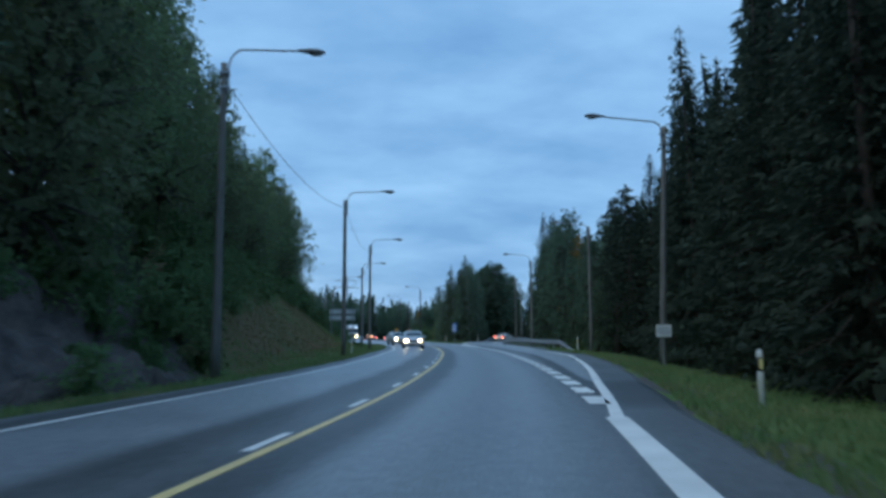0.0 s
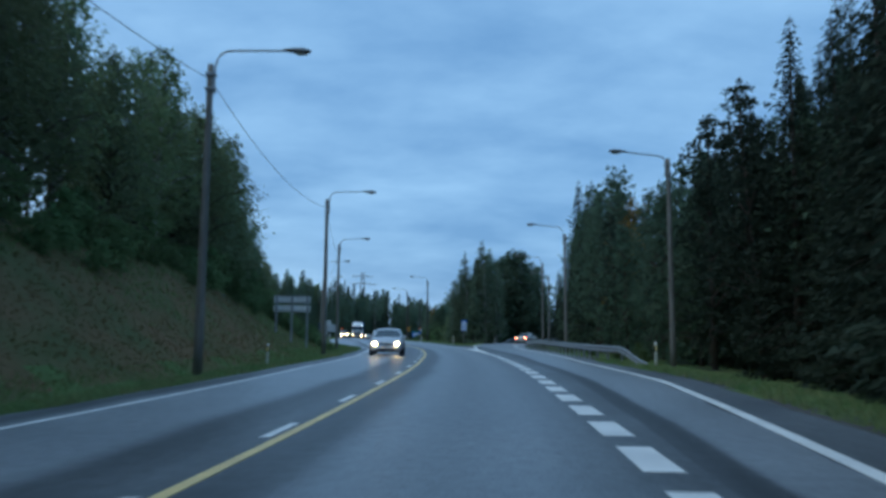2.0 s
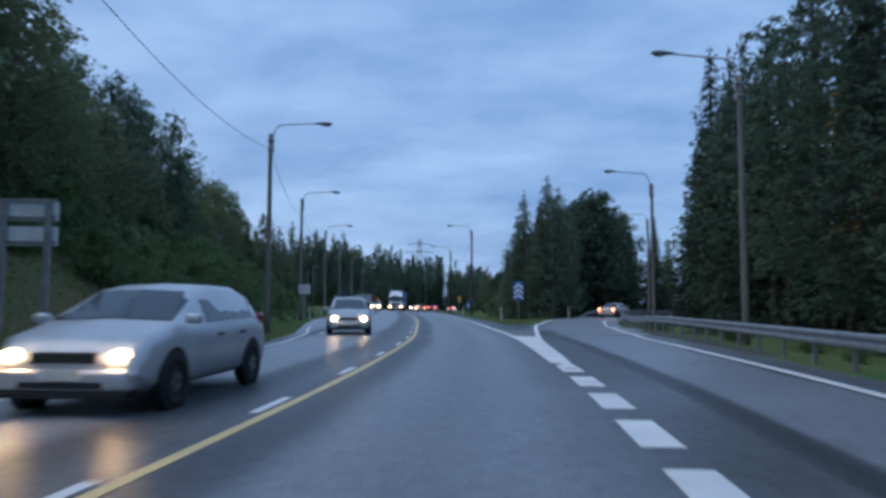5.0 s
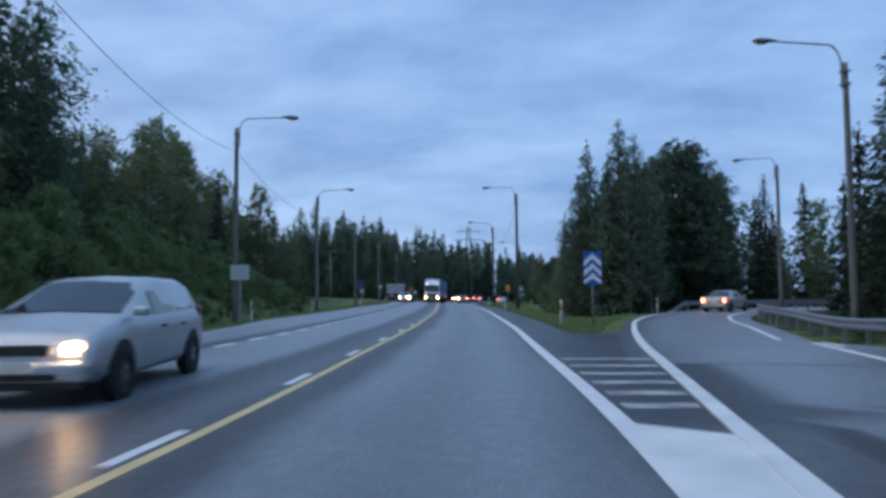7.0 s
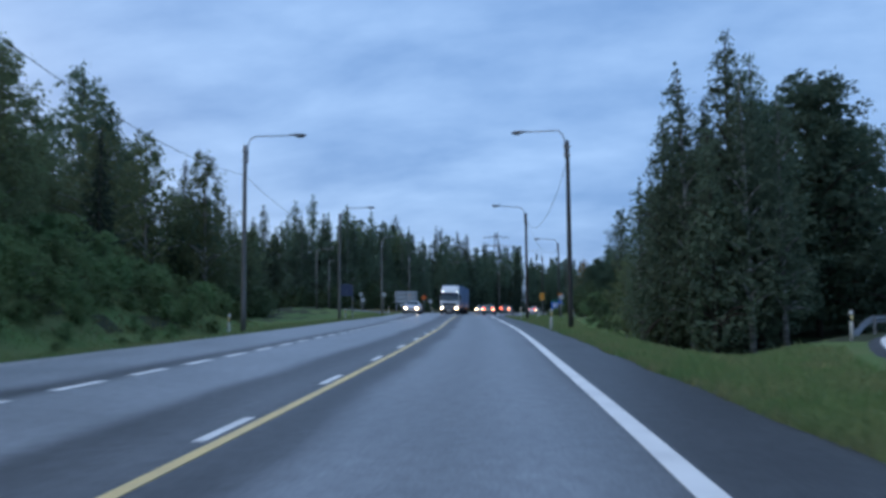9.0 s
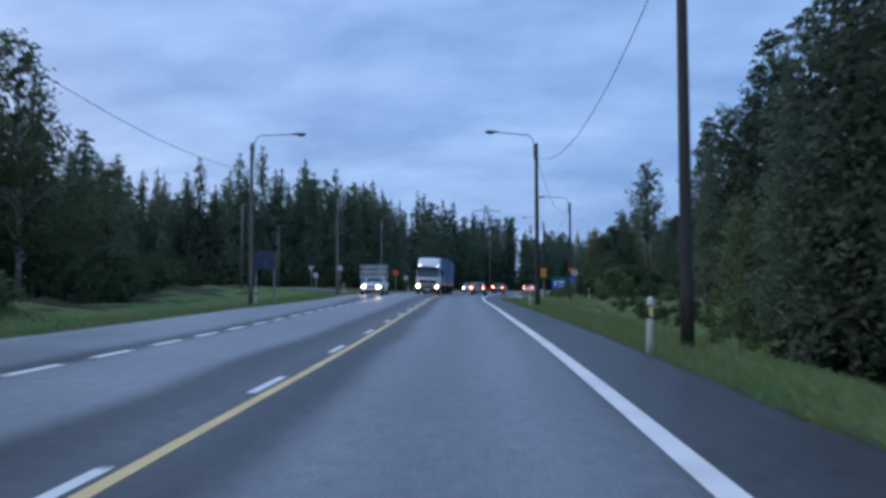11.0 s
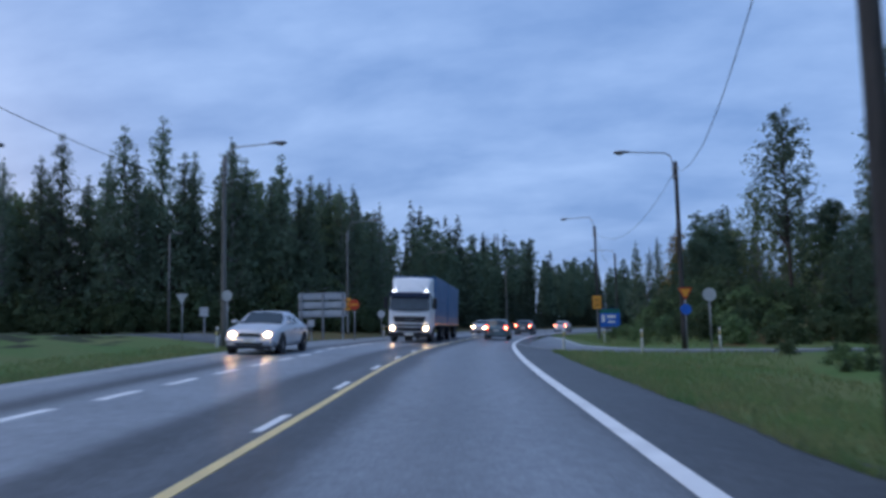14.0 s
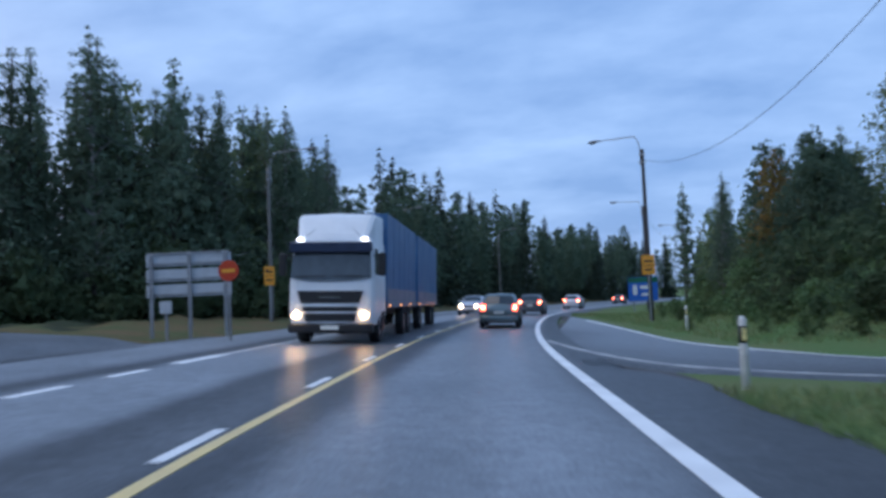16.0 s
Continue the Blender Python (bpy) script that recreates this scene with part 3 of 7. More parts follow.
def side_sheet(near, far, label, line):
    near, far = np.asarray(near, float), np.asarray(far, float)
    k = np.arange(len(near))
    t = np.linspace(0, len(near) - 1, 8 * len(near))
    a = np.stack([spline(k, near[:, 0])(t), spline(k, near[:, 1])(t)], -1)
    b = np.stack([spline(k, far[:, 0])(t), spline(k, far[:, 1])(t)], -1)
    ob = ribbon("side_road", a, b, 0.046, ASPHALT, cuts=6, taper=0.35, uv_across=[(3.9, 3.2)] * len(a))
    tagged(ob, label, "road", kind="structure")
    if line:
        ribbon("side_line", (b * 0.91 + a * 0.09)[2:-6], (b * 0.955 + a * 0.045)[2:-6], 0.053, PAINT, ob)
        ribbon("side_line", (b * 0.03 + a * 0.97)[18:], (b * 0.06 + a * 0.94)[18:], 0.053, PAINT_WORN, ob)
    return ob


side_sheet(SIDE_RIGHT_NEAR, SIDE_RIGHT_FAR, "asphalt side road curving in from lower ground", True)
side_sheet(SIDE_LEFT_NEAR, SIDE_LEFT_FAR, "asphalt side road leaving towards the forest", False)


# ---- helpers for things ----
def empty(name, m, label="", category="", group="", kind=""):
    ob = new(name)
    ob.empty_display_size = 0.2
    ob.matrix_world = m
    return tagged(ob, label, category, group, kind)


def part(name, bm, mat, parent, label="", smooth=False):
    me = bpy.data.meshes.new(name)
    bm.normal_update()
    bm.to_mesh(me)
    bm.free()
    for one in (mat if isinstance(mat, (list, tuple)) else [mat]):
        me.materials.append(one)
    if smooth:
        me.polygons.foreach_set("use_smooth", [True] * len(me.polygons))
    ob = new(name, me)
    ob.parent = parent
    if label:
        ob["label"] = label
    return ob


def box(bm, x0, y0, z0, x1, y1, z1, bevel=0.0, mat=0):
    g = bmesh.ops.create_cube(bm, size=1)
    vs = g["verts"]
    for v in vs:
        v.co = ((x0 + x1) / 2 + v.co.x * (x1 - x0), (y0 + y1) / 2 + v.co.y * (y1 - y0), (z0 + z1) / 2 + v.co.z * (z1 - z0))
    faces = list({f for v in vs for f in v.link_faces})
    for f in faces:
        f.material_index = mat
    if bevel:
        edges = list({e for v in vs for e in v.link_edges})
        bmesh.ops.bevel(bm, geom=edges, offset=bevel, segments=2, affect="EDGES", profile=0.5)
    return bm


def tube(bm, pts, radii, sides=10, cap=True):
    """A round bar along points."""
    pts = [Vector(p) for p in pts]
    rings = []
    ref = Vector((0.31, 0.17, 0.93)).normalized()
    for i, p in enumerate(pts):
        d = (pts[min(i + 1, len(pts) - 1)] - pts[max(i - 1, 0)]).normalized()
        a = d.cross(ref if abs(d.dot(ref)) < 0.97 else Vector((1, 0, 0))).normalized()
        b = d.cross(a)
        r = radii[i] if hasattr(radii, "__len__") else radii
        rings.append([bm.verts.new(p + r * (a * math.cos(t) + b * math.sin(t))) for t in (2 * math.pi * k / sides for k in range(sides))])
    for a, b in zip(rings, rings[1:]):
        for k in range(sides):
            bm.faces.new((a[k], a[(k + 1) % sides], b[(k + 1) % sides], b[k]))
    if cap:
        bm.faces.new(rings[0][::-1])
        bm.faces.new(rings[-1])
    return bm


def disc(bm, c, r, depth, sides=28, axis="Y", mat=0):
    """A coin at c with its axis along x, y or z."""
    rot = {"X": Matrix.Rotation(math.pi / 2, 4, "Y"), "Y": Matrix.Rotation(math.pi / 2, 4, "X"), "Z": Matrix.Identity(4)}[axis]
    g = bmesh.ops.create_cone(bm, cap_ends=True, segments=sides, radius1=r, radius2=r, depth=depth, matrix=Matrix.Translation(c) @ rot)
    for v in g["verts"]:
        for f in v.link_faces:
            f.material_index = mat
    return bm


def at_ground(x, y):
    return float(ground_level(np.float64(x), np.float64(y)))


# ---- street lamps ----
def street_lamp(base, head, dark=False, head_z=9.75, top_z=9.2, lean=(0.0, 0.0)):
    bx, by = base
    z0 = at_ground(bx, by) - 0.05
    dx, dy = head[0] - bx - lean[0], head[1] - by - lean[1]
    a = math.atan2(dy, dx)
    lx, ly = lean[0] * math.cos(a) + lean[1] * math.sin(a), lean[1] * math.cos(a) - lean[0] * math.sin(a)
    reach = math.hypot(dx, dy)
    lamp = empty("street_lamp", pose(bx, by, z0, 0, 0, math.degrees(a)),
                 ("dark tarred" if dark else "weathered grey wooden") + " pole with bent steel lamp arm, lamp unlit", "street lamp", "street lamps along the road")
    top, hz = top_z - z0, head_z - z0
    bm = bmesh.new()
    tube(bm, [(lx * k / 8, ly * k / 8, top * k / 8) for k in range(9)], [0.135 - 0.045 * k / 8 for k in range(9)], 14)
    part("pole", bm, POLE_DARK if dark else POLE_WOOD, lamp, smooth=True)
    bm = bmesh.new()
    pts = [(0.13, 0, top - 0.9), (0.13, 0, top - 0.15)]
    for k in range(1, 7):
        t = math.pi / 2 * k / 6
        pts.append((0.13 + 0.45 * (1 - math.cos(t)), 0, top - 0.15 + (hz - 0.08 - top + 0.15) * math.sin(t)))
    pts.append((reach - 0.42, 0, hz + 0.02))
    tube(bm, pts, 0.032, 8)
    for dz in (0.3, 0.75):
        box(bm, -0.13, -0.13, top - dz - 0.03, 0.17, 0.13, top - dz + 0.03)
    for v in bm.verts:
        v.co.x, v.co.y = v.co.x + lx, v.co.y + ly
    part("arm", bm, STEEL, lamp, smooth=False)
    reach += lx
    bm = bmesh.new()
    sections = [(-0.45, 0.05, 0.045), (-0.35, 0.075, 0.06), (-0.1, 0.13, 0.10), (0.15, 0.15, 0.11), (0.32, 0.12, 0.08), (0.40, 0.05, 0.03)]
    rings = []
    for sx, w, h in sections:
        rings.append([bm.verts.new((reach + sx, ly + w * math.cos(t), hz + 0.03 + h * (math.sin(t) if math.sin(t) > 0 else 0.55 * math.sin(t)))) for t in (2 * math.pi * k / 12 for k in range(12))])
    for a, b in zip(rings, rings[1:]):
        for k in range(12):
            bm.faces.new((a[k], a[(k + 1) % 12], b[(k + 1) % 12], b[k]))
    bm.faces.new(rings[0][::-1])
    bm.faces.new(rings[-1])
    hd = part("lamp_head", bm, LAMP_GREY, lamp, smooth=True)
    bm = bmesh.new()
    bmesh.ops.create_uvsphere(bm, u_segments=12, v_segments=6, radius=1, matrix=Matrix.Translation((reach + 0.1, ly, hz - 0.02)) @ Matrix.Diagonal((0.22, 0.11, 0.07, 1)))
    part("diffuser", bm, LAMP_GLASS, hd, "milky glass bowl", smooth=True)
    return lamp


LAMPS_LEFT = [((-5.1, 23.0), (-2.62, 23.66)), ((-4.82, 45.68), (-2.3, 46.16)), ((-5.85, 68.2), (-3.4, 69.0)), ((-9.36, 90.84), (-7.0, 91.6)), ((-14.83, 111.88), (-12.5, 112.8)),
              ((-20.15, 135.8), (-17.77, 136.85)), ((-26.17, 163.28), (-23.7, 164.28)), ((-31.4, 190.15), (-28.76, 190.55)), ((-37.0, 220.8), (-34.45, 221.27)), ((-38.0, 250.5), (-35.4, 250)), ((-32.5, 282), (-30.1, 281))]
LAMPS_RIGHT = [((10.12, 32.5), (7.4, 31.4), 9.95, 9.68), ((12.06, 59.0), (9.63, 58.5), 9.62, 9.42), ((10.2, 84.6), (7.48, 83.96), 9.95, 9.3), ((10.32, 107.2), (7.59, 106.5), 9.79, 9.08), ((13.14, 130.3), (11.07, 131.8), 9.95, 9.34)]
LAMPS_MID = [((-4.6, 139.86), (-7.11, 140.4), 10.0, 9.35), ((-10.34, 166.85), (-12.75, 165.95), 9.67, 9.12), ((-10.31, 196.8), (-12.9, 196.5), 9.36, 8.8), ((-15.4, 223.8), (-18.07, 225.4), 9.9, 8.99), ((-14.2, 255.0), (-16.9, 255.8), 9.6, 9.0), ((-8, 285.0), (-10.6, 286), 9.4, 8.8)]
for i, (b, h) in enumerate(LAMPS_LEFT):
    street_lamp(b, h, head_z=10.15 if i == 8 else 9.75)
for b, h, hz, tz in LAMPS_RIGHT:
    street_lamp(b, h, head_z=hz, top_z=tz, lean=(0.25, -0.55) if tz == 9.68 else (0, 0))
for b, h, hz, tz in LAMPS_MID:
    street_lamp(b, h, dark=True, head_z=hz, top_z=tz)


def cable(a, b, sag):
    bm = bmesh.new()
    a, b = Vector(a), Vector(b)
    pts = []
    for k in range(15):
        t = k / 14
        p = a.lerp(b, t)
        p.z -= sag * 4 * t * (1 - t)
        pts.append(p - a)
    tube(bm, pts, 0.012, 5)
    me = bpy.data.meshes.new("overhead_cable")
    bm.to_mesh(me)
    bm.free()
    me.materials.append(CABLE)
    ob = new("overhead_cable", me)
    ob.location = a
    return tagged(ob, "thin black overhead cable slung between lamp poles", "cable", "overhead cables")


CABLE = material("cable", (0.02, 0.02, 0.022), 0.6)
for row_of, sag, levels in ((LAMPS_LEFT, 0.8, [8.75, 8.75, 8.7, 8.5, 8.1, 7.7, 7.6, 7.6, 7.6, 7.6, 7.6]), (LAMPS_MID, 1.7, [8.4] * 6)):
    for a, b, za, zb in zip(row_of, row_of[1:], levels, levels[1:]):
        cable((*a[0], za), (*b[0], zb), sag)

# ---- guard rails ----


def guard_rail(pts, label, ends=True):
    """A folded steel beam on posts along plan points (left to right of travel), with sunken ends."""
    pts = np.asarray(pts, float)
    s = np.concatenate([[0], np.cumsum(np.linalg.norm(np.diff(pts, axis=0), axis=1))])
    t = np.arange(0, s[-1], 1.0)
    p = np.stack([spline(s, pts[:, 0])(t), spline(s, pts[:, 1])(t)], -1)
    d = np.gradient(p, axis=0)
    d /= np.linalg.norm(d, axis=1)[:, None]
    nn = np.stack([-d[:, 1], d[:, 0]], -1)
    rail = empty("guard_rail", Matrix.Identity(4), label, "guard rail")
    prof = [(0.0, 0.0), (0.045, 0.035), (0.05, 0.09), (0.0, 0.125), (-0.01, 0.155), (0.0, 0.185), (0.05, 0.22), (0.045, 0.275), (0.0, 0.31)]
    back = [(x - 0.012, z) for x, z in prof[::-1]]
    loop = prof + back
    bm = bmesh.new()
    rings = []
    level = np.array([float(ground_smooth(a, b)) for a, b in p])
    win = np.hanning(17)
    level = np.convolve(np.pad(level, 8, mode="edge"), win / win.sum(), "valid")
    for i in range(len(p)):
        drop = 0.62 * (1 - float(step(0, 3.0, t[i]))) if ends else 0
        z = level[i] + 0.05 + 0.40 - drop
        rings.append([bm.verts.new((p[i, 0] + nn[i, 0] * o, p[i, 1] + nn[i, 1] * o, z + h)) for o, h in loop])
    m = len(loop)
    for a, b in zip(rings, rings[1:]):
        for k in range(m):
            bm.faces.new((a[k], a[(k + 1) % m], b[(k + 1) % m], b[k]))
    bm.faces.new(rings[0])
    bm.faces.new(rings[-1][::-1])
    part("beam", bm, STEEL, rail)
    for i in range(3, len(p), 2):
        bm = bmesh.new()
        box(bm, -0.05, -0.04, -0.6, 0.05, 0.04, 0.68, 0.008)
        post = part("rail_post", bm, STEEL, rail)
        q = p[i] - 0.09 * nn[i]
        post.matrix_world = pose(q[0], q[1], level[i], 0, 0, math.degrees(math.atan2(nn[i, 1], nn[i, 0])))
    return rail


_r = RAMP + 5.6 * RAMP_N
guard_rail(np.concatenate([[(10.15, 55.6), (9.3, 60.5), (9.0, 68), (8.9, 77), (8.75, 86)], _r[17:60:4]]), "galvanised steel guard rail beside exit ramp, end sunk into verge")
_l = RAMP - 1.6 * RAMP_N
guard_rail(_l[42:72:4], "galvanised steel guard rail on the outside of the ramp bend")

# ---- roadside posts ----
POST_WHITE = material("post_plastic", (0.72, 0.72, 0.68), 0.5, color2=(0.55, 0.55, 0.52), scale=5)
POST_BLACK = material("post_band", (0.02, 0.02, 0.02), 0.5)
# Headlight thrown back is put into the colour as bright yellow.
REFLECT = material("reflector", (0.95, 0.80, 0.35), 0.25, color2=(0.92, 0.76, 0.32), emit=None)


def delineator_first():
    ob = empty("delineator_post", pose(0, 0, 0), "white plastic roadside post with black band and reflector", "roadside post", "roadside posts")
    bm = bmesh.new()
    tube(bm, [(0, 0, -0.2), (0, 0, 0.5), (0, 0, 0.98), (0, 0.012, 1.03)], [0.062, 0.060, 0.055, 0.03], 12)
    part("shaft", bm, POST_WHITE, ob, smooth=True)
    bm = bmesh.new()
    tube(bm, [(0, 0, 0.66), (0, 0, 0.90)], [0.0615, 0.059], 12)
    part("band", bm, POST_BLACK, ob, "black band", smooth=True)
    bm = bmesh.new()
    box(bm, -0.032, -0.068, 0.69, 0.032, -0.055, 0.87, 0.006)
    part("reflector", bm, REFLECT, ob, "amber reflector")
    return ob


# ---- trees ----
rng = np.random.RandomState(11)


def leaf_mesh(name, centers, along, size, width, mat):
    """Small pointed leaf faces, each at a centre, lying along a direction."""
    n = len(centers)
    along = along / np.maximum(np.linalg.norm(along, axis=1), 1e-6)[:, None]
    ref = rng.normal(size=(n, 3))
    side = np.cross(along, ref)
    side /= np.maximum(np.linalg.norm(side, axis=1), 1e-6)[:, None]
    up = np.cross(side, along)
    size, width = np.broadcast_to(size, (n,))[:, None], np.broadcast_to(width, (n,))[:, None]
    a = centers - along * size * 0.45 + side * width * 0.55
    b = centers - along * size * 0.45 - side * width * 0.55 + up * width * 0.2
    c = centers + along * size * 0.65
    verts = np.stack([a, b, c], 1).reshape(-1, 3)
    me = bpy.data.meshes.new(name)
    me.vertices.add(len(verts))
    me.vertices.foreach_set("co", verts.ravel().astype(np.float32))
    me.loops.add(3 * n)
    me.loops.foreach_set("vertex_index", np.arange(3 * n, dtype=np.int32))
    me.polygons.add(n)
    me.polygons.foreach_set("loop_start", np.arange(0, 3 * n, 3, dtype=np.int32))
    me.polygons.foreach_set("loop_total", np.full(n, 3, np.int32))
    me.update(calc_edges=True)
    me.validate()
    me.materials.append(mat)
    return me


def trunk_part(tree, h, r0, r1, mat, limbs, lean=0.0):
    bm = bmesh.new()
    tube(bm, [(lean * (k / 6) ** 2 * h, 0.01 * k, h * k / 6 - (0.4 if k == 0 else 0)) for k in range(7)], [r0 * 1.25] + [r0 + (r1 - r0) * k / 6 for k in range(1, 7)], 8)
    for a, b, r in limbs:
        a, b = Vector(a), Vector(b)
        mid = a.lerp(b, 0.5) + Vector((0, 0, 0.12 * (b - a).length))
        tube(bm, [a, mid, b], [r, r * 0.7, r * 0.3], 5, cap=False)
    return part("trunk", bm, mat, tree, smooth=True)


def spruce(h, radius, quads, low=0.06, name="spruce_tree", label="tall dark green spruce with drooping branches at the forest edge"):
    tree = empty(name, pose(0, 0, 0), label, "tree", "roadside trees")
    centers, along, size = [], [], []
    limbs = []
    z = low * h
    while z < h * 0.985:
        f = (z - low * h) / (h * (1 - low))
        reach = radius * ((1 - f) ** 0.85) * rng.uniform(0.75, 1.12) + 0.12
        count = int(5 + 4 * (1 - f))
        turn = rng.uniform(0, 6.28)
        for k in range(count):
            a = turn + 6.283 * k / count + rng.normal(0, 0.16)
            ln = reach * rng.uniform(0.68, 1.18)
            droop = rng.uniform(0.18, 0.5) * (1 - 0.9 * f)
            if k % 3 == 0 and len(limbs) < 40:
                limbs.append(((0, 0, z), (0.7 * ln * math.cos(a), 0.7 * ln * math.sin(a), z - 0.5 * droop * ln), 0.03 * (1.2 - f)))
            n = max(2, int(quads * ln))
            t = np.sqrt(rng.uniform(0.02, 1, n))
            wob = rng.normal(0, 0.14 * ln * (0.3 + 0.5 * t) + 0.04, n)
            r = t * ln
            x = r * math.cos(a) - wob * math.sin(a)
            y = r * math.sin(a) + wob * math.cos(a)
            zz = z - droop * ln * (t ** 1.3) * 0.9 + 0.12 * ln * np.maximum(t - 0.75, 0) * 3 + rng.normal(0, 0.07, n) - 0.05
            centers.append(np.stack([x, y, zz], -1))
            along.append(np.stack([np.full(n, math.cos(a)) + rng.normal(0, 0.4, n), np.full(n, math.sin(a)) + rng.normal(0, 0.4, n), -0.5 * np.ones(n) + rng.normal(0, 0.35, n)], -1))
            size.append(rng.uniform(0.17, 0.38, n) * (1 - 0.3 * f))
        z += rng.uniform(0.30, 0.48) * (1.1 - 0.35 * f)
    n = int(34 * h)
    f = rng.uniform(0.0, 0.96, n) ** 1.3
    a = rng.uniform(0, 6.283, n)
    r = radius * (1 - f) ** 0.85 * rng.uniform(0.1, 0.62, n)
    centers.append(np.stack([r * np.cos(a), r * np.sin(a), h * (low + (1 - low) * f) - 0.3 * r], -1))
    along.append(np.stack([np.cos(a), np.sin(a), rng.normal(-0.5, 0.5, n)], -1))
    size.append(rng.uniform(0.5, 0.8, n) * (1.1 - 0.7 * f))
    centers, along, size = np.concatenate(centers), np.concatenate(along), np.concatenate(size)
    trunk_part(tree, h, 0.012 * h, 0.02, BARK, limbs)
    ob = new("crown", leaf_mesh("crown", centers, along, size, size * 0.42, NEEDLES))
    ob.parent = tree
    return tree


def crown_reach(shape, f):
    """The crown's half width at a share of its height, against its greatest."""
    if shape == "spire":
        return max(0.03, (1 - f) ** 0.66 * min(1.0, 0.6 + 2.2 * f))
    if shape == "oval":
        return max(0.12, math.sin(math.pi * min(0.965, 0.20 + 0.775 * f)) ** 0.62)
    if shape == "pine":
        return max(0.10, min(1.0, 0.45 + 1.6 * f) * (1 - f) ** 0.45)
    return max(0.08, math.sin(math.pi * min(0.97, 0.17 + 0.80 * f)) ** 0.6)


def clumped(h, crown_low, radius, clumps, per, mat, bark, leaf, flat=0.75, name="birch_tree", label="", shape="round", category="tree", group="roadside trees", tuft=0.17):
    """A tree whose crown is many small sprays of leaves on limbs, set towards the outside, with gaps between them."""
    tree = empty(name, pose(0, 0, 0), label, category, group)
    centers, along, limbs, size = [], [], [], []
    lean = rng.normal(0, 0.012)
    lobes = rng.uniform(0, 6.283, 4)
    for k in range(clumps):
        f = (k + rng.uniform(0, 1)) / clumps
        if shape == "spire":
            f = 1 - (1 - f) ** 0.8
        a = rng.uniform(0, 6.283)
        env = radius * crown_reach(shape, f) * (1 + 0.16 * math.sin(2 * a + lobes[0] + 5 * f) + 0.13 * math.sin(3 * a + lobes[1] - 9 * f) + 0.08 * math.sin(17 * f + lobes[2]))
        r = env * rng.uniform(0.10, 1.0) ** 0.55
        z = h * (crown_low + (1 - crown_low) * f) + rng.normal(0, 0.012 * h)
        c = np.array([r * math.cos(a) + lean * z, r * math.sin(a), z - 0.12 * r])
        if k % 8 == 0:
            limbs.append(((lean * z, 0, max(0.15 * h, z - 0.5 * r - 0.5)), tuple(c), 0.008 * h * (1 - 0.75 * f)))
        cr = rng.uniform(0.6, 1.4) * radius * tuft * (0.30 + 0.70 * env / radius)
        n = max(4, int(per * rng.uniform(0.5, 1.5)))
        v = rng.normal(size=(n, 3)) * 0.62 * cr
        v[:, 2] *= flat
        v[:, 2] -= 0.25 * np.hypot(v[:, 0], v[:, 1])
        centers.append(c + v)
        along.append(rng.normal(size=(n, 3)) * 0.7 + np.array([math.cos(a), math.sin(a), -0.35]))
        size.append(leaf * rng.uniform(0.65, 1.4, n) * (0.6 + 0.4 * env / radius))
    # darker inner twigs that close the crown
    n = clumps * 2 if shape == "round" else clumps
    f = rng.uniform(0.02, 0.93, n)
    env = radius * np.array([crown_reach(shape, q) for q in f])
    a, r = rng.uniform(0, 6.283, n), env * rng.uniform(0.0, 0.6, n)
    zz = h * (crown_low + (1 - crown_low) * f)
    centers.append(np.stack([r * np.cos(a) + lean * zz, r * np.sin(a), zz], -1))
    along.append(rng.normal(size=(n, 3)))
    size.append(np.minimum(0.58, 0.16 + 0.24 * env) * rng.uniform(0.7, 1.2, n))
    centers, along, size = np.concatenate(centers), np.concatenate(along), np.concatenate(size)
    trunk_part(tree, h * (0.97 if shape in ("spire", "pine") else 0.9), 0.0105 * h, 0.025, bark, limbs, lean * 1.0)
    ob = new("crown", leaf_mesh("crown", centers, along, size, size * 0.60, mat))
    ob.parent = tree
    return tree


def bush(h, radius, clumps, per, mat):
    return clumped(h, 0.12, radius, clumps, per, mat, BARK, 0.15, 0.8, "bush", "dense leafy bush in the roadside grass", "round", "bush", "roadside bushes", 0.26)


SPRUCES = [spruce(17.5, 3.0, 12.5, 0.03), spruce(15.0, 2.6, 13.0, 0.05), spruce(12.5, 2.2, 13.5, 0.05)]
BIRCH_WORDS = "leafy green birch with pale trunk beside the road"
BIRCHES = [clumped(12.5, 0.2, 2.5, 210, 17, LEAVES, BIRCH_BARK, 0.21, name="birch_tree", label=BIRCH_WORDS, shape="oval"),
           clumped(10.0, 0.16, 2.2, 190, 17, LEAVES, BIRCH_BARK, 0.19, name="birch_tree", label=BIRCH_WORDS, shape="oval"),
           clumped(14.4, 0.04, 2.9, 330, 16, ROW_LEAVES, BARK, 0.20, 0.9, "aspen_tree", "slender pointed dark green tree in a dense roadside row", "spire", tuft=0.15),
           clumped(15.5, 0.40, 2.5, 210, 17, ROW_LEAVES, BARK, 0.20, name="aspen_tree", label="tall aspen with bare lower trunk and leafy top", shape="oval"),
           clumped(14.0, 0.15, 2.3, 280, 16, ROW_LEAVES, BIRCH_BARK, 0.19, 0.9, "aspen_tree", "slender pointed dark green tree with a pale lower trunk", "spire", tuft=0.17)]
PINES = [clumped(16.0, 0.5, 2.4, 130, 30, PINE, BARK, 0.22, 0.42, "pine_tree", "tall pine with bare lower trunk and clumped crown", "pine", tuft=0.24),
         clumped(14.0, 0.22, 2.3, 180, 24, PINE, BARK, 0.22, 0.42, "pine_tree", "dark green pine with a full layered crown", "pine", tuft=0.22)]
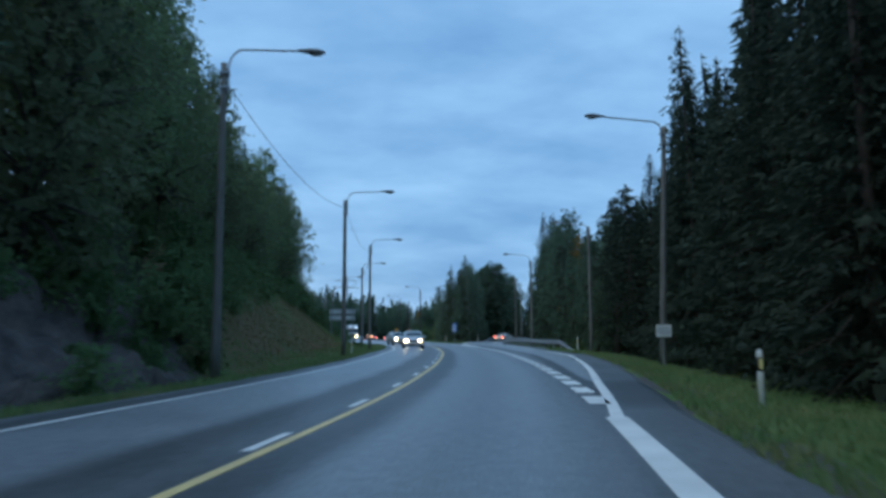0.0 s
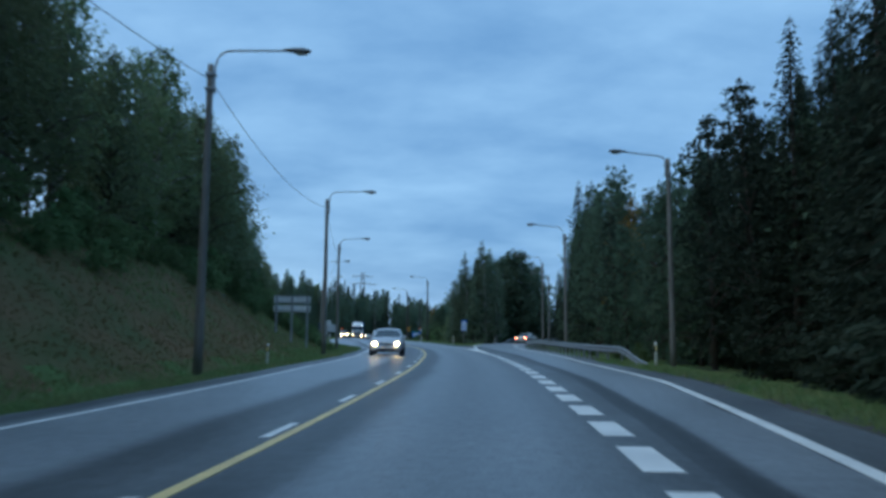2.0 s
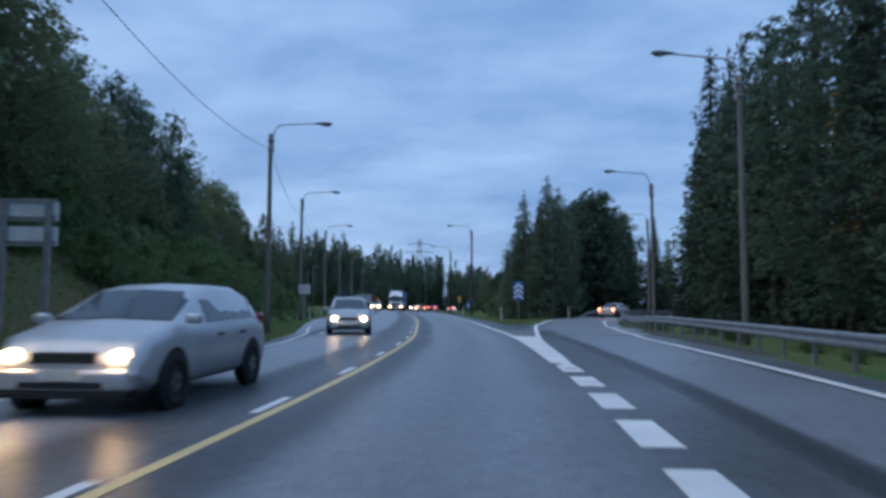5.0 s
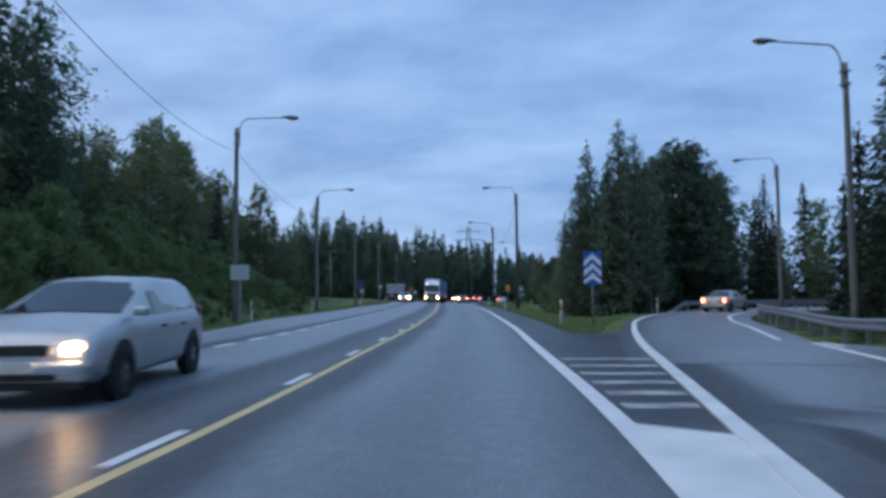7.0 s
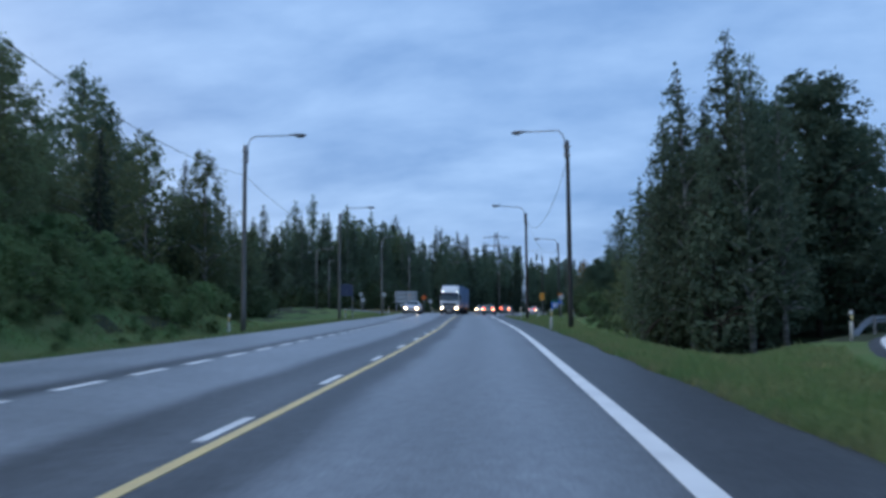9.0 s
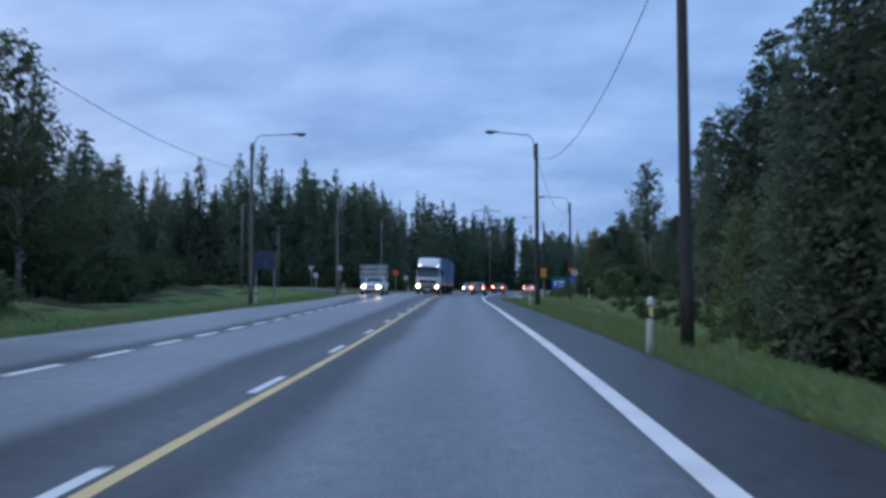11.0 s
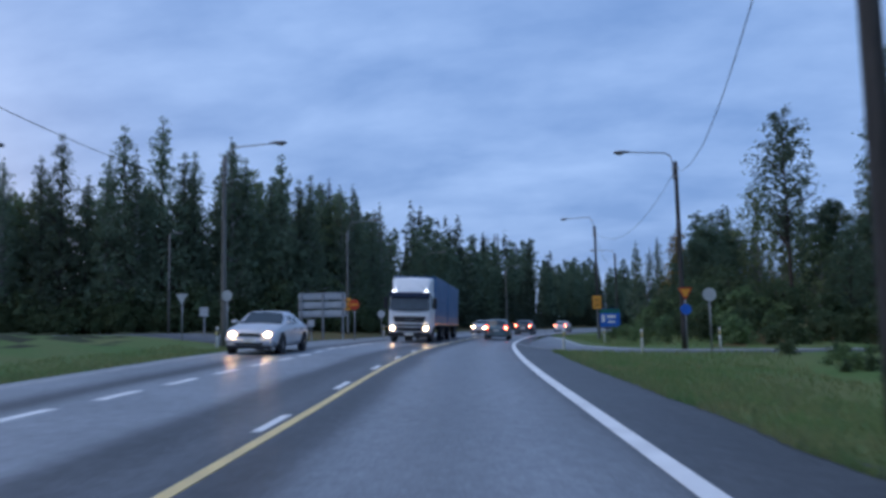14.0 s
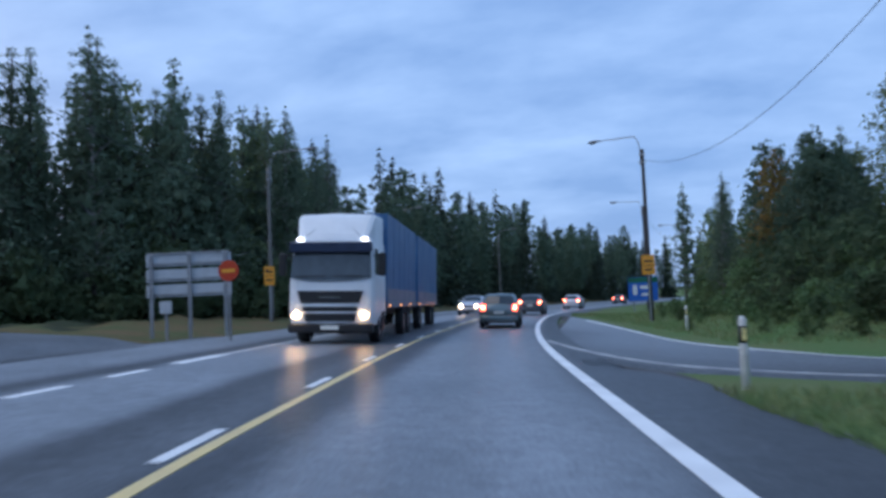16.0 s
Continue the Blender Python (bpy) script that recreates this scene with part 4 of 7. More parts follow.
ROUND = [clumped(13.0, 0.06, 4.0, 560, 18, DARK_LEAVES, BARK, 0.28, 0.6, "broadleaf_tree", "dense round dark green tree on the traffic island", "round", tuft=0.14)]
LEAFY = [clumped(11.5, 0.04, 3.2, 300, 18, BANK_LEAVES, BARK, 0.21, 0.8, "broadleaf_tree", "full dark green broadleaf tree on the roadside bank", "round", tuft=0.15),
         clumped(13.0, 0.06, 3.0, 320, 17, LEAVES, BARK, 0.21, 0.85, "broadleaf_tree", "full green broadleaf tree on the roadside bank", "oval", tuft=0.16)]
DUSKY = [clumped(13.0, 0.06, 2.8, 300, 17, DARK_LEAVES, BARK, 0.20, 0.8, "broadleaf_tree", "dark green broadleaf tree among the spruces", "oval", tuft=0.16)]
DEEP_PINES = [clumped(13.6, 0.10, 2.6, 210, 22, NEEDLES, BARK, 0.23, 0.45, "pine_tree", "full dark pine at the edge of the spruce forest", "pine", tuft=0.21)]
FALL = [clumped(12.5, 0.2, 2.4, 220, 17, AUTUMN, BARK, 0.20, name="autumn_tree", label="tree turning orange-brown among dark spruces", shape="oval")]
BUSHES = [bush(2.2, 1.3, 46, 13, BUSH), bush(1.4, 1.0, 38, 12, BUSH)]
THICKETS = [bush(2.3, 1.3, 46, 13, THICKET), bush(1.6, 1.1, 38, 12, THICKET)]
_used = set()


FAR = []


def plant(kind, x, y, scale=1.0, stretch=1.0, deep=False):
    r = np.random.RandomState(int(abs(x * 131 + y * 977)) % 100003)
    m = Matrix.Translation((x, y, at_ground(x, y) - 0.05)) @ Matrix.Rotation(r.uniform(0, 6.28), 4, "Z") @ Matrix.Rotation(r.normal(0, 0.02), 4, "X") @ Matrix.Diagonal((scale, scale, scale * stretch, 1))
    if kind in BUSHES + THICKETS and abs(float(across(x, y))) > 14.8:
        deep = True
    if deep or y > 238 or x > 24 or x < -64 or y < -12:
        FAR.append((kind, m))
        return None
    if kind.name not in _used:
        _used.add(kind.name)
        kind.matrix_basis = m
        return kind
    own = kind.scale
    return copy_thing(kind, m @ Matrix.Diagonal((1 / own.x, 1 / own.y, 1 / own.z, 1)))


def near_ramp(x, y):
    c = RAMP + 2.1 * RAMP_N
    return float(np.min(np.hypot(c[:, 0] - x, c[:, 1] - y)))


_sides = PAVED[len(RAMP):]
_sides = _sides[(_sides[:, 2] < 4) | (_sides[:, 0] < -24)]
_mouth = np.array(SIDE_RIGHT_FAR)[2:]


def side_near(x, y):
    gap = float(np.min(np.hypot(_sides[:, 0] - x, _sides[:, 1] - y) - _sides[:, 2])) + 2.0
    if 192 < y < 232 and x > -22:
        gap = min(gap, 2.0 + float(x - np.interp(y, _mouth[:, 1], _mouth[:, 0])) if y > 195.4 else gap)
    return gap


def path_row(kinds, pts, gap, scale, jitter=0.8, deep=False, heights=((0, 1), (1, 1))):
    """Trees along plan points; heights gives factors of size by share of the way."""
    pts = np.asarray(pts, float)
    r = np.random.RandomState(int(abs(pts[0, 0] * 31 + pts[0, 1] * 7 + pts[-1, 0] * 3 + gap * 100)) + len(kinds))
    s = np.concatenate([[0], np.cumsum(np.linalg.norm(np.diff(pts, axis=0), axis=1))])
    t = 0.0
    while t < s[-1]:
        x, y = np.interp(t, s, pts[:, 0]) + r.normal(0, jitter), np.interp(t, s, pts[:, 1]) + r.normal(0, jitter)
        if side_near(x, y) > 4.0:
            plant(kinds[r.randint(len(kinds))], float(x), float(y), r.uniform(*scale) * float(np.interp(t / s[-1], *zip(*heights))), r.uniform(0.92, 1.12), deep)
        t += gap * r.uniform(0.75, 1.3)


def row(kinds, y0, y1, u, gap, scale=(0.85, 1.15), jitter=0.8, clear=6.5, deep=False):
    y = y0
    r = np.random.RandomState(int(abs(y0 * 17 + y1 * 5 + gap * 100 + (u(y0) if callable(u) else u) * 11)) + len(kinds))
    while y < y1:
        uu = u(y) if callable(u) else u
        x, yy = place(np.float64(y), uu + r.normal(0, jitter))
        if near_ramp(x, yy) > clear and side_near(x, yy) > 4.0:
            plant(kinds[r.randint(len(kinds))], float(x), float(yy), r.uniform(*scale), r.uniform(0.92, 1.1), deep)
        y += gap * r.uniform(0.75, 1.3)


# left bank
edge_u = lambda y: np.interp(y, [-40, 20, 34, 50, 82, 98, 112], [-10.0, -10.4, -12.4, -15.4, -15.2, -17.8, -19.6])
row(LEAFY + BIRCHES[:2] + PINES[1:], -30, 30, edge_u, 2.7, (0.85, 1.05), 0.6)
row(LEAFY + BIRCHES[:1], 30, 64, edge_u, 2.7, (0.72, 0.92), 0.6)
row(LEAFY + BIRCHES[:1], 65, 84, edge_u, 2.5, (0.84, 1.0), 0.6)
row(LEAFY, 84, 98, edge_u, 2.8, (0.76, 0.92), 0.5)
row(LEAFY + BIRCHES[:2], 98, 112, edge_u, 2.6, (0.58, 0.74), 0.5)
row(LEAFY + BIRCHES[:1] + PINES, -26, 34, lambda y: edge_u(y) - 3.6, 3.0, (0.8, 1.0), deep=True)
row(LEAFY + PINES + SPRUCES[1:], 34, 84, lambda y: edge_u(y) - 3.6, 3.0, (0.72, 0.92), deep=True)
row(LEAFY + SPRUCES[1:2], 84, 113, lambda y: edge_u(y) - 3.4, 3.0, (0.66, 0.82), deep=True)
row(SPRUCES + PINES, -10, 110, lambda y: edge_u(y) - 8.0, 3.6, (0.62, 0.82), deep=True)
for k, x, y, s in ((DUSKY[0], -24.6, 110.5, 0.95), (DUSKY[0], -24.8, 104.4, 0.98), (DUSKY[0], -28.4, 103.0, 1.12), (DUSKY[0], -26.4, 101.0, 1.0), (DUSKY[0], -26.6, 109.6, 1.04), (DUSKY[0], -28.8, 108.8, 1.18), (DUSKY[0], -32.0, 107.4, 1.25), (DUSKY[0], -28.0, 113.0, 0.98), (DUSKY[0], -23.2, 108.6, 0.70), (LEAFY[1], -26.6, 113.0, 0.64), (LEAFY[0], -29.0, 112.0, 0.74)):
    plant(k, x, y, s)
for k, x, y, s in ((BIRCHES[1], -27.0, 119, 0.76), (BIRCHES[1], -26.2, 122.0, 0.92), (BIRCHES[0], -28.4, 125.5, 0.8), (BIRCHES[1], -27.6, 128.0, 0.96), (BIRCHES[0], -30.0, 123, 0.74), (LEAFY[1], -29.6, 130, 0.84), (SPRUCES[2], -29.5, 137.0, 0.72),
                   (BIRCHES[1], -31.5, 139.5, 1.0), (BIRCHES[1], -33, 134.5, 0.98)):
    plant(k, x, y, s)
path_row(LEAFY + BIRCHES[:2], [(-25.0, 106), (-28.0, 116), (-31.0, 126), (-34.5, 136), (-42, 152)], 2.2, (0.66, 0.90), 0.7, heights=((0, 0.66), (0.3, 0.74), (0.6, 0.9), (1, 1)))
for k, x, y, s in ((SPRUCES[0], -43.0, 165.0, 0.86), (BIRCHES[0], -33.9, 154.8, 1.07), (BIRCHES[0], -37.4, 152.2, 1.16), (DUSKY[0], -40.2, 153.5, 1.08), (DUSKY[0], -43.6, 154.5, 1.34), (BIRCHES[3], -48.4, 157.6, 1.42), (BIRCHES[0], -45.2, 156.0, 1.52), (LEAFY[0], -46.5, 161.0, 1.25),
                   (LEAFY[0], -39.6, 159.0, 0.95), (DUSKY[0], -36.2, 158.6, 0.78), (LEAFY[0], -33.0, 160.0, 0.66), (DUSKY[0], -52.0, 158.0, 1.4), (SPRUCES[0], -56.5, 157.0, 1.2), (DUSKY[0], -60.5, 158.5, 1.45)):
    plant(k, x, y, s)
path_row(BIRCHES[:2] + SPRUCES[2:] + LEAFY[:1], [(-28, 118), (-33, 126), (-38, 140), (-47, 160)], 3.0, (0.72, 0.9), heights=((0, 0.78), (0.3, 0.88), (1, 1)))
path_row(BIRCHES[:2] + SPRUCES[1:], [(-35, 112), (-41, 126), (-48, 142), (-57, 166), (-70, 186)], 3.2, (0.75, 0.95), 1.5, True)
# the tall row behind the junction
ROW_C = np.array([(-96, 205.5), (-76, 206), (-62, 207.5), (-53, 212), (-46, 219), (-41.5, 225.5), (-38, 233)])
ROW_H = ((0, 0.96), (0.45, 0.96), (0.5, 0.88), (0.57, 0.92), (0.62, 1.1), (0.78, 1.05), (0.9, 0.98), (1, 0.84))
path_row(BIRCHES[2:3] + BIRCHES[2::2], ROW_C, 1.5, (0.90, 1.14), 0.6, heights=ROW_H)
path_row(BIRCHES[2:3] + LEAFY[1:], ROW_C + (-1.5, 3), 1.5, (0.90, 1.06), 0.9, True, ROW_H)
path_row(BIRCHES[2:3] + SPRUCES[1:2] + LEAFY[1:], ROW_C + (-4, 9), 2.6, (0.8, 0.98), 1.2, True, ROW_H)
# Bushes at the row's foot carry its shade in their darker leaf colour.
path_row(THICKETS, ROW_C + (1.0, -1.2), 1.2, (1.0, 1.9), 0.6, True)
path_row(THICKETS, ROW_C + (0, 1.5), 1.2, (1.6, 2.4), 0.6, True)
path_row(BIRCHES[3:4] + PINES[:1] + LEAFY[1:], [(-38, 158), (-45, 172), (-54, 186)], 2.2, (0.52, 0.70), 0.8)
path_row(THICKETS, [(-31, 156), (-37, 168), (-43, 180), (-48, 188)], 1.3, (0.7, 1.2), 0.8, True)
path_row(THICKETS, ROW_C + (1.5, -3.0), 1.1, (0.6, 1.1), 0.5, True)
# scrub on the bank past the side road
BANK = np.array([(-12.2, 219), (-10.9, 211.5), (-9.6, 205.5), (-7.6, 201), (-2, 199)])
path_row(THICKETS + BUSHES[1:], BANK, 1.0, (0.55, 1.0), 0.5)
path_row(THICKETS + BUSHES[:1], BANK + (2.2, 1.0), 1.3, (0.75, 1.2), 0.6)
path_row(THICKETS, BANK + (4.6, 2.0), 1.5, (0.9, 1.35), 0.7)
path_row(BIRCHES[1:2] + SPRUCES[2:], [(-47, 164), (-60, 180), (-80, 185)], 2.8, (0.75, 1.0), 1.0)
# Far rows lean on the paler pines, whose colour stands in for distance haze.
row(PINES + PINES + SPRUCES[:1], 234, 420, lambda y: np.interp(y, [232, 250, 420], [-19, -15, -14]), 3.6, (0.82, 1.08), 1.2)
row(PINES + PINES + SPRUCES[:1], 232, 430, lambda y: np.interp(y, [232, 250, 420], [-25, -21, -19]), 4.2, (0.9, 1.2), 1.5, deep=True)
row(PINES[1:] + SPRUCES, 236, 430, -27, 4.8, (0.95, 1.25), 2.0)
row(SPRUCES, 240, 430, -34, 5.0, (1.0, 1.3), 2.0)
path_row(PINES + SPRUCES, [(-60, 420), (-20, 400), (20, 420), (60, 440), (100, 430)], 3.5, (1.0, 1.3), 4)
# right forest
row(SPRUCES[:2], -30, 40, lambda y: np.interp(y, [-30, 20, 40, 62], [10.8, 11.8, 13.5, 15.0]), 2.7, (0.95, 1.15), 0.6)
row(SPRUCES[:2], 41, 47.5, lambda y: np.interp(y, [-30, 20, 40, 62], [10.8, 11.8, 13.8, 15.2]), 2.5, (0.82, 0.94), 0.5)
row(SPRUCES[:2], 48.6, 54, lambda y: np.interp(y, [40, 62], [13.9, 15.2]), 1.7, (0.62, 0.76), 0.5)
row(SPRUCES[:2] + PINES[1:], 46.5, 57, lambda y: np.interp(y, [40, 62], [16.2, 17.0]), 1.3, (0.7, 0.84), 0.5)
row(PINES[1:] + DEEP_PINES * 2, 54, 63, lambda y: np.interp(y, [-30, 20, 40, 62], [10.8, 11.8, 13.5, 14.6]), 2.7, (0.78, 0.92), 0.6)
row(SPRUCES[:2], 20, 44, lambda y: np.interp(y, [20, 44], [13.6, 15.4]), 1.5, (0.98, 1.14), 0.5, deep=True)
row(SPRUCES[:2] + PINES[1:], 44, 68, lambda y: np.interp(y, [40, 62, 70], [15.2, 16.6, 16.8]), 1.4, (0.74, 0.9), 0.5, deep=True)
row(SPRUCES, -26, 44, lambda y: np.interp(y, [-30, 20, 40, 62], [14.5, 15, 17, 18.0]), 3.2, (0.95, 1.2), deep=True)
row(SPRUCES, 44, 64, 18.5, 2.2, (0.75, 0.9), deep=True)
row(SPRUCES, -10, 70, 21.5, 4.0, (0.8, 0.95), deep=True)
row(PINES[1:] + DUSKY + DEEP_PINES * 3, 64, 82, lambda y: np.interp(y, [64, 80], [14.0, 15.2]), 2.4, (0.74, 0.88), 0.6)
row(SPRUCES[1:2] + PINES[1:] + DUSKY + SPRUCES[1:2], 83, 112, lambda y: np.interp(y, [80, 92, 100, 118], [15.4, 17.6, 19.6, 23]), 2.3, (1.02, 1.16), 0.5)
row(SPRUCES + PINES, 66, 125, lambda y: np.interp(y, [64, 80, 100, 118], [17.5, 19.5, 22, 27]), 3.2, (0.8, 0.98), deep=True)
row(SPRUCES + BIRCHES[:1], 70, 150, 31, 4.0, (0.7, 0.95), 2)
plant(FALL[0], 15.8, 84.5, 1.0)
plant(SPRUCES[0], 14.7, 109.8, 1.12)
plant(SPRUCES[0], 15.4, 104.0, 1.05)
plant(SPRUCES[1], 14.6, 114.5, 0.9)
path_row(SPRUCES[1:] + BIRCHES[:2], [(13, 165), (20, 163), (30, 162), (46, 162)], 2.3, (0.72, 0.9), 0.6)
path_row(SPRUCES[1:] + BIRCHES[:1], [(10, 171), (20, 169), (30, 168), (50, 168)], 2.6, (0.8, 1.0), 0.8, True)
path_row(SPRUCES[1:] + BIRCHES[:2], [(18.5, 128), (21, 135), (26, 140), (40, 143)], 2.3, (0.62, 0.8), 0.5)
# island clump: slim trees, then a dark round pair
for k, x, y, s in ((BIRCHES[2], 3.6, 146.0, 1.22), (BIRCHES[4], 1.6, 145.5, 1.14), (SPRUCES[2], 2.7, 148.5, 1.2), (BIRCHES[2], 0.2, 146.4, 0.92), (BIRCHES[4], -1.1, 147.5, 0.70), (BIRCHES[2], 5.2, 147.0, 1.14), (BIRCHES[4], 4.4, 144.4, 1.08),
                   (BIRCHES[2], 2.6, 144.0, 0.84), (BIRCHES[4], 6.2, 145.4, 1.0), (SPRUCES[2], 1.0, 149.5, 1.1), (LEAFY[0], 3.0, 151.5, 1.05), (BIRCHES[1], -2.0, 151.0, 0.55), (LEAFY[0], -0.4, 150.5, 0.55), (ROUND[0], 9.6, 153.4, 1.28), (ROUND[0], 13.2, 157.5, 1.08), (ROUND[0], 7.4, 157.0, 1.2)):
    plant(k, x, y, s)
# right side after the island
for k, x, y, s in ((PINES[1], 2.2, 174.0, 1.12), (BIRCHES[3], 0.9, 173.0, 0.82), (DUSKY[0], 2.8, 176.0, 1.0), (BIRCHES[4], -0.2, 177.6, 0.8), (PINES[1], 5.2, 175.6, 1.15), (SPRUCES[0], 4.6, 178.5, 0.9), (PINES[0], 0.8, 180.5, 0.85), (PINES[1], 3.6, 171.0, 1.2), (PINES[0], 5.4, 171.5, 1.1), (DUSKY[0], 3.2, 184.0, 0.85), (ROUND[0], 6.5, 182.0, 0.9), (PINES[1], 3.4, 209.0, 1.2), (BIRCHES[3], -2.6, 210.5, 0.9),
                   (ROUND[0], -4.0, 226.5, 0.62), (ROUND[0], -7.6, 219.5, 0.5), (ROUND[0], 0.6, 213.5, 0.62), (DUSKY[0], 4.4, 216.0, 0.72), (ROUND[0], 3.0, 199, 0.42), (BIRCHES[4], -11.2, 226.5, 0.5), (BIRCHES[4], -12.0, 240, 0.66),
                   (FALL[0], -8.9, 223, 0.62), (DUSKY[0], -3.4, 236, 0.86), (BIRCHES[4], -10.0, 233, 0.6), (ROUND[0], 2.0, 206.5, 0.6), (DUSKY[0], -1.0, 203.5, 0.46), (ROUND[0], 5.5, 209.0, 0.7), (ROUND[0], -6.4, 222.5, 0.6)):
    plant(k, x, y, s)
row(SPRUCES[1:] + BIRCHES[:2], 160, 198, 27, 2.8, (0.8, 1.0), 1.2)
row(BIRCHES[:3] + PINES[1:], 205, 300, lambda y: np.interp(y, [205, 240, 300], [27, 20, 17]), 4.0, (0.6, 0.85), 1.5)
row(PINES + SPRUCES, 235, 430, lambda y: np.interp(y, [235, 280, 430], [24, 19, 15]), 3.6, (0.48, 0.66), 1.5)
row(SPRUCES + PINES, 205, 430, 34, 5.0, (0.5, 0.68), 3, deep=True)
row(THICKETS, 203, 238, 17.2, 1.6, (1.0, 1.8), 0.6, 4.5, True)
for u in (14.6, 15.8, 17.2):
    row(THICKETS[1:] + BUSHES[1:], 153, 187, u, 0.75, (0.24, 0.42), 0.7, 4.5, True)
# bushes on the banks
for y0, y1, u, gap, s in ((32, 84, lambda y: edge_u(y) + 1.4, 1.5, (0.7, 1.3)), (32, 84, lambda y: edge_u(y) + 2.8, 2.6, (0.4, 0.8)), (84, 140, lambda y: left_edge(y) - 3.4, 1.5, (0.22, 0.42)), (84, 140, lambda y: left_edge(y) - 4.6, 1.25, (0.4, 0.7)), (84, 150, lambda y: left_edge(y) - 6.0, 1.3, (0.55, 0.9)), (84, 150, lambda y: left_edge(y) - 7.6, 1.3, (0.7, 1.1)), (84, 154, lambda y: left_edge(y) - 9.6, 1.5, (0.8, 1.4)), (100, 154, lambda y: left_edge(y) - 12.0, 1.7, (0.8, 1.5)), (22, 36, lambda y: np.interp(y, [22, 36], [-7.5, -12]), 0.9, (0.4, 0.9)),
                          (-10, 36, -9.2, 1.6, (0.8, 1.5)), (-6, 22, -7.6, 2.0, (0.45, 0.9)), (152, 188, 19.0, 2.2, (0.4, 0.8)), (203, 238, 17.5, 2.8, (0.9, 1.7)), (200, 232, 15.5, 3.0, (0.6, 1.1)), (66, 108, 13.2, 4.0, (0.35, 0.6)), (205, 240, 14.5, 1.8, (0.5, 1.0)), (198, 238, 11.5, 1.5, (0.2, 0.45)), (140, 186, -25, 2.8, (0.7, 1.4))):
    row(BUSHES, y0, y1, u, gap, s, 0.6, 4.5)


def join_far():
    """The trees too far off to count, as one mesh a kind of part."""
    stacks = {}
    for kind, m in FAR:
        for ob in kind.children:
            me = ob.data
            co = np.empty(len(me.vertices) * 3, np.float32)
            me.vertices.foreach_get("co", co)
            leafy = me.name.startswith("crown")
            if leafy:
                tris = co.reshape(-1, 3, 3)
                size = np.linalg.norm(tris[:, 2] - tris[:, 0], axis=1)
                low_kind = kind in BUSHES + THICKETS
                remote = m.translation.y > 262 or m.translation.y < 0 or m.translation.x > 40
                share, wider = (0.6, 1.3) if low_kind else (0.16, 2.5) if remote else (0.30, 1.85)
                keep = rng.permutation(len(tris))[:int(len(tris) * share)]
                keep = np.union1d(keep, np.nonzero(size > 0.5)[0][::2])
                mid = tris[keep].mean(axis=1, keepdims=True)
                grow = np.minimum(wider, 0.95 / np.maximum(size[keep], 0.1))[:, None, None]
                co = (mid + (tris[keep] - mid) * grow).ravel()
            co = co.reshape(-1, 3) @ np.array(m.to_3x3(), np.float32).T + np.array(m.translation, np.float32)
            loops = np.empty(len(me.loops), np.int32)
            me.loops.foreach_get("vertex_index", loops)
            total = np.empty(len(me.polygons), np.int32)
            me.polygons.foreach_get("loop_total", total)
            if leafy:
                loops, total = np.arange(len(co), dtype=np.int32), np.full(len(co) // 3, 3, np.int32)
            elif m.translation.y > 250:
                continue
            stacks.setdefault(me.materials[0].name, []).append((co, loops, total, me.materials[0]))
    whole_v, whole_l, whole_t, whole_m, mats = [], [], [], [], []
    base = 0
    for k, rows in enumerate(stacks.values()):
        mats.append(rows[0][3])
        for co, loops, total, _ in rows:
            whole_v.append(co)
            whole_l.append(loops + base)
            whole_t.append(total)
            whole_m.append(np.full(len(total), k, np.int32))
            base += len(co)
    v, l, t, mi = (np.concatenate(a) for a in (whole_v, whole_l, whole_t, whole_m))
    me = bpy.data.meshes.new("far_forest")
    me.vertices.add(len(v))
    me.vertices.foreach_set("co", v.ravel())
    me.loops.add(len(l))
    me.loops.foreach_set("vertex_index", l)
    me.polygons.add(len(t))
    me.polygons.foreach_set("loop_start", np.concatenate([[0], np.cumsum(t)[:-1]]).astype(np.int32))
    me.polygons.foreach_set("loop_total", t)
    me.polygons.foreach_set("material_index", mi)
    for one in mats:
        me.materials.append(one)
    me.update(calc_edges=True)
    tagged(new("far_forest", me), "distant mixed forest of spruce, pine and birch", "forest", kind="stuff")


join_far()
for kind in SPRUCES + BIRCHES + PINES + ROUND + LEAFY + DUSKY + DEEP_PINES + FALL + BUSHES + THICKETS:
    if kind.name not in _used:
        for ob in list(kind.children):
            bpy.data.objects.remove(ob)
        bpy.data.objects.remove(kind)


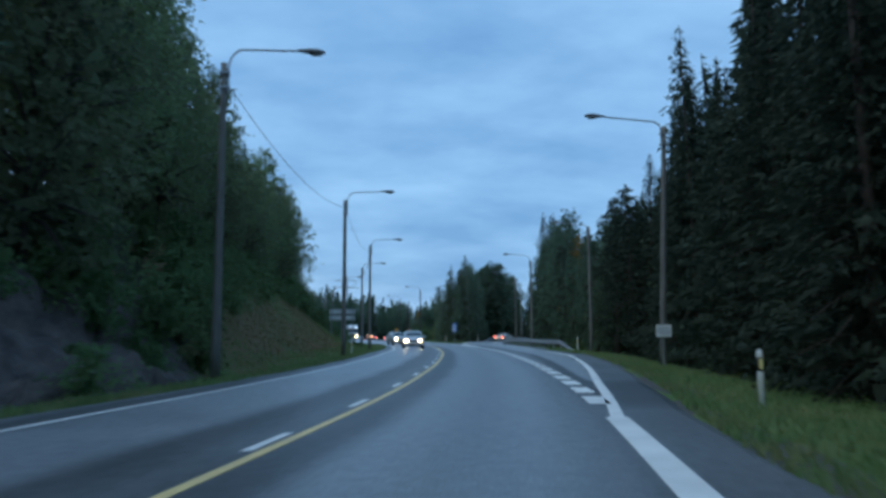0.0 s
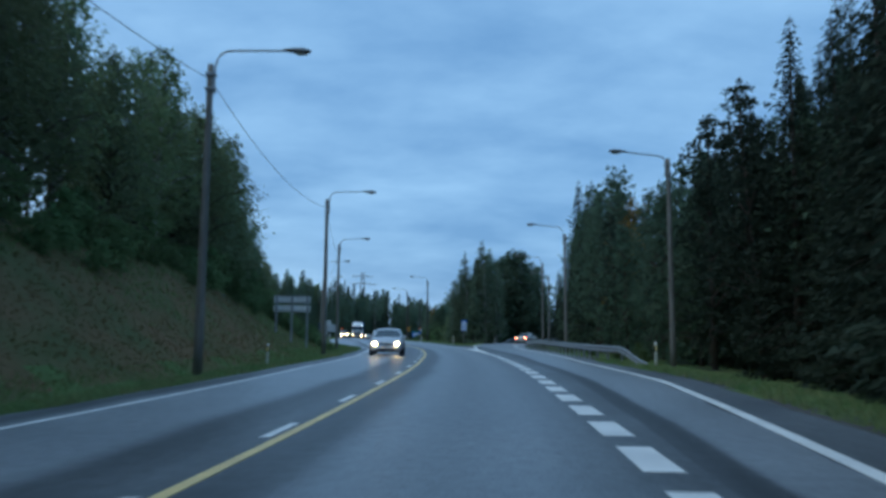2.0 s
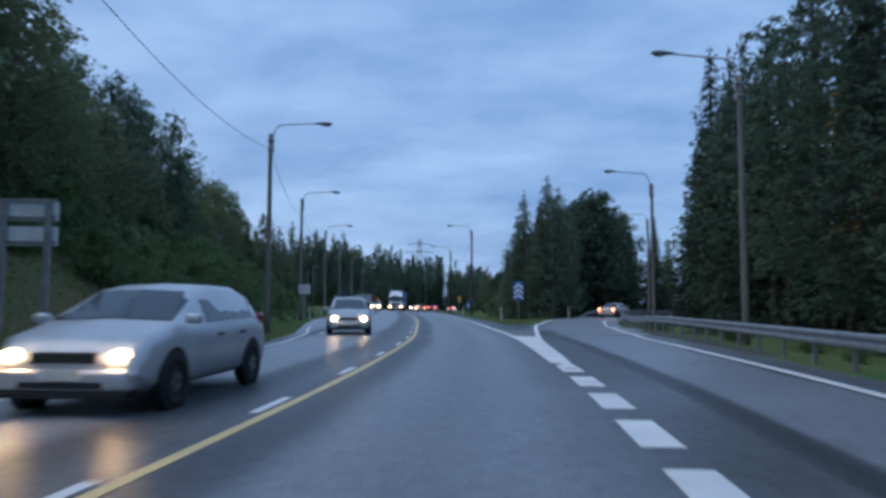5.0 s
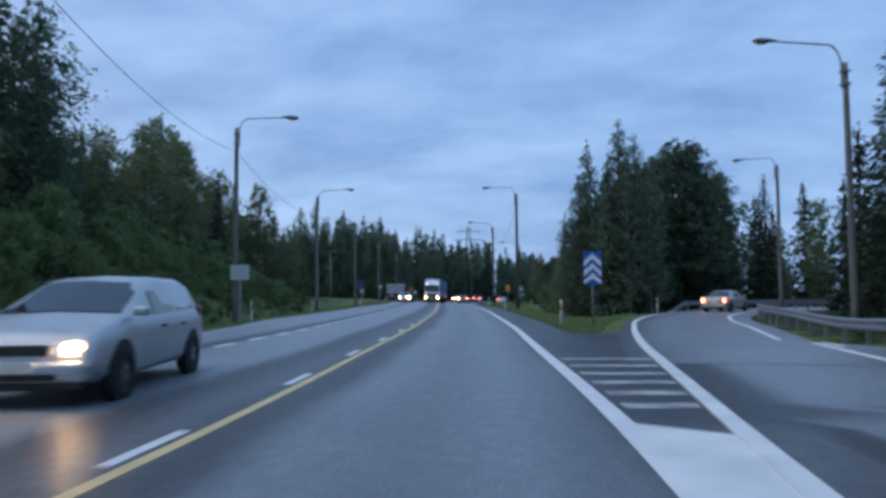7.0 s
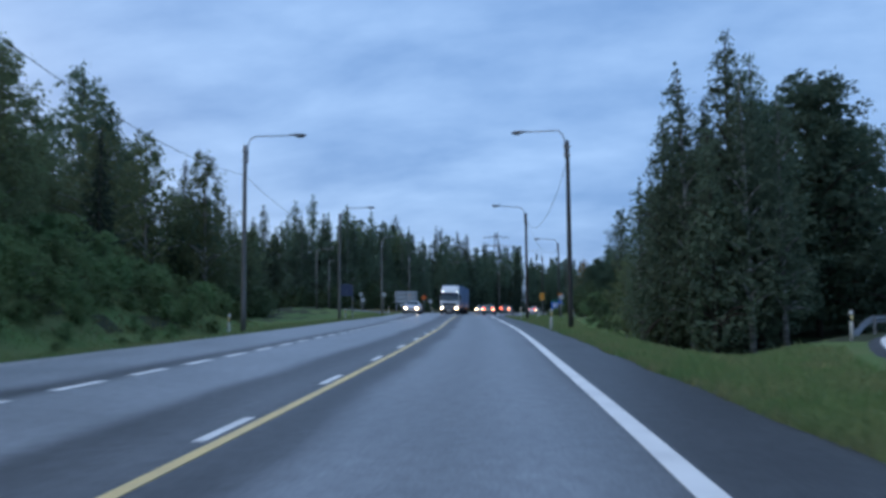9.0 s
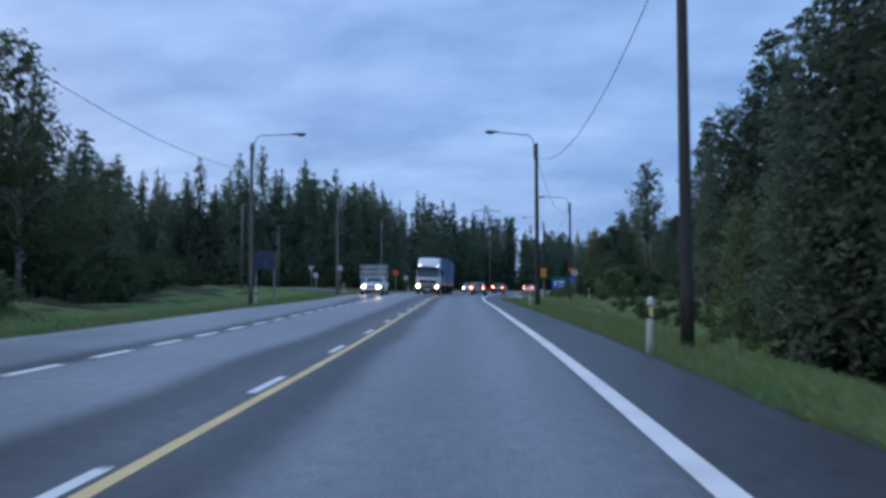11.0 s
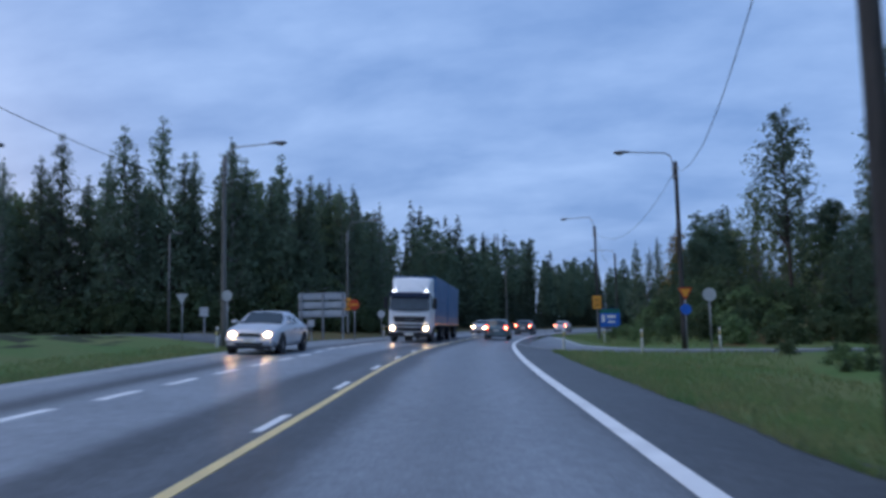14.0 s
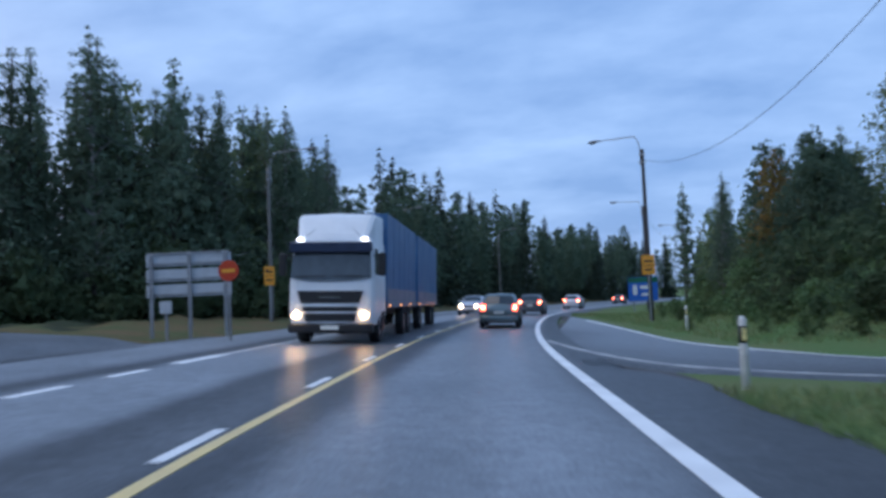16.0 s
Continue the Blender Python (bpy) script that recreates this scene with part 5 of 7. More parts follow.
def verge_grass():
    """Blades of the verge, thicker near the pavement."""
    spots = []
    for y0, y1, side, n, w in ((2, 34, 1, 9000, 4.5), (34, 62, 1, 4000, 3.0), (101.5, 128, 1, 23000, 7), (128, 190, 1, 34000, 8), (4, 90, -1, 26000, 3.4), (86, 190, -1, 26000, 3.6), (196, 240, 1, 12000, 9)):
        y = rng.uniform(y0, y1, n)
        d = w * rng.uniform(0, 1, n) ** 1.4
        u = np.where((y > 101.8) & (y < 106), 5.6, right_pave(y)) - 0.22 + d if side > 0 else left_pave(y) + 0.02 - d
        x, yy = place(y, u)
        spots.append(np.stack([x, yy], -1))
    s = np.concatenate(spots)
    keep = np.array([near_ramp(x, y) > 3.2 and side_near(x, y) > 3.5 for x, y in s])
    s = s[keep]
    h = rng.uniform(0.07, 0.22, len(s))
    z = ground_level(s[:, 0], s[:, 1])
    c = np.stack([s[:, 0], s[:, 1], z + 0.42 * h], -1)
    along = rng.normal(0, 0.35, (len(s), 3)) + np.array([0, 0, 1])
    ob = new("verge_grass", leaf_mesh("verge_grass", c, along, h, 0.03 + 0.03 * rng.uniform(0, 1, len(s)), BLADES))
    tagged(ob, "uneven green and straw coloured verge grass", "grass", kind="stuff")


verge_grass()


# ---- rocks on the bank ----
ROCK = material("rock", (0.15, 0.125, 0.115), 0.9, color2=(0.085, 0.075, 0.075), scale=1.6, bump=0.8, bump_scale=9, random_tint=0.2, spec=0.2)


def rock_first():
    bm = bmesh.new()
    bmesh.ops.create_icosphere(bm, subdivisions=3, radius=1.0)
    for v in bm.verts:
        c = v.co
        k = 1 + 0.22 * math.sin(3.1 * c.x + 1.7 * c.z) * math.cos(2.7 * c.y + 0.6) + 0.10 * math.sin(7.0 * c.x + 5 * c.y) * math.sin(6.1 * c.z + 1)
        v.co = c * k
        v.co.z = max(v.co.z, -0.5)
    me = bpy.data.meshes.new("rock")
    bm.to_mesh(me)
    bm.free()
    me.materials.append(ROCK)
    return tagged(new("rock", me), "rough grey-brown rock half sunk in the dark bank", "rock", "rocks on the bank")


def rock_cutting():
    """A craggy face along the foot of the bank: ledges and cracks over the slope."""
    ys, vs = np.arange(1.0, 27.6, 0.3), np.linspace(0, 1, 26)
    Y, V = np.meshgrid(ys, vs, indexing="ij")
    r = np.random.RandomState(8)
    x, y = place(Y, -6.7 - 3.4 * V)
    crag = 0
    for k, (fy, fv, amp) in enumerate(((0.55, 3.1, 0.34), (1.3, 6.3, 0.26), (2.9, 11.0, 0.15), (5.7, 23.0, 0.08))):
        p = r.uniform(0, 6.28, 4)
        crag = crag + amp * np.abs(np.sin(fy * Y + p[0] + 1.4 * np.sin(fv * 0.4 * V + p[1])) * np.sin(fv * V + p[2] + 0.9 * np.sin(fy * 0.7 * Y + p[3])))
    ledge = 0.16 * (np.floor(V * 6 + 0.5 * np.sin(0.8 * Y)) - V * 6)
    fade = np.minimum(1, np.minimum(V * 9, (1 - V) * 4)) * step(0, 3, Y - 1) * step(0, 5, 27.4 - Y)
    z = ground_level(x, y) - 0.18 + fade * (0.28 + crag + ledge + 0.05 * r.normal(size=Y.shape))
    x = x + 0.55 * fade * crag
    verts = np.stack([x, y, z], -1).reshape(-1, 3)
    ob = mesh_object("rock_cutting", verts, [q[::-1] for q in grid_faces(len(ys), len(vs))], ROCK)
    return tagged(ob, "dark brown craggy rock cutting at the foot of the wooded bank", "rock")


rock_cutting()
_rock = rock_first()
for i in range(10):
    y = 2.5 + 2.5 * i + rng.uniform(-0.8, 0.8)
    x, yy = place(np.float64(y), rng.uniform(-7.0, -6.3))
    k = rng.uniform(0.18, 0.42)
    m = Matrix.Translation((float(x), float(yy), at_ground(float(x), float(yy)) + 0.05 * k)) @ Matrix.Rotation(rng.uniform(0, 6.28), 4, "Z") @ Matrix.Rotation(rng.normal(0, 0.2), 4, "X") @ Matrix.Diagonal((k * 1.3, k, k * 0.75, 1))
    if i:
        copy_thing(_rock, m)
    else:
        _rock.matrix_basis = m


def heath_tufts():
    """Dry stalks and low heather on the brown slope."""
    y = rng.uniform(30, 84, 22000)
    dl = rng.uniform(2.6, 12.5, len(y))
    x, yy = place(y, left_pave(y) - 0.3 - dl)
    far_y = rng.uniform(84, 150, 9000)
    fx, fy = place(far_y, left_pave(far_y) - 0.3 - rng.uniform(3.0, 9.0, len(far_y)))
    bx, by = place(np.linspace(202, 244, 5000), rng.uniform(11, 18, 5000))
    x, yy = np.concatenate([x, fx, bx]), np.concatenate([yy, fy, by])
    keep = paved_gap(x, yy) > 0.6
    x, yy = x[keep], yy[keep]
    patchy = np.sin(x * 0.45 + 2 * np.sin(yy * 0.16)) + np.sin(yy * 0.31 + x * 0.22) + rng.normal(0, 0.55, len(x))
    h = rng.uniform(0.05, 0.17, len(x))
    green = (patchy > np.interp(yy, [55, 70], [1.15, 0.2])) | ((yy < 84) & (x < place(yy, edge_u(yy) + 2.6)[0]))
    for name, pick, mat, words in (("heath_tufts", ~green, HEATHER, "dry brown heather and stalks on the bank"), ("slope_grass", green, BLADES, "patches of green grass among the heather on the bank")):
        hh = h[pick] * (1.0 if mat is HEATHER else 1.25)
        c = np.stack([x[pick], yy[pick], ground_level(x[pick], yy[pick]) + 0.4 * hh], -1)
        along = rng.normal(0, 0.45, (len(hh), 3)) + np.array([0, 0, 1])
        ob = new(name, leaf_mesh(name, c, along, hh, 0.03 + 0.06 * rng.uniform(0, 1, len(hh)), mat))
        tagged(ob, words, "heather" if mat is HEATHER else "grass", kind="stuff")


HEATHER = foliage("heather", (0.235, 0.168, 0.090), (0.170, 0.172, 0.076), 0.05)
heath_tufts()


# ---- signs ----
SIGN_BACK = material("sign_back", (0.52, 0.55, 0.57), 0.55, 0.0, color2=(0.44, 0.47, 0.49), scale=2, bump=0.1)
BOARD_PALE = material("board_pale", (0.74, 0.75, 0.75), 0.55, color2=(0.62, 0.63, 0.63), scale=2, bump=0.1)
SIGN_BLUE = material("sign_blue", (0.02, 0.15, 0.60), 0.4, color2=(0.02, 0.12, 0.50), scale=4)
SIGN_DARK_BLUE = material("sign_dark_blue", (0.045, 0.065, 0.135), 0.5, color2=(0.06, 0.075, 0.13), scale=4)
SIGN_DULL = material("sign_dull", (0.13, 0.15, 0.20), 0.5, color2=(0.10, 0.12, 0.17), scale=4)
SIGN_GREEN = material("sign_green", (0.01, 0.16, 0.09), 0.4, color2=(0.012, 0.13, 0.08), scale=4)
# White is raised to put in the headlight that the chevrons throw back.
SIGN_WHITE = material("sign_white", (0.90, 0.92, 0.92), 0.35, color2=(0.70, 0.72, 0.72), scale=4)
SIGN_RED = material("sign_red", (0.55, 0.06, 0.02), 0.4, color2=(0.48, 0.05, 0.02), scale=4)
# Yellow shifted to orange: warm headlight is put into the sign colour.
SIGN_YELLOW_LIT = material("sign_yellow_lit", (0.82, 0.36, 0.04), 0.4, color2=(0.74, 0.31, 0.03), scale=4)
SIGN_INK = material("sign_ink", (0.02, 0.02, 0.025), 0.5)


def facing(x, y, towards, z=None):
    """A pose on the ground whose -y side faces along the given heading in degrees (0: back down the road)."""
    return pose(x, y, at_ground(x, y) if z is None else z, 0, 0, towards)


def post_part(ob, x, h, r=0.035, mat=None):
    bm = bmesh.new()
    tube(bm, [(x, 0, -0.3), (x, 0, h * 0.5), (x, 0, h)], r, 10)
    part("post", bm, mat or STEEL, ob, smooth=True)


def panel_part(ob, name, x0, z0, x1, z1, mat, y=-0.06, depth=0.03, label="", bevel=0.008):
    bm = bmesh.new()
    box(bm, x0, y - depth, z0, x1, y, z1, bevel)
    return part(name, bm, mat, ob, label)


def board_back(x, y, turn, width, z0, z1, rows, posts, label, gap, sheet_mat):
    """The grey back of a large direction board: sheets with stiffening ribs, on posts."""
    ob = empty("direction_board", facing(x, y, turn), label, "road sign")
    g = at_ground(x, y)
    z0, z1 = z0 - g, z1 - g
    h = (z1 - z0) / rows
    for k in range(rows):
        panel_part(ob, "sheet", -width / 2, z0 + k * h + gap, width / 2, z0 + (k + 1) * h - gap, sheet_mat, y=0.03)
        panel_part(ob, "rib", -width / 2 + 0.05, z0 + k * h + 0.12, width / 2 - 0.05, z0 + k * h + 0.18, STEEL, y=-0.003, depth=0.05)
    panel_part(ob, "rib", -width / 2 + 0.05, z1 - 0.06, width / 2 - 0.05, z1, STEEL, y=-0.003, depth=0.05)
    for px in posts:
        bm = bmesh.new()
        box(bm, px * width - 0.07, -0.14, -0.3, px * width + 0.07, -0.06, z1 - 0.05, 0.01)
        part("post", bm, STEEL, ob)
    return ob


board_back(-9.1, 73.4, 11, 2.4, 2.5, 3.66, 2, (-0.42, 0.0, 0.42), "pale grey metal back of a two-row direction board on posts", 0.065, BOARD_PALE)
board_back(-32.9, 205.4, 12.5, 3.2, 1.5, 3.22, 3, (-0.43, 0.02, 0.44), "grey metal back of a three-row direction board on posts", 0.05, SIGN_BACK)


def chevron_sign(x, y, turn, z_top):
    ob = empty("chevron_sign", facing(x, y, turn), "blue sign with three white upward chevrons on a steel post", "road sign")
    g = at_ground(x, y)
    z1 = z_top - g
    z0 = z1 - 1.17
    panel = panel_part(ob, "panel", -0.32, z0, 0.32, z1, SIGN_BLUE, y=-0.05, depth=0.025)
    for k in range(3):
        bm = bmesh.new()
        top = z1 - 0.04 - 0.345 * k
        pts = [(-0.305, top - 0.29), (0, top - 0.01), (0.305, top - 0.29), (0.305, top - 0.50), (0, top - 0.22), (-0.305, top - 0.50)]
        pts = [(a, max(b, z0 + 0.02)) for a, b in pts]
        front = [bm.verts.new((a, -0.079, b)) for a, b in pts]
        back = [bm.verts.new((a, -0.0752, b)) for a, b in pts]
        bm.faces.new((front[0], front[1], front[4], front[5])[::-1])
        bm.faces.new((front[1], front[2], front[3], front[4])[::-1])
        for a in range(6):
            bm.faces.new((front[a], front[(a + 1) % 6], back[(a + 1) % 6], back[a]))
        part("chevron", bm, SIGN_WHITE, panel, "white chevron")
    post_part(ob, 0, z1 - 0.1, 0.04)
    return ob


chevron_sign(1.635, 106.85, 10, 2.70)


def round_sign(x, y, turn, z_mid, r, mat, label, bar=None, back=False, plate=None, name="round_sign", pole=True, ring=None):
    g = at_ground(x, y)
    ob = empty(name, facing(x, y, turn), label, "road sign")
    z = z_mid - g
    bm = bmesh.new()
    disc(bm, (0, -0.06, z), r, 0.02, 32)
    face = part("face", bm, mat, ob)
    if ring:
        bm = bmesh.new()
        disc(bm, (0, -0.074, z), r * 0.82, 0.008, 32)
        part("inner_face", bm, ring, face)
    if bar:
        panel_part(face, "bar", -r * 0.68, z - r * 0.18, r * 0.68, z + r * 0.18, bar, y=-0.073, depth=0.006, label="pale horizontal bar", bevel=0)
    if plate:
        panel_part(ob, "plate", -plate[0] / 2, z - r - 0.1 - plate[1], plate[0] / 2, z - r - 0.1, plate[2], y=-0.05, depth=0.02)
    if pole:
        post_part(ob, 0, z + r * 0.6, 0.035)
    return ob


def triangle_sign(x, y, turn, z_mid, half, label, back=False, pole=True, disc_below=None):
    """An inverted triangle, yellow with a red rim, or its grey back."""
    g = at_ground(x, y)
    ob = empty("yield_sign", facing(x, y, turn), label, "road sign")
    z = z_mid - g

    def tri(s, y0, y1):
        bm = bmesh.new()
        pts = [(-s, s * 0.58), (s, s * 0.58), (0, -s * 1.15)]
        f = [bm.verts.new((a, y0, z + b)) for a, b in pts]
        k = [bm.verts.new((a, y1, z + b)) for a, b in pts]
        bm.faces.new(f)
        bm.faces.new(k[::-1])
        for a in range(3):
            bm.faces.new((f[a], k[a], k[(a + 1) % 3], f[(a + 1) % 3]))
        bmesh.ops.recalc_face_normals(bm, faces=bm.faces)
        return bm

    face = part("face", tri(half, -0.07, -0.05), SIGN_BACK if back else SIGN_RED, ob)
    if not back:
        part("inner_face", tri(half * 0.72, -0.076, -0.071), SIGN_YELLOW_LIT, face, "yellow field")
    if disc_below:
        bm = bmesh.new()
        disc(bm, (0, -0.06, z - half * 1.15 - 0.44), 0.26, 0.02, 28)
        part("round_plate", bm, disc_below, ob)
    if pole:
        post_part(ob, 0, z + half * 0.3, 0.035)
    return ob


round_sign(-29.2, 201.7, 6, 2.25, 0.33, SIGN_RED, "round red no-entry sign with a pale yellow bar", bar=SIGN_YELLOW_LIT, name="no_entry_sign")
triangle_sign(-10.2, 196.55, 8, 2.3, 0.35, "yellow inverted yield triangle with blue disc below", disc_below=SIGN_BLUE, pole=True)
round_sign(-9.6, 191.5, 10, 2.02, 0.28, SIGN_BACK, "grey back of a round road sign on a post", plate=None)
triangle_sign(-34.8, 192, 8, 2.62, 0.32, "grey back of a yield sign on a thin post", back=True)
round_sign(-31.0, 189.8, 6, 2.55, 0.25, SIGN_BACK, "grey back of a round sign beside the lamp pole", plate=None)
round_sign(-31.6, 214, 6, 1.75, 0.30, SIGN_BACK, "grey back of a small round sign at the junction")


def plate_sign(name, x, y, turn, z0, z1, width, mat, label, bars=(), bar_mat=None, pole=True, arch=False, posts=(0,)):
    g = at_ground(x, y)
    ob = empty(name, facing(x, y, turn), label, "road sign")
    a, b = z0 - g, z1 - g
    if arch:
        bm = bmesh.new()
        pts = [(-width / 2, a), (width / 2, a)]
        for k in range(9):
            t = math.pi * k / 8
            pts.append((width / 2 * (abs(math.cos(t)) ** 0.5) * (1 if math.cos(t) > 0 else -1), b - 0.35 + 0.35 * math.sin(t)))
        f = [bm.verts.new((p, -0.09, q)) for p, q in pts]
        k2 = [bm.verts.new((p, -0.05, q)) for p, q in pts]
        bm.faces.new(f)
        bm.faces.new(k2[::-1])
        for i in range(len(pts)):
            bm.faces.new((f[i], k2[i], k2[(i + 1) % len(pts)], f[(i + 1) % len(pts)]))
        bmesh.ops.recalc_face_normals(bm, faces=bm.faces)
        face = part("panel", bm, mat, ob)
    else:
        face = panel_part(ob, "panel", -width / 2, a, width / 2, b, mat, y=-0.06, depth=0.025)
    for cx, cz, w, h, m in bars:
        panel_part(face, "marking", cx - w / 2, a + cz - h / 2, cx + w / 2, a + cz + h / 2, m, y=-0.0905 if arch else -0.0855, depth=0.004, bevel=0)
    for px in posts:
        if pole:
            bm = bmesh.new()
            box(bm, px - 0.05, -0.045, -0.3, px + 0.05, 0.045, b - 0.1, 0.01)
            part("post", bm, STEEL, ob)
    return ob


plate_sign("pole_notice", 10.12, 32.3, 8, 1.04, 1.54, 0.66, SIGN_WHITE, "small white notice board fixed to a lamp pole",
           bars=((0, 0.37, 0.46, 0.05, SIGN_BACK), (0, 0.26, 0.40, 0.04, SIGN_BACK), (0, 0.15, 0.44, 0.04, SIGN_BACK)), pole=True)
plate_sign("pole_plate", -14.45, 111.6, 12, 1.98, 2.68, 0.86, SIGN_BACK, "grey back of a rectangular sign on a lamp pole")
plate_sign("shelter_sign", -26.4, 165.5, 12, 2.05, 3.16, 1.22, SIGN_DARK_BLUE, "dark blue arched sign on two grey posts", bars=((0.05, 0.42, 0.08, 0.34, SIGN_DULL), (0.12, 0.62, 0.12, 0.08, SIGN_DULL)), arch=True, posts=(-0.55, 0.55))
plate_sign("pole_sign", -36.9, 220.45, 6, 2.2, 3.3, 0.62, SIGN_YELLOW_LIT, "orange-yellow sign with dark markings on a lamp pole",
           bars=((0, 0.78, 0.40, 0.09, SIGN_INK), (0, 0.55, 0.54, 0.03, SIGN_INK), (0, 0.3, 0.36, 0.09, SIGN_INK), (-0.12, 0.9, 0.16, 0.07, SIGN_INK)))
plate_sign("pole_sign", -15.45, 223.45, 4, 1.85, 2.95, 0.7, SIGN_YELLOW_LIT, "orange-yellow sign with dark markings on a lamp pole",
           bars=((0, 0.75, 0.45, 0.10, SIGN_INK), (0, 0.5, 0.6, 0.03, SIGN_INK), (0, 0.27, 0.40, 0.09, SIGN_INK)))
plate_sign("direction_sign", -15.0, 245.0, 2, 0.0, 2.0, 2.4, SIGN_BLUE, "blue direction sign with a green strip and white markings",
           bars=((0, 1.76, 2.36, 0.42, SIGN_GREEN), (0.25, 1.15, 1.0, 0.30, SIGN_WHITE), (-0.65, 0.95, 0.35, 0.8, SIGN_WHITE), (0.25, 0.55, 0.8, 0.22, SIGN_WHITE)), posts=(-0.8, 0.8))
plate_sign("small_plate", -36.0, 196.0, 8, 1.7, 2.2, 0.5, SIGN_BACK, "small pale plate on a short post in the grass")
plate_sign("small_plate", -33.4, 204.7, 12, 0.95, 1.4, 0.45, SIGN_BACK, "small pale plate between the direction board posts")

# ---- roadside posts ----
first = delineator_first()
POSTS = [(7.04, 15.1), (-5.8, 56.2), (10.4, 55.2), (0.45, 108.1), (5.6, 131.0), (-5.4, 138.0), (-19.9, 134.0), (-24.9, 161.4), (-10.3, 162.8), (-29.0, 185.5), (-12.4, 191.7),
         (-15.7, 191.4), (-8.6, 197.4), (-14.6, 212.0), (-30.6, 211.5), (-14.25, 112.4)]
for i, (x, y) in enumerate(POSTS):
    m = pose(x, y, at_ground(x, y), rng.normal(0, 1.2), rng.normal(0, 1.2), float(np.degrees(np.arctan(-line_dx(y)))))
    if i:
        copy_thing(first, m)
    else:
        first.matrix_basis = m


def path_lamp(x, y, h, reach, turn):
    ob = empty("path_lamp", pose(x, y, at_ground(x, y), 0, 0, turn), "slim grey lamp post by the path behind the verge", "street lamp", "path lamps")
    bm = bmesh.new()
    tube(bm, [(0, 0, -0.2), (0, 0, h * 0.5), (0, 0, h)], [0.09, 0.075, 0.06], 10)
    part("pole", bm, POLE_WOOD, ob, smooth=True)
    bm = bmesh.new()
    tube(bm, [(0, 0, h - 0.05), (reach * 0.5, 0, h + 0.1), (reach, 0, h + 0.05)], 0.03, 8)
    part("arm", bm, STEEL, ob)
    bm = bmesh.new()
    box(bm, reach - 0.1, -0.12, h - 0.02, reach + 0.45, 0.12, h + 0.1, 0.04)
    part("lamp_head", bm, LAMP_GREY, ob)


path_lamp(-35.0, 178.6, 6.6, 1.4, 10)
path_lamp(-45.0, 206.0, 7.4, 0.5, 10)


def pylon(x, y, h):
    ob = empty("power_pylon", pose(x, y, at_ground(x, y) - 1, 0, 0, 20), "distant steel lattice power pylon above the treetops", "pylon")
    legs = [(-1, -1), (1, -1), (1, 1), (-1, 1)]
    wid = lambda t: 4.0 * (1 - t) ** 1.4 + 0.7
    for a, b in legs:
        bm = bmesh.new()
        tube(bm, [(a * wid(t), b * wid(t), h * t) for t in (0, 0.25, 0.5, 0.75, 1)], 0.16, 5)
        part("leg", bm, STEEL, ob)
    for k in range(9):
        t0, t1 = k / 9, (k + 1) / 9
        for (a, b), (c, d) in zip(legs, legs[1:] + legs[:1]):
            bm = bmesh.new()
            tube(bm, [(a * wid(t0), b * wid(t0), h * t0), (c * wid(t1), d * wid(t1), h * t1)], 0.1, 4)
            part("brace", bm, STEEL, ob)
    for t, w in ((0.82, 9), (0.93, 7)):
        bm = bmesh.new()
        tube(bm, [(-w, 0, h * t), (0, 0, h * t + 0.8), (w, 0, h * t)], 0.25, 5)
        part("cross_arm", bm, STEEL, ob)


pylon(-71, 500, 44)


# ---- vehicles ----
def paint(name, color, metal=0.5):
    return material(name, color, 0.32, metal, color2=tuple(c * 0.88 for c in color), scale=1.5, spec=0.5)


RUBBER = material("tyre_rubber", (0.018, 0.018, 0.019), 0.8)
RIM = material("wheel_rim", (0.30, 0.31, 0.32), 0.4, 0.7)
TRIM = material("black_trim", (0.02, 0.02, 0.022), 0.6)
CAR_GLASS = material("tinted_glass", (0.02, 0.03, 0.035), 0.05, 0.0, color2=(0.025, 0.035, 0.04), spec=0.8)
# Warm tint in the white stands for headlamp light on the plate.
PLATE = material("plate", (0.86, 0.84, 0.76), 0.45)
CHROME = material("chrome", (0.6, 0.6, 0.6), 0.2, 1.0)
# Weak warm glow of the housing stands in for the halo round the bulb.
HEAD_GLASS = material("head_lamp_glass", (0.9, 0.85, 0.75), 0.2, emit=(1.0, 0.60, 0.28), emit_strength=5.0)
HEAD_LAMP = material("head_lamp", (0.9, 0.88, 0.8), 0.2, emit=(1.0, 0.62, 0.29), emit_strength=95.0)
SIDE_LAMP = material("marker_lamp", (0.9, 0.9, 0.9), 0.2, emit=(0.9, 0.95, 1.0), emit_strength=5.0)
# Glow added for pale highlights along the lorry's roof front.
TAIL_LAMP = material("tail_lamp", (0.5, 0.02, 0.02), 0.25, emit=(1.0, 0.11, 0.06), emit_strength=7.0)
TAIL_CORE = material("tail_lamp_core", (0.8, 0.3, 0.1), 0.25, emit=(1.0, 0.45, 0.2), emit_strength=22.0)
RED_GLASS = material("red_lens", (0.30, 0.015, 0.015), 0.2)


def road_pose(x, y, heading):
    """A pose standing square on the paving, its +x along the heading (radians from +x)."""
    e = 0.8
    level = lambda a, b: float(ground_smooth(np.float64(a), np.float64(b))) + 0.05
    n = Vector((-(level(x + e, y) - level(x - e, y)) / (2 * e), -(level(x, y + e) - level(x, y - e)) / (2 * e), 1)).normalized()
    f = Vector((math.cos(heading), math.sin(heading), 0))
    f = (f - n * f.dot(n)).normalized()
    s = n.cross(f)
    m = Matrix((f, s, n)).transposed().to_4x4()
    m.translation = (x, y, level(x, y))
    return m


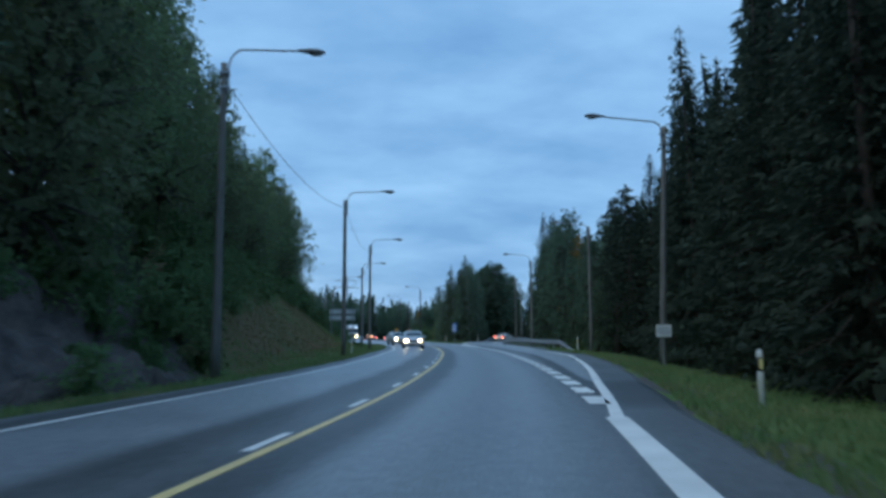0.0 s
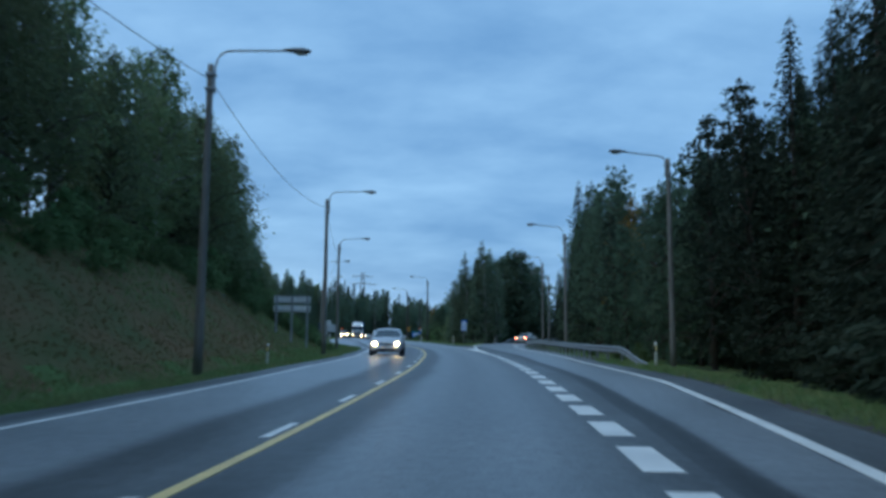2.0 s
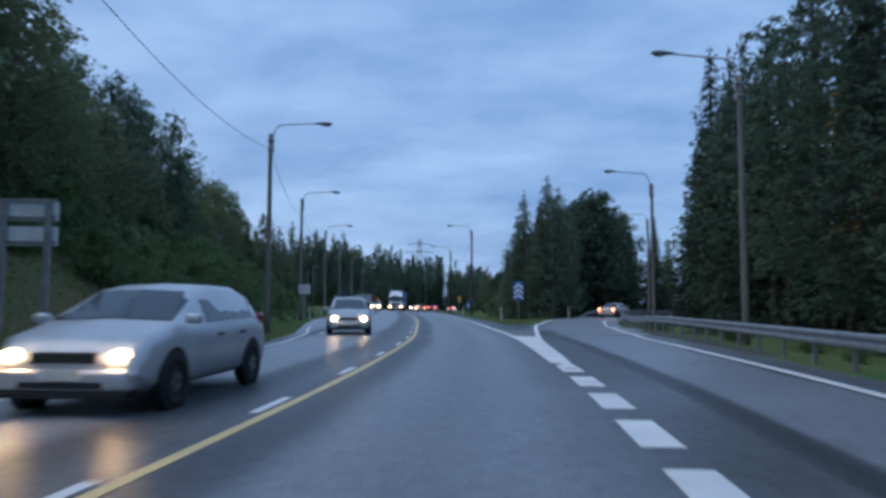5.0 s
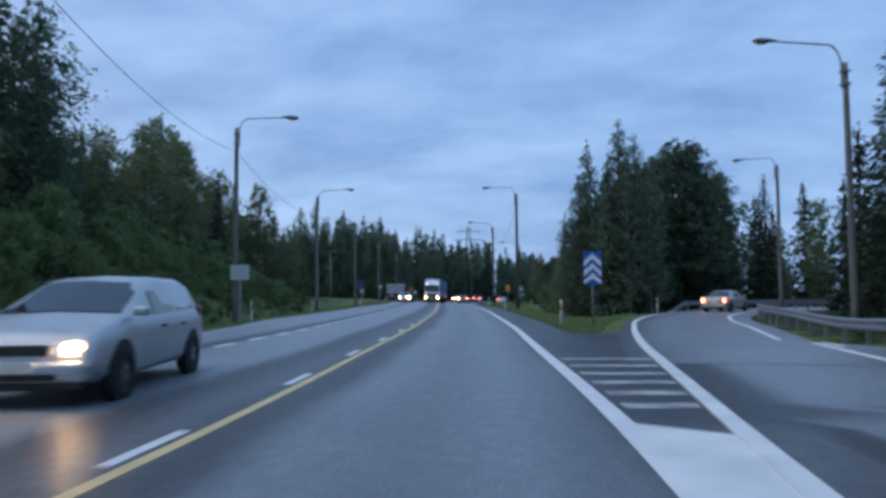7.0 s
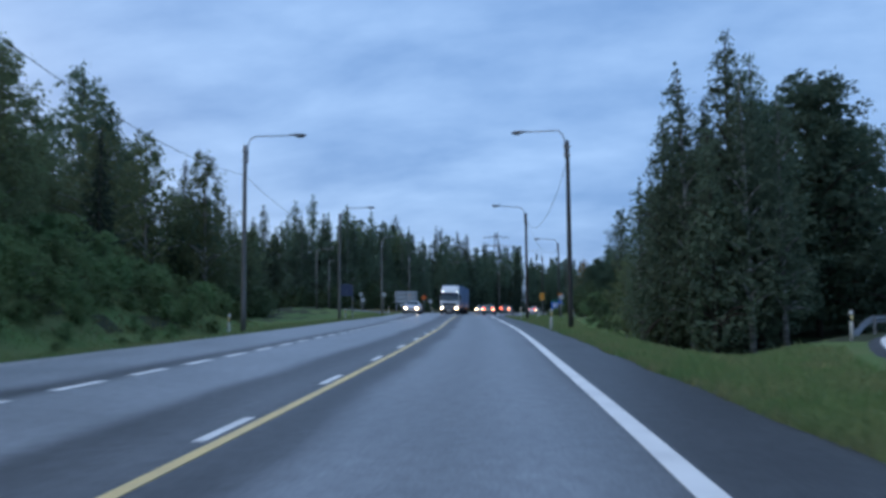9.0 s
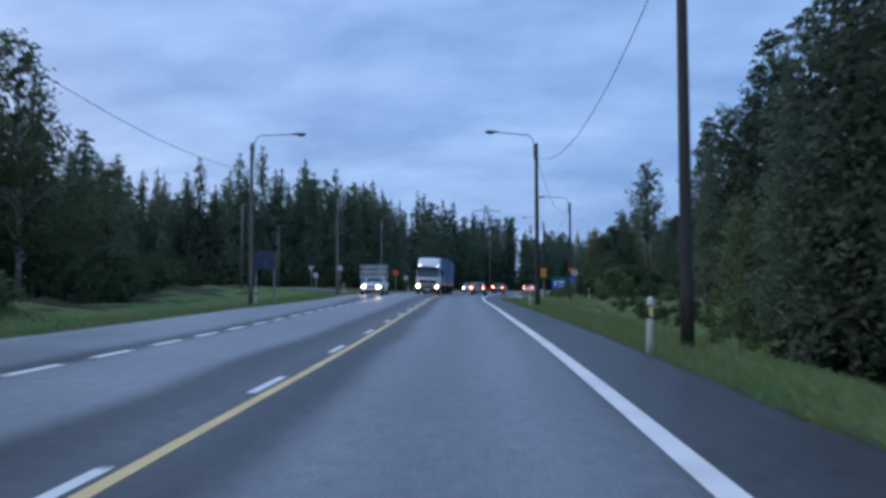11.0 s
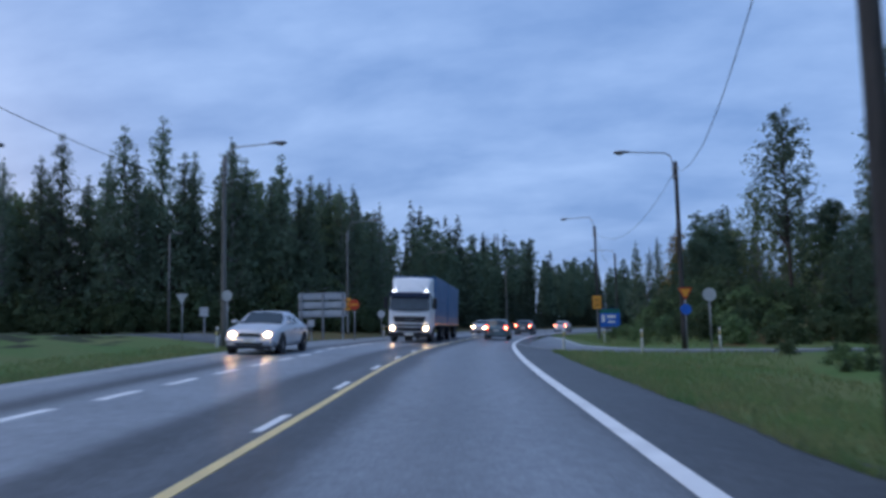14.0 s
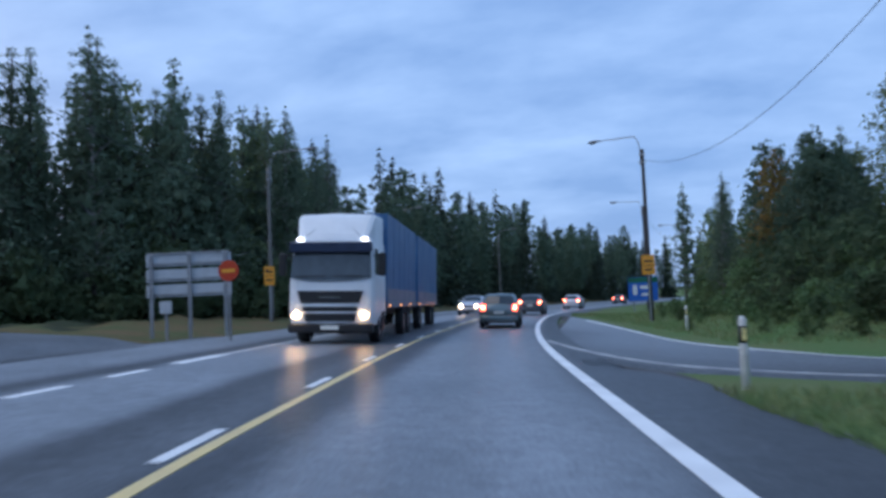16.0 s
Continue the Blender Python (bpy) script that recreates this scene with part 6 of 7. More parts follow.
def lane_pose(y, u, way):
    x, yy = place(np.float64(y), u)
    d = float(line_dx(y))
    return road_pose(float(x), float(yy), math.atan2(way, way * d))


def wheel(ob, x, side, half, r, w=0.20):
    bm = bmesh.new()
    prof = [(r * 0.62, -w / 2), (r * 0.94, -w / 2), (r, -w * 0.36), (r, w * 0.36), (r * 0.94, w / 2), (r * 0.62, w / 2)]
    rings = []
    for k in range(24):
        a = 2 * math.pi * k / 24
        rings.append([bm.verts.new((x + q * math.cos(a), side * half + o, r + q * math.sin(a))) for q, o in prof])
    for k in range(24):
        a, b = rings[k], rings[(k + 1) % 24]
        for j in range(6):
            bm.faces.new((a[j], a[(j + 1) % 6], b[(j + 1) % 6], b[j]))
    bmesh.ops.recalc_face_normals(bm, faces=bm.faces)
    tyre = part("wheel", bm, RUBBER, ob, "black tyre on a grey rim", smooth=True)
    bm = bmesh.new()
    disc(bm, (x, side * (half + w * 0.36), r), r * 0.63, 0.03, 20)
    for k in range(5):
        a = 2 * math.pi * k / 5
        box(bm, x - 0.035 + 0.5 * r * 0.5 * math.cos(a), side * (half + w * 0.42) - 0.012, r - 0.035 + 0.25 * r * math.sin(a), x + 0.035 + 0.25 * r * math.cos(a), side * (half + w * 0.42) + 0.012, r + 0.035 + 0.25 * r * math.sin(a))
    part("rim", bm, RIM, tyre)


def patch(pts, lift=0.006, grid=1):
    """A thin pane through four corners (given round), set out along its normal."""
    bm = bmesh.new()
    p = [Vector(q) for q in pts]
    n = (p[1] - p[0]).cross(p[3] - p[0]).normalized()
    out = [bm.verts.new(q + n * lift) for q in p]
    inn = [bm.verts.new(q - n * 0.01) for q in p]
    k = len(p)
    bm.faces.new(out)
    bm.faces.new(inn[::-1])
    for i in range(k):
        bm.faces.new((out[i], inn[i], inn[(i + 1) % k], out[(i + 1) % k]))
    bmesh.ops.recalc_face_normals(bm, faces=bm.faces)
    return bm


def car(name, m, mat, label, kind="hatch", L=4.4, W=1.76, H=1.5, lights="front", group="cars on the road"):
    """A car by its stations along the length: each (x, half width, bottom, belt, roof, roof half width)."""
    ob = empty(name, m, label, "car", group)
    w = W / 2
    x0, x1 = -L / 2, L / 2
    if kind == "sedan":
        top = [(x0, 0.86, 0.88), (x0 + 0.12, 0.95, 0.98), (x0 + 0.75, 0.97, 1.03), (x0 + 1.55, 0.95, H - 0.05), (x0 + 2.0, 0.94, H), (x0 + 2.7, 0.93, H - 0.03), (x1 - 1.15, 0.93, 0.99), (x1 - 0.35, 0.83, 0.86), (x1 - 0.08, 0.66, 0.72), (x1, 0.52, 0.56)]
    elif kind == "estate":
        top = [(x0, 0.80, 0.84), (x0 + 0.10, 0.95, 1.02), (x0 + 0.42, 0.99, H - 0.06), (x0 + 0.75, 0.97, H), (x0 + 2.0, 0.95, H + 0.01), (x0 + 2.6, 0.94, H - 0.06), (x1 - 1.05, 0.95, 1.02), (x1 - 0.35, 0.84, 0.88), (x1 - 0.08, 0.66, 0.72), (x1, 0.52, 0.56)]
    else:
        top = [(x0, 0.78, 0.82), (x0 + 0.10, 0.94, 1.0), (x0 + 0.55, 0.99, H - 0.08), (x0 + 0.95, 0.97, H), (x0 + 1.9, 0.95, H + 0.01), (x0 + 2.5, 0.94, H - 0.07), (x1 - 1.0, 0.95, 1.02), (x1 - 0.33, 0.84, 0.88), (x1 - 0.08, 0.66, 0.72), (x1, 0.52, 0.56)]
    bm = bmesh.new()
    rings = []
    for i, (x, belt, roof) in enumerate(top):
        f = (x - x0) / L
        taper = 1 - 0.10 * max(0, (f - 0.86) / 0.14) ** 1.5 - 0.07 * max(0, (0.12 - f) / 0.12)
        ww = w * taper
        house = roof - belt > 0.12
        rw = ww * (0.74 if house else 0.88)
        zb = 0.24 if 0.04 < f < 0.96 else 0.32
        half = [(0, zb), (ww * 0.84, zb), (ww * 0.965, zb + 0.10), (ww * 1.0, (zb + belt) * 0.55), (ww * 0.985, belt - 0.10), (ww * 0.935, belt), (rw + (0.02 if house else 0), roof - (0.09 if house else 0.02)), (rw * 0.86, roof - 0.01), (0, roof + 0.015)]
        ring = [bm.verts.new((x, y, z)) for y, z in half] + [bm.verts.new((x, -y, z)) for y, z in half[-2:0:-1]]
        rings.append(ring)
    n = len(rings[0])
    for a, b in zip(rings, rings[1:]):
        for k in range(n):
            bm.faces.new((a[k], b[k], b[(k + 1) % n], a[(k + 1) % n]))
    bm.faces.new(rings[0])
    bm.faces.new(rings[-1][::-1])
    bmesh.ops.recalc_face_normals(bm, faces=bm.faces)
    pick = {i: [Vector(v.co) for v in r] for i, r in enumerate(rings)}
    part("body", bm, mat, ob, smooth=True)
    hs = [i for i, (x, b, r) in enumerate(top) if r - b > 0.12]
    a, b = hs[0], hs[-1]

    def lerp4(p, q, r, s, i0, i1, j0, j1):
        """A sub-quad of the quad p q (lower) s r (upper)."""
        f = lambda u, v: (p.lerp(q, u)).lerp(r.lerp(s, u), v)
        return [f(i0, j0), f(i1, j0), f(i1, j1), f(i0, j1)]

    # windscreen and rear window follow the curve of the cabin
    def bent_pane(low, high, v0, v1, away):
        """A pane over the upper strip between two stations, set a little proud of it."""
        bm = bmesh.new()
        out = Vector(away).normalized()
        idx = (6, 7, 8, 9, 10)
        rows = []
        for lift in (0.016, -0.01):
            for v in (v0, v1):
                row_pts = [low[k].lerp(high[k], v) for k in idx]
                rows.append([bm.verts.new(Vector((q.x, q.y * 0.94, q.z)) + out * lift) for q in row_pts])
        lo, hi, lo2, hi2 = rows
        for k in range(4):
            bm.faces.new((lo[k], lo[k + 1], hi[k + 1], hi[k]))
            bm.faces.new((lo2[k], hi2[k], hi2[k + 1], lo2[k + 1]))
            bm.faces.new((lo[k], lo2[k], lo2[k + 1], lo[k + 1]))
            bm.faces.new((hi[k], hi[k + 1], hi2[k + 1], hi2[k]))
        bm.faces.new((lo[0], hi[0], hi2[0], lo2[0]))
        bm.faces.new((lo[4], lo2[4], hi2[4], hi[4]))
        bmesh.ops.recalc_face_normals(bm, faces=bm.faces)
        return bm

    part("windscreen", bent_pane(pick[b + 1], pick[b], 0.03, 0.93, (1, 0, 1.2)), CAR_GLASS, ob)
    part("rear_window", bent_pane(pick[a - 1], pick[a], 0.10, 0.90, (-1, 0, 0.8)), CAR_GLASS, ob)
    for sgn, i_lo, i_hi in ((1, 5, 6), (-1, -5, -6)):
        f0, f1 = pick[a], pick[b]
        for t0, t1 in ((0.04, 0.50), (0.54, 0.97)):
            q = lerp4(f0[i_lo], f1[i_lo], f0[i_hi], f1[i_hi], t0, t1, 0.10, 0.88)
            part("side_window", patch(q if sgn < 0 else q[::-1], 0.012), CAR_GLASS, ob)
        bm = bmesh.new()
        mx = pick[b + 1][5].x - 0.15
        box(bm, mx - 0.07, sgn * (w + 0.06) - 0.1, 0.98, mx + 0.07, sgn * (w + 0.06) + 0.1, 1.10, 0.035)
        part("mirror", bm, mat, ob, smooth=True)
    for x in (x1 - 0.82, x0 + 0.80):
        for sgn in (1, -1):
            bm = bmesh.new()
            disc(bm, (x, sgn * (w - 0.055), 0.33), 0.385, 0.115, 24)
            part("wheel_arch", bm, TRIM, ob)
            wheel(ob, x, sgn, w - 0.085, 0.315)
    # front end
    bm = bmesh.new()
    box(bm, x1 - 0.20, -w * 0.40, 0.575, x1 + 0.012, w * 0.40, 0.695, 0.02)
    grille = part("grille", bm, TRIM, ob)
    for z in (0.605, 0.635, 0.665):
        bm = bmesh.new()
        box(bm, x1 - 0.02, -w * 0.37, z - 0.004, x1 + 0.018, w * 0.37, z + 0.004)
        part("grille_slat", bm, CHROME, grille)
    bm = bmesh.new()
    box(bm, x1 - 0.30, -w * 0.86, 0.28, x1 + 0.045, w * 0.86, 0.52, 0.06)
    bumper = part("front_bumper", bm, mat, ob, smooth=True)
    bm = bmesh.new()
    box(bm, x1 - 0.05, -w * 0.52, 0.31, x1 + 0.052, w * 0.52, 0.385, 0.012)
    part("air_intake", bm, TRIM, bumper, "dark lower air intake")
    bm = bmesh.new()
    box(bm, x1 - 0.28, -w * 0.80, 0.20, x1 + 0.035, w * 0.80, 0.275, 0.02)
    part("front_lip", bm, TRIM, bumper, "dark lower lip")
    for sgn in (1, -1):
        for x in (-0.05, -0.95):
            bm = bmesh.new()
            box(bm, x - 0.10, sgn * w * 0.985 - 0.03, 0.80, x + 0.10, sgn * w * 0.985 + 0.03, 0.83, 0.01)
            part("door_handle", bm, TRIM, ob)
    for sgn in (1, -1):
        bm = bmesh.new()
        bmesh.ops.create_uvsphere(bm, u_segments=14, v_segments=8, radius=1, matrix=Matrix.Translation((x1 - 0.17, sgn * w * 0.67, 0.655)) @ Matrix.Diagonal((0.17, 0.185, 0.085, 1)))
        head = part("headlight", bm, HEAD_GLASS if lights == "front" else CHROME, ob, "lit headlight" if lights == "front" else "", smooth=True)
        if lights == "front":
            bm = bmesh.new()
            bmesh.ops.create_uvsphere(bm, u_segments=12, v_segments=8, radius=1, matrix=Matrix.Translation((x1 - 0.06, sgn * w * 0.66, 0.655)) @ Matrix.Diagonal((0.085, 0.10, 0.066, 1)))
            part("bulb", bm, HEAD_LAMP, head, smooth=True)
    # rear end
    bm = bmesh.new()
    box(bm, x0 - 0.05, -w * 0.90, 0.30, x0 + 0.22, w * 0.90, 0.56, 0.05)
    part("rear_bumper", bm, mat, ob, smooth=True)
    bm = bmesh.new()
    box(bm, x0 - 0.055, -w * 0.70, 0.24, x0 + 0.2, w * 0.70, 0.34, 0.02)
    part("rear_valance", bm, TRIM, ob)
    high = 1.02 if kind != "sedan" else 0.88
    for sgn in (1, -1):
        bm = bmesh.new()
        box(bm, x0 - 0.015, sgn * w * 0.80 - 0.10, high - 0.25, x0 + 0.26, sgn * w * 0.80 + 0.10, high + 0.05, 0.03)
        lamp = part("taillight", bm, TAIL_LAMP if lights == "rear" else RED_GLASS, ob, "lit red tail light" if lights == "rear" else "red tail light", smooth=True)
        if lights == "rear":
            bm = bmesh.new()
            disc(bm, (x0 - 0.018, sgn * w * 0.80, high - 0.10), 0.06, 0.02, 16, "X")
            part("lamp_core", bm, TAIL_CORE, lamp)
    for x, z, nm in ((x1 + 0.056, 0.455, "front_plate"), (x0 - 0.03, 0.70, "rear_plate")):
        bm = bmesh.new()
        box(bm, x - 0.012, -0.22, z - 0.06, x + 0.012, 0.22, z + 0.06, 0.004)
        part(nm, bm, PLATE, ob)
    return ob


SILVER = paint("silver_paint", (0.62, 0.64, 0.67), 0.35)
BEIGE = paint("pale_gold_paint", (0.46, 0.43, 0.38))
PALE = paint("pale_silver_paint", (0.58, 0.60, 0.62), 0.35)
GREEN_GREY = paint("green_grey_paint", (0.16, 0.22, 0.23))
DARK_GREY = paint("dark_grey_paint", (0.10, 0.11, 0.12))

car("hatchback_car", lane_pose(67.4, -2.1, -1), SILVER, "silver hatchback with lit headlights in the opposite lane", "hatch", 4.36, 1.82, 1.48)
car("estate_car", lane_pose(89.3, -2.78, -1) @ Matrix.Rotation(radians(6), 4, "Z"), PALE, "pale silver estate car with bright lit headlights", "estate", 4.6, 1.76, 1.5)
car("sedan_car", lane_pose(183.4, -4.9, -1), SILVER, "silver sedan with lit headlights in the turning lane", "sedan", 4.5, 1.76, 1.42)
car("estate_car", lane_pose(214.9, 2.2, 1), GREEN_GREY, "grey-green estate car with red tail lights lit", "estate", 4.5, 1.76, 1.52, "rear")
car("hatchback_car", lane_pose(236.5, 2.4, 1), DARK_GREY, "dark grey hatchback with bright red tail lights", "hatch", 4.3, 1.76, 1.48, "rear")
car("hatchback_car", lane_pose(262, 2.9, 1), SILVER, "silver hatchback with red tail lights far ahead", "hatch", 4.3, 1.76, 1.48, "rear")
car("hatchback_car", lane_pose(308, 2.2, 1), DARK_GREY, "dark hatchback with red tail lights far down the road", "hatch", 4.3, 1.76, 1.48, "rear")
car("sedan_car", lane_pose(236.0, -2.0, -1), SILVER, "silver sedan with warm lit headlights far ahead", "sedan", 4.5, 1.76, 1.42)
_i = 42
_c = RAMP[_i] + 2.4 * RAMP_N[_i]
car("sedan_car", road_pose(float(_c[0]), float(_c[1]), math.atan2(RAMP[_i + 1][1] - RAMP[_i][1], RAMP[_i + 1][0] - RAMP[_i][0])), BEIGE, "pale gold sedan with lit tail lights on the ramp", "sedan", 4.5, 1.76, 1.44, "rear")


# ---- lorry ----
CURTAIN = material("blue_tarpaulin", (0.035, 0.135, 0.29), 0.5, color2=(0.075, 0.17, 0.31), scale=0.7, bump=0.4, bump_scale=3)
CAB_WHITE = material("cab_white", (0.84, 0.87, 0.89), 0.3, color2=(0.74, 0.77, 0.79), scale=1.0)
SCREEN = material("lorry_glass", (0.06, 0.075, 0.085), 0.08, color2=(0.035, 0.045, 0.05), scale=1.4, spec=0.8)
VISOR = material("visor_plastic", (0.03, 0.045, 0.09), 0.25, color2=(0.025, 0.035, 0.07))
MUD_BAND = material("dusty_band", (0.30, 0.27, 0.30), 0.7, color2=(0.20, 0.19, 0.24), scale=1.5)
MARKER = material("side_marker", (0.8, 0.35, 0.08), 0.3, emit=(1.0, 0.40, 0.12), emit_strength=3.0)


def lorry(m):
    ob = empty("lorry", m, "white lorry with blue curtain-sided body and trailer, headlights lit", "lorry")
    w = 1.25
    # cab by rings up its height, front raked and rounded
    bm = bmesh.new()
    rings = []
    for z, front, half in ((0.55, -0.02, 1.20), (0.9, 0.0, 1.25), (1.75, -0.02, 1.25), (1.95, -0.05, 1.24), (2.85, -0.20, 1.20), (3.0, -0.26, 1.19)):
        r = 0.22
        pts = [(front - r, half), (front - 0.05, half - 0.08), (front, half - r), (front + 0.035, 0), (front, -half + r), (front - 0.05, -half + 0.08), (front - r, -half), (-2.1, -half), (-2.1, half)]
        rings.append([bm.verts.new((x, y, z)) for x, y in pts])
    for a, b in zip(rings, rings[1:]):
        for k in range(9):
            bm.faces.new((a[k], b[k], b[(k + 1) % 9], a[(k + 1) % 9]))
    bm.faces.new(rings[0])
    bm.faces.new(rings[-1][::-1])
    bmesh.ops.recalc_face_normals(bm, faces=bm.faces)
    cab = part("cab", bm, CAB_WHITE, ob)
    # roof deflector
    bm = bmesh.new()
    rings = []
    for x, z, half in ((-0.26, 3.0, 0.98), (-0.34, 3.16, 1.02), (-0.66, 3.62, 1.12), (-0.84, 3.80, 1.16), (-2.05, 3.86, 1.17)):
        rings.append([bm.verts.new((x, y, zz)) for y, zz in ((half, 3.0), (half, max(3.01, z - 0.08)), (half - 0.12, z), (0, z + 0.04), (-half + 0.12, z), (-half, max(3.01, z - 0.08)), (-half, 3.0))])
    for a, b in zip(rings, rings[1:]):
        for k in range(6):
            bm.faces.new((a[k], b[k], b[k + 1], a[k + 1]))
    bm.faces.new(rings[-1])
    bm.faces.new(rings[0][::-1])
    bmesh.ops.recalc_face_normals(bm, faces=bm.faces)
    hood = part("roof_deflector", bm, CAB_WHITE, ob, smooth=False)
    bm = bmesh.new()
    tube(bm, [(-0.31 - 0.36 * math.sin(math.pi * k / 10), -0.78 + 0.156 * k, 3.13 + 0.46 * math.sin(math.pi * k / 10)) for k in range(11)], 0.02, 6)
    part("deflector_rib", bm, SIGN_BACK, hood, "raised arched rib")
    # windscreen: a curved lower edge, a pale wiper shelf under it
    bm = bmesh.new()
    low, top = [], []
    for k in range(13):
        s = -1 + k / 6
        lift = 0.10 * abs(s) ** 3
        bow = 0.05 * (1 - s * s)
        low.append(bm.verts.new((0.0 + bow, 1.17 * s, 1.80 + lift)))
        top.append(bm.verts.new((-0.145 + bow, 1.13 * s, 2.64)))
    for k in range(12):
        bm.faces.new((low[k], low[k + 1], top[k + 1], top[k]))
    ext = bmesh.ops.extrude_face_region(bm, geom=bm.faces[:])
    bmesh.ops.translate(bm, vec=(-0.2, 0, 0), verts=[v for v in ext["geom"] if isinstance(v, bmesh.types.BMVert)])
    bmesh.ops.recalc_face_normals(bm, faces=bm.faces)
    screen = part("windscreen", bm, SCREEN, ob)
    for sgn in (1, -1):
        bm = bmesh.new()
        box(bm, 0.035, sgn * 0.55 - 0.46, 1.93, 0.055, sgn * 0.55 + 0.40, 1.955)
        part("wiper", bm, TRIM, screen)
    bm = bmesh.new()
    box(bm, -0.24, -1.19, 2.62, 0.10, 1.19, 2.93, 0.05)
    part("sun_visor", bm, VISOR, ob, "dark blue-grey sun visor")
    for sgn in (1, -1):
        bm = bmesh.new()
        bmesh.ops.create_uvsphere(bm, u_segments=12, v_segments=6, radius=1, matrix=Matrix.Translation((-0.22, sgn * 0.95, 3.02)) @ Matrix.Diagonal((0.06, 0.11, 0.042, 1)))
        # The roof lamps' glow stands in for pale highlights.
        part("roof_lamp", bm, SIDE_LAMP, ob, "white roof lamp with added glow", smooth=True)
        part("side_window", patch([(-0.35, sgn * 1.232, 2.0), (-0.95, sgn * 1.235, 2.0), (-0.95, sgn * 1.205, 2.75), (-0.42, sgn * 1.205, 2.75)][::sgn], 0.012), SCREEN, ob)
        bm = bmesh.new()
        box(bm, -0.30, sgn * 1.46 - 0.11, 1.95, -0.14, sgn * 1.46 + 0.11, 2.62, 0.05)
        box(bm, -0.26, min(sgn * 1.18, sgn * 1.4), 2.52, -0.2, max(sgn * 1.18, sgn * 1.4), 2.56)
        part("mirror", bm, TRIM, ob)
        bm = bmesh.new()
        bmesh.ops.create_uvsphere(bm, u_segments=14, v_segments=8, radius=1, matrix=Matrix.Translation((-0.02, sgn * 0.97, 0.83)) @ Matrix.Diagonal((0.08, 0.16, 0.125, 1)))
        head = part("headlight", bm, HEAD_GLASS, ob, "lit warm headlight", smooth=True)
        bm = bmesh.new()
        bmesh.ops.create_uvsphere(bm, u_segments=12, v_segments=8, radius=1, matrix=Matrix.Translation((0.02, sgn * 0.98, 0.83)) @ Matrix.Diagonal((0.065, 0.10, 0.085, 1)))
        part("bulb", bm, HEAD_LAMP, head, smooth=True)
        bm = bmesh.new()
        box(bm, -1.95, min(sgn * 1.0, sgn * 1.25), 0.35, -1.35, max(sgn * 1.0, sgn * 1.25), 0.95, 0.03)
        part("step", bm, TRIM, ob)
    for z0, z1, half, pinch in ((1.17, 1.52, 0.96, 0.12), (0.94, 1.06, 0.80, 0.02), (0.66, 0.87, 0.74, 0.02)):
        bm = bmesh.new()
        corner = [(-half, z1), (half, z1), (half - pinch, z0), (-half + pinch, z0)]
        front = [bm.verts.new((0.05, y, z)) for y, z in corner]
        back = [bm.verts.new((-0.05, y, z)) for y, z in corner]
        bm.faces.new(front)
        bm.faces.new(back[::-1])
        for k in range(4):
            bm.faces.new((front[k], back[k], back[(k + 1) % 4], front[(k + 1) % 4]))
        bmesh.ops.recalc_face_normals(bm, faces=bm.faces)
        slot = part("grille", bm, TRIM, cab, "dark grille slot")
    for z0, z1 in ((1.08, 1.115), (0.89, 0.92)):
        bm = bmesh.new()
        box(bm, -0.02, -0.84, z0, 0.07, 0.84, z1, 0.008)
        part("grille_bar", bm, CAB_WHITE, cab)
    bm = bmesh.new()
    box(bm, 0.0, -0.32, 1.33, 0.062, 0.32, 1.36, 0.004)
    part("grille_strip", bm, CHROME, cab)
    bm = bmesh.new()
    box(bm, -0.35, -1.22, 0.32, 0.06, 1.22, 0.60, 0.06)
    part("bumper", bm, TRIM, ob, "dark lower bumper")
    bm = bmesh.new()
    box(bm, 0.06, -0.26, 0.42, 0.075, 0.26, 0.54, 0.004)
    part("front_plate", bm, PLATE, ob)

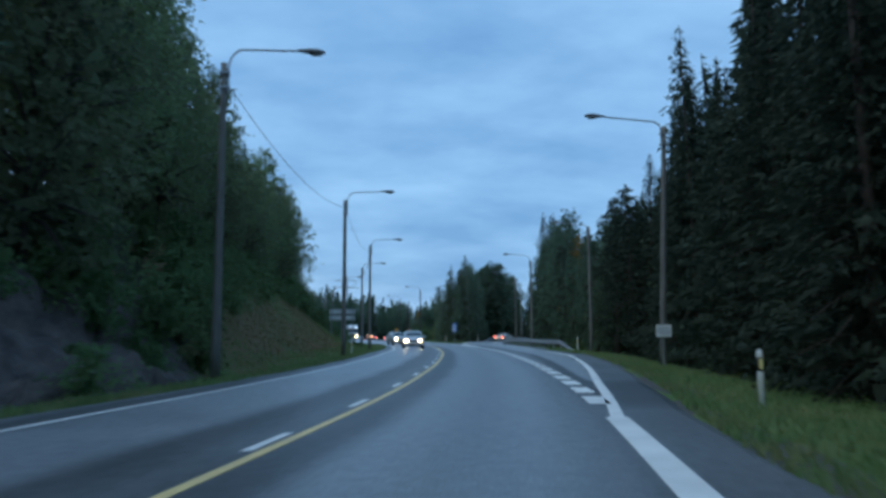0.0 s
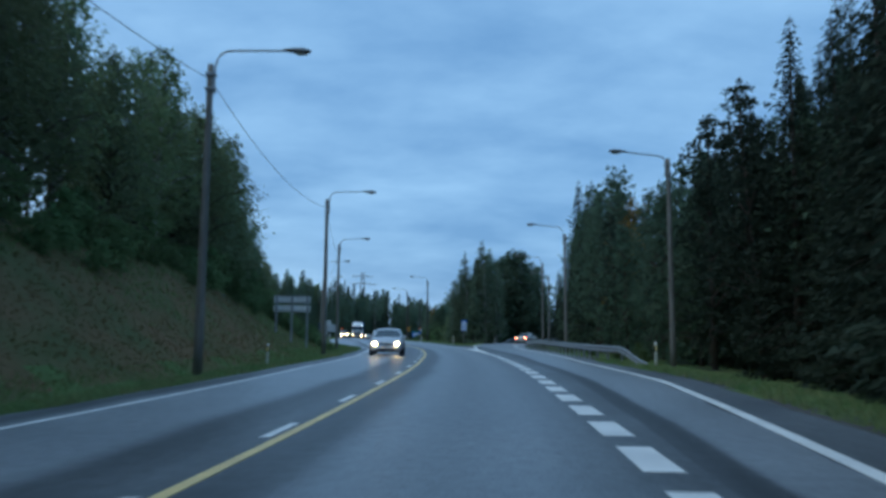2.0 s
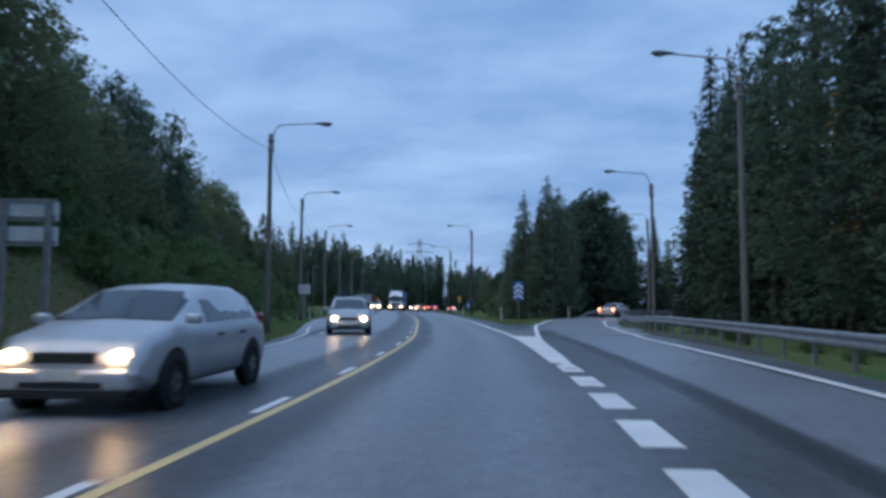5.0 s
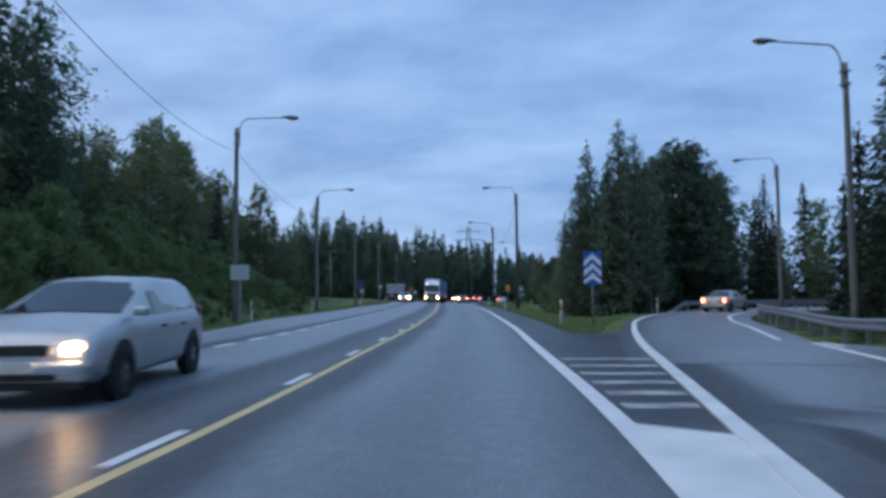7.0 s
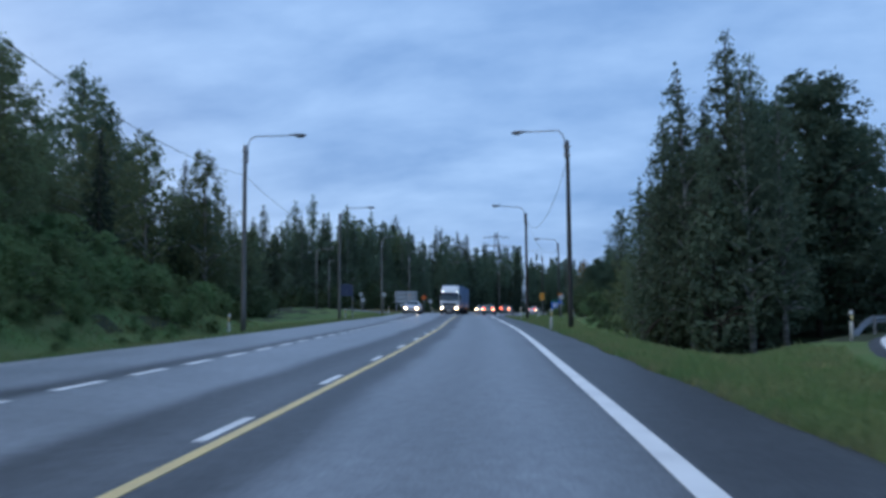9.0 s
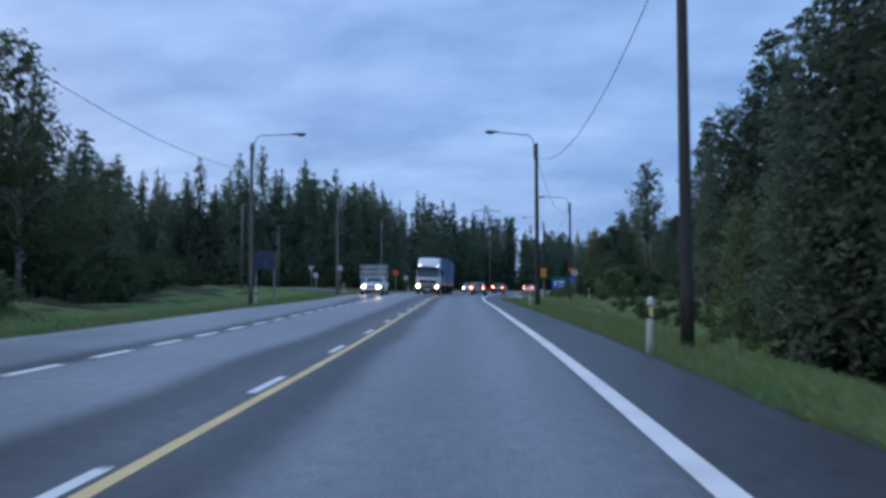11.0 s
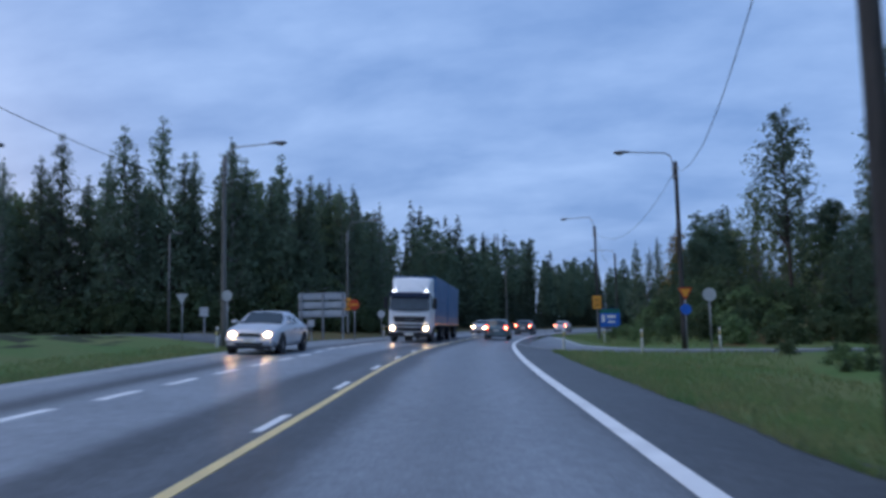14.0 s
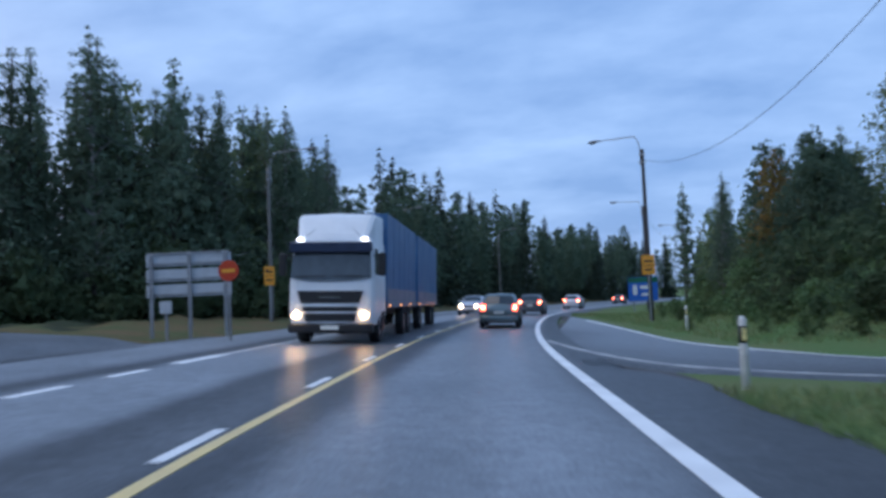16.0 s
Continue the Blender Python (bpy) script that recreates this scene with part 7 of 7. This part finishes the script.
    def cargo(x0, x1):
        bm = bmesh.new()
        box(bm, x1, -1.27, 1.12, x0, 1.27, 3.97, 0.04)
        body = part("cargo_body", bm, CURTAIN, ob, "blue curtain-sided cargo body")
        bm = bmesh.new()
        box(bm, x1 - 0.01, -1.285, 1.02, x0 + 0.01, 1.285, 1.2, 0.01)
        part("side_rail", bm, MUD_BAND, body)
        for sgn in (1, -1):
            bm = bmesh.new()
            box(bm, x1 + 0.02, sgn * 1.278 - 0.006, 1.22, x0 - 0.02, sgn * 1.278 + 0.006, 1.62)
            part("lower_board", bm, MUD_BAND, body, "dusty pale board along the lower side")
            for f in (0.06, 0.4, 0.75):
                bm = bmesh.new()
                k = x0 + (x1 - x0) * f
                box(bm, k - 0.06, sgn * 1.29 - 0.012, 1.06, k + 0.06, sgn * 1.29 + 0.012, 1.12)
                part("side_marker", bm, MARKER, body, "lit orange marker lamp")
        bm = bmesh.new()
        box(bm, x1 - 0.012, -1.28, 3.90, x0 + 0.012, 1.28, 4.0, 0.01)
        part("roof_rail", bm, CURTAIN, body)
        bm = bmesh.new()
        box(bm, x1, -0.5, 0.75, x0, 0.5, 1.02)
        part("chassis", bm, TRIM, ob)
        k = x0 - 1.3
        while k > x1 + 0.6:
            for sgn in (1, -1):
                bm = bmesh.new()
                box(bm, k - 0.04, sgn * 1.275 - 0.008, 1.2, k + 0.04, sgn * 1.275 + 0.008, 3.90)
                part("strap", bm, CURTAIN, body)
            k -= 1.3

    cargo(-2.35, -9.6)
    cargo(-10.6, -19.0)
    bm = bmesh.new()
    box(bm, -10.6, -0.15, 0.7, -9.6, 0.15, 0.85)
    part("drawbar", bm, TRIM, ob)
    for x in (-1.35, -6.6, -7.9, -11.8, -16.4, -17.7):
        for sgn in (1, -1):
            wheel(ob, x, sgn, 1.08, 0.50, 0.30)
            if x < -5:
                bm = bmesh.new()
                box(bm, x - 0.58, min(sgn * 0.92, sgn * 1.24), 1.02, x + 0.58, max(sgn * 0.92, sgn * 1.24), 1.06)
                part("mudguard", bm, TRIM, ob)
    return ob


lorry(lane_pose(200.6, -2.2, -1))
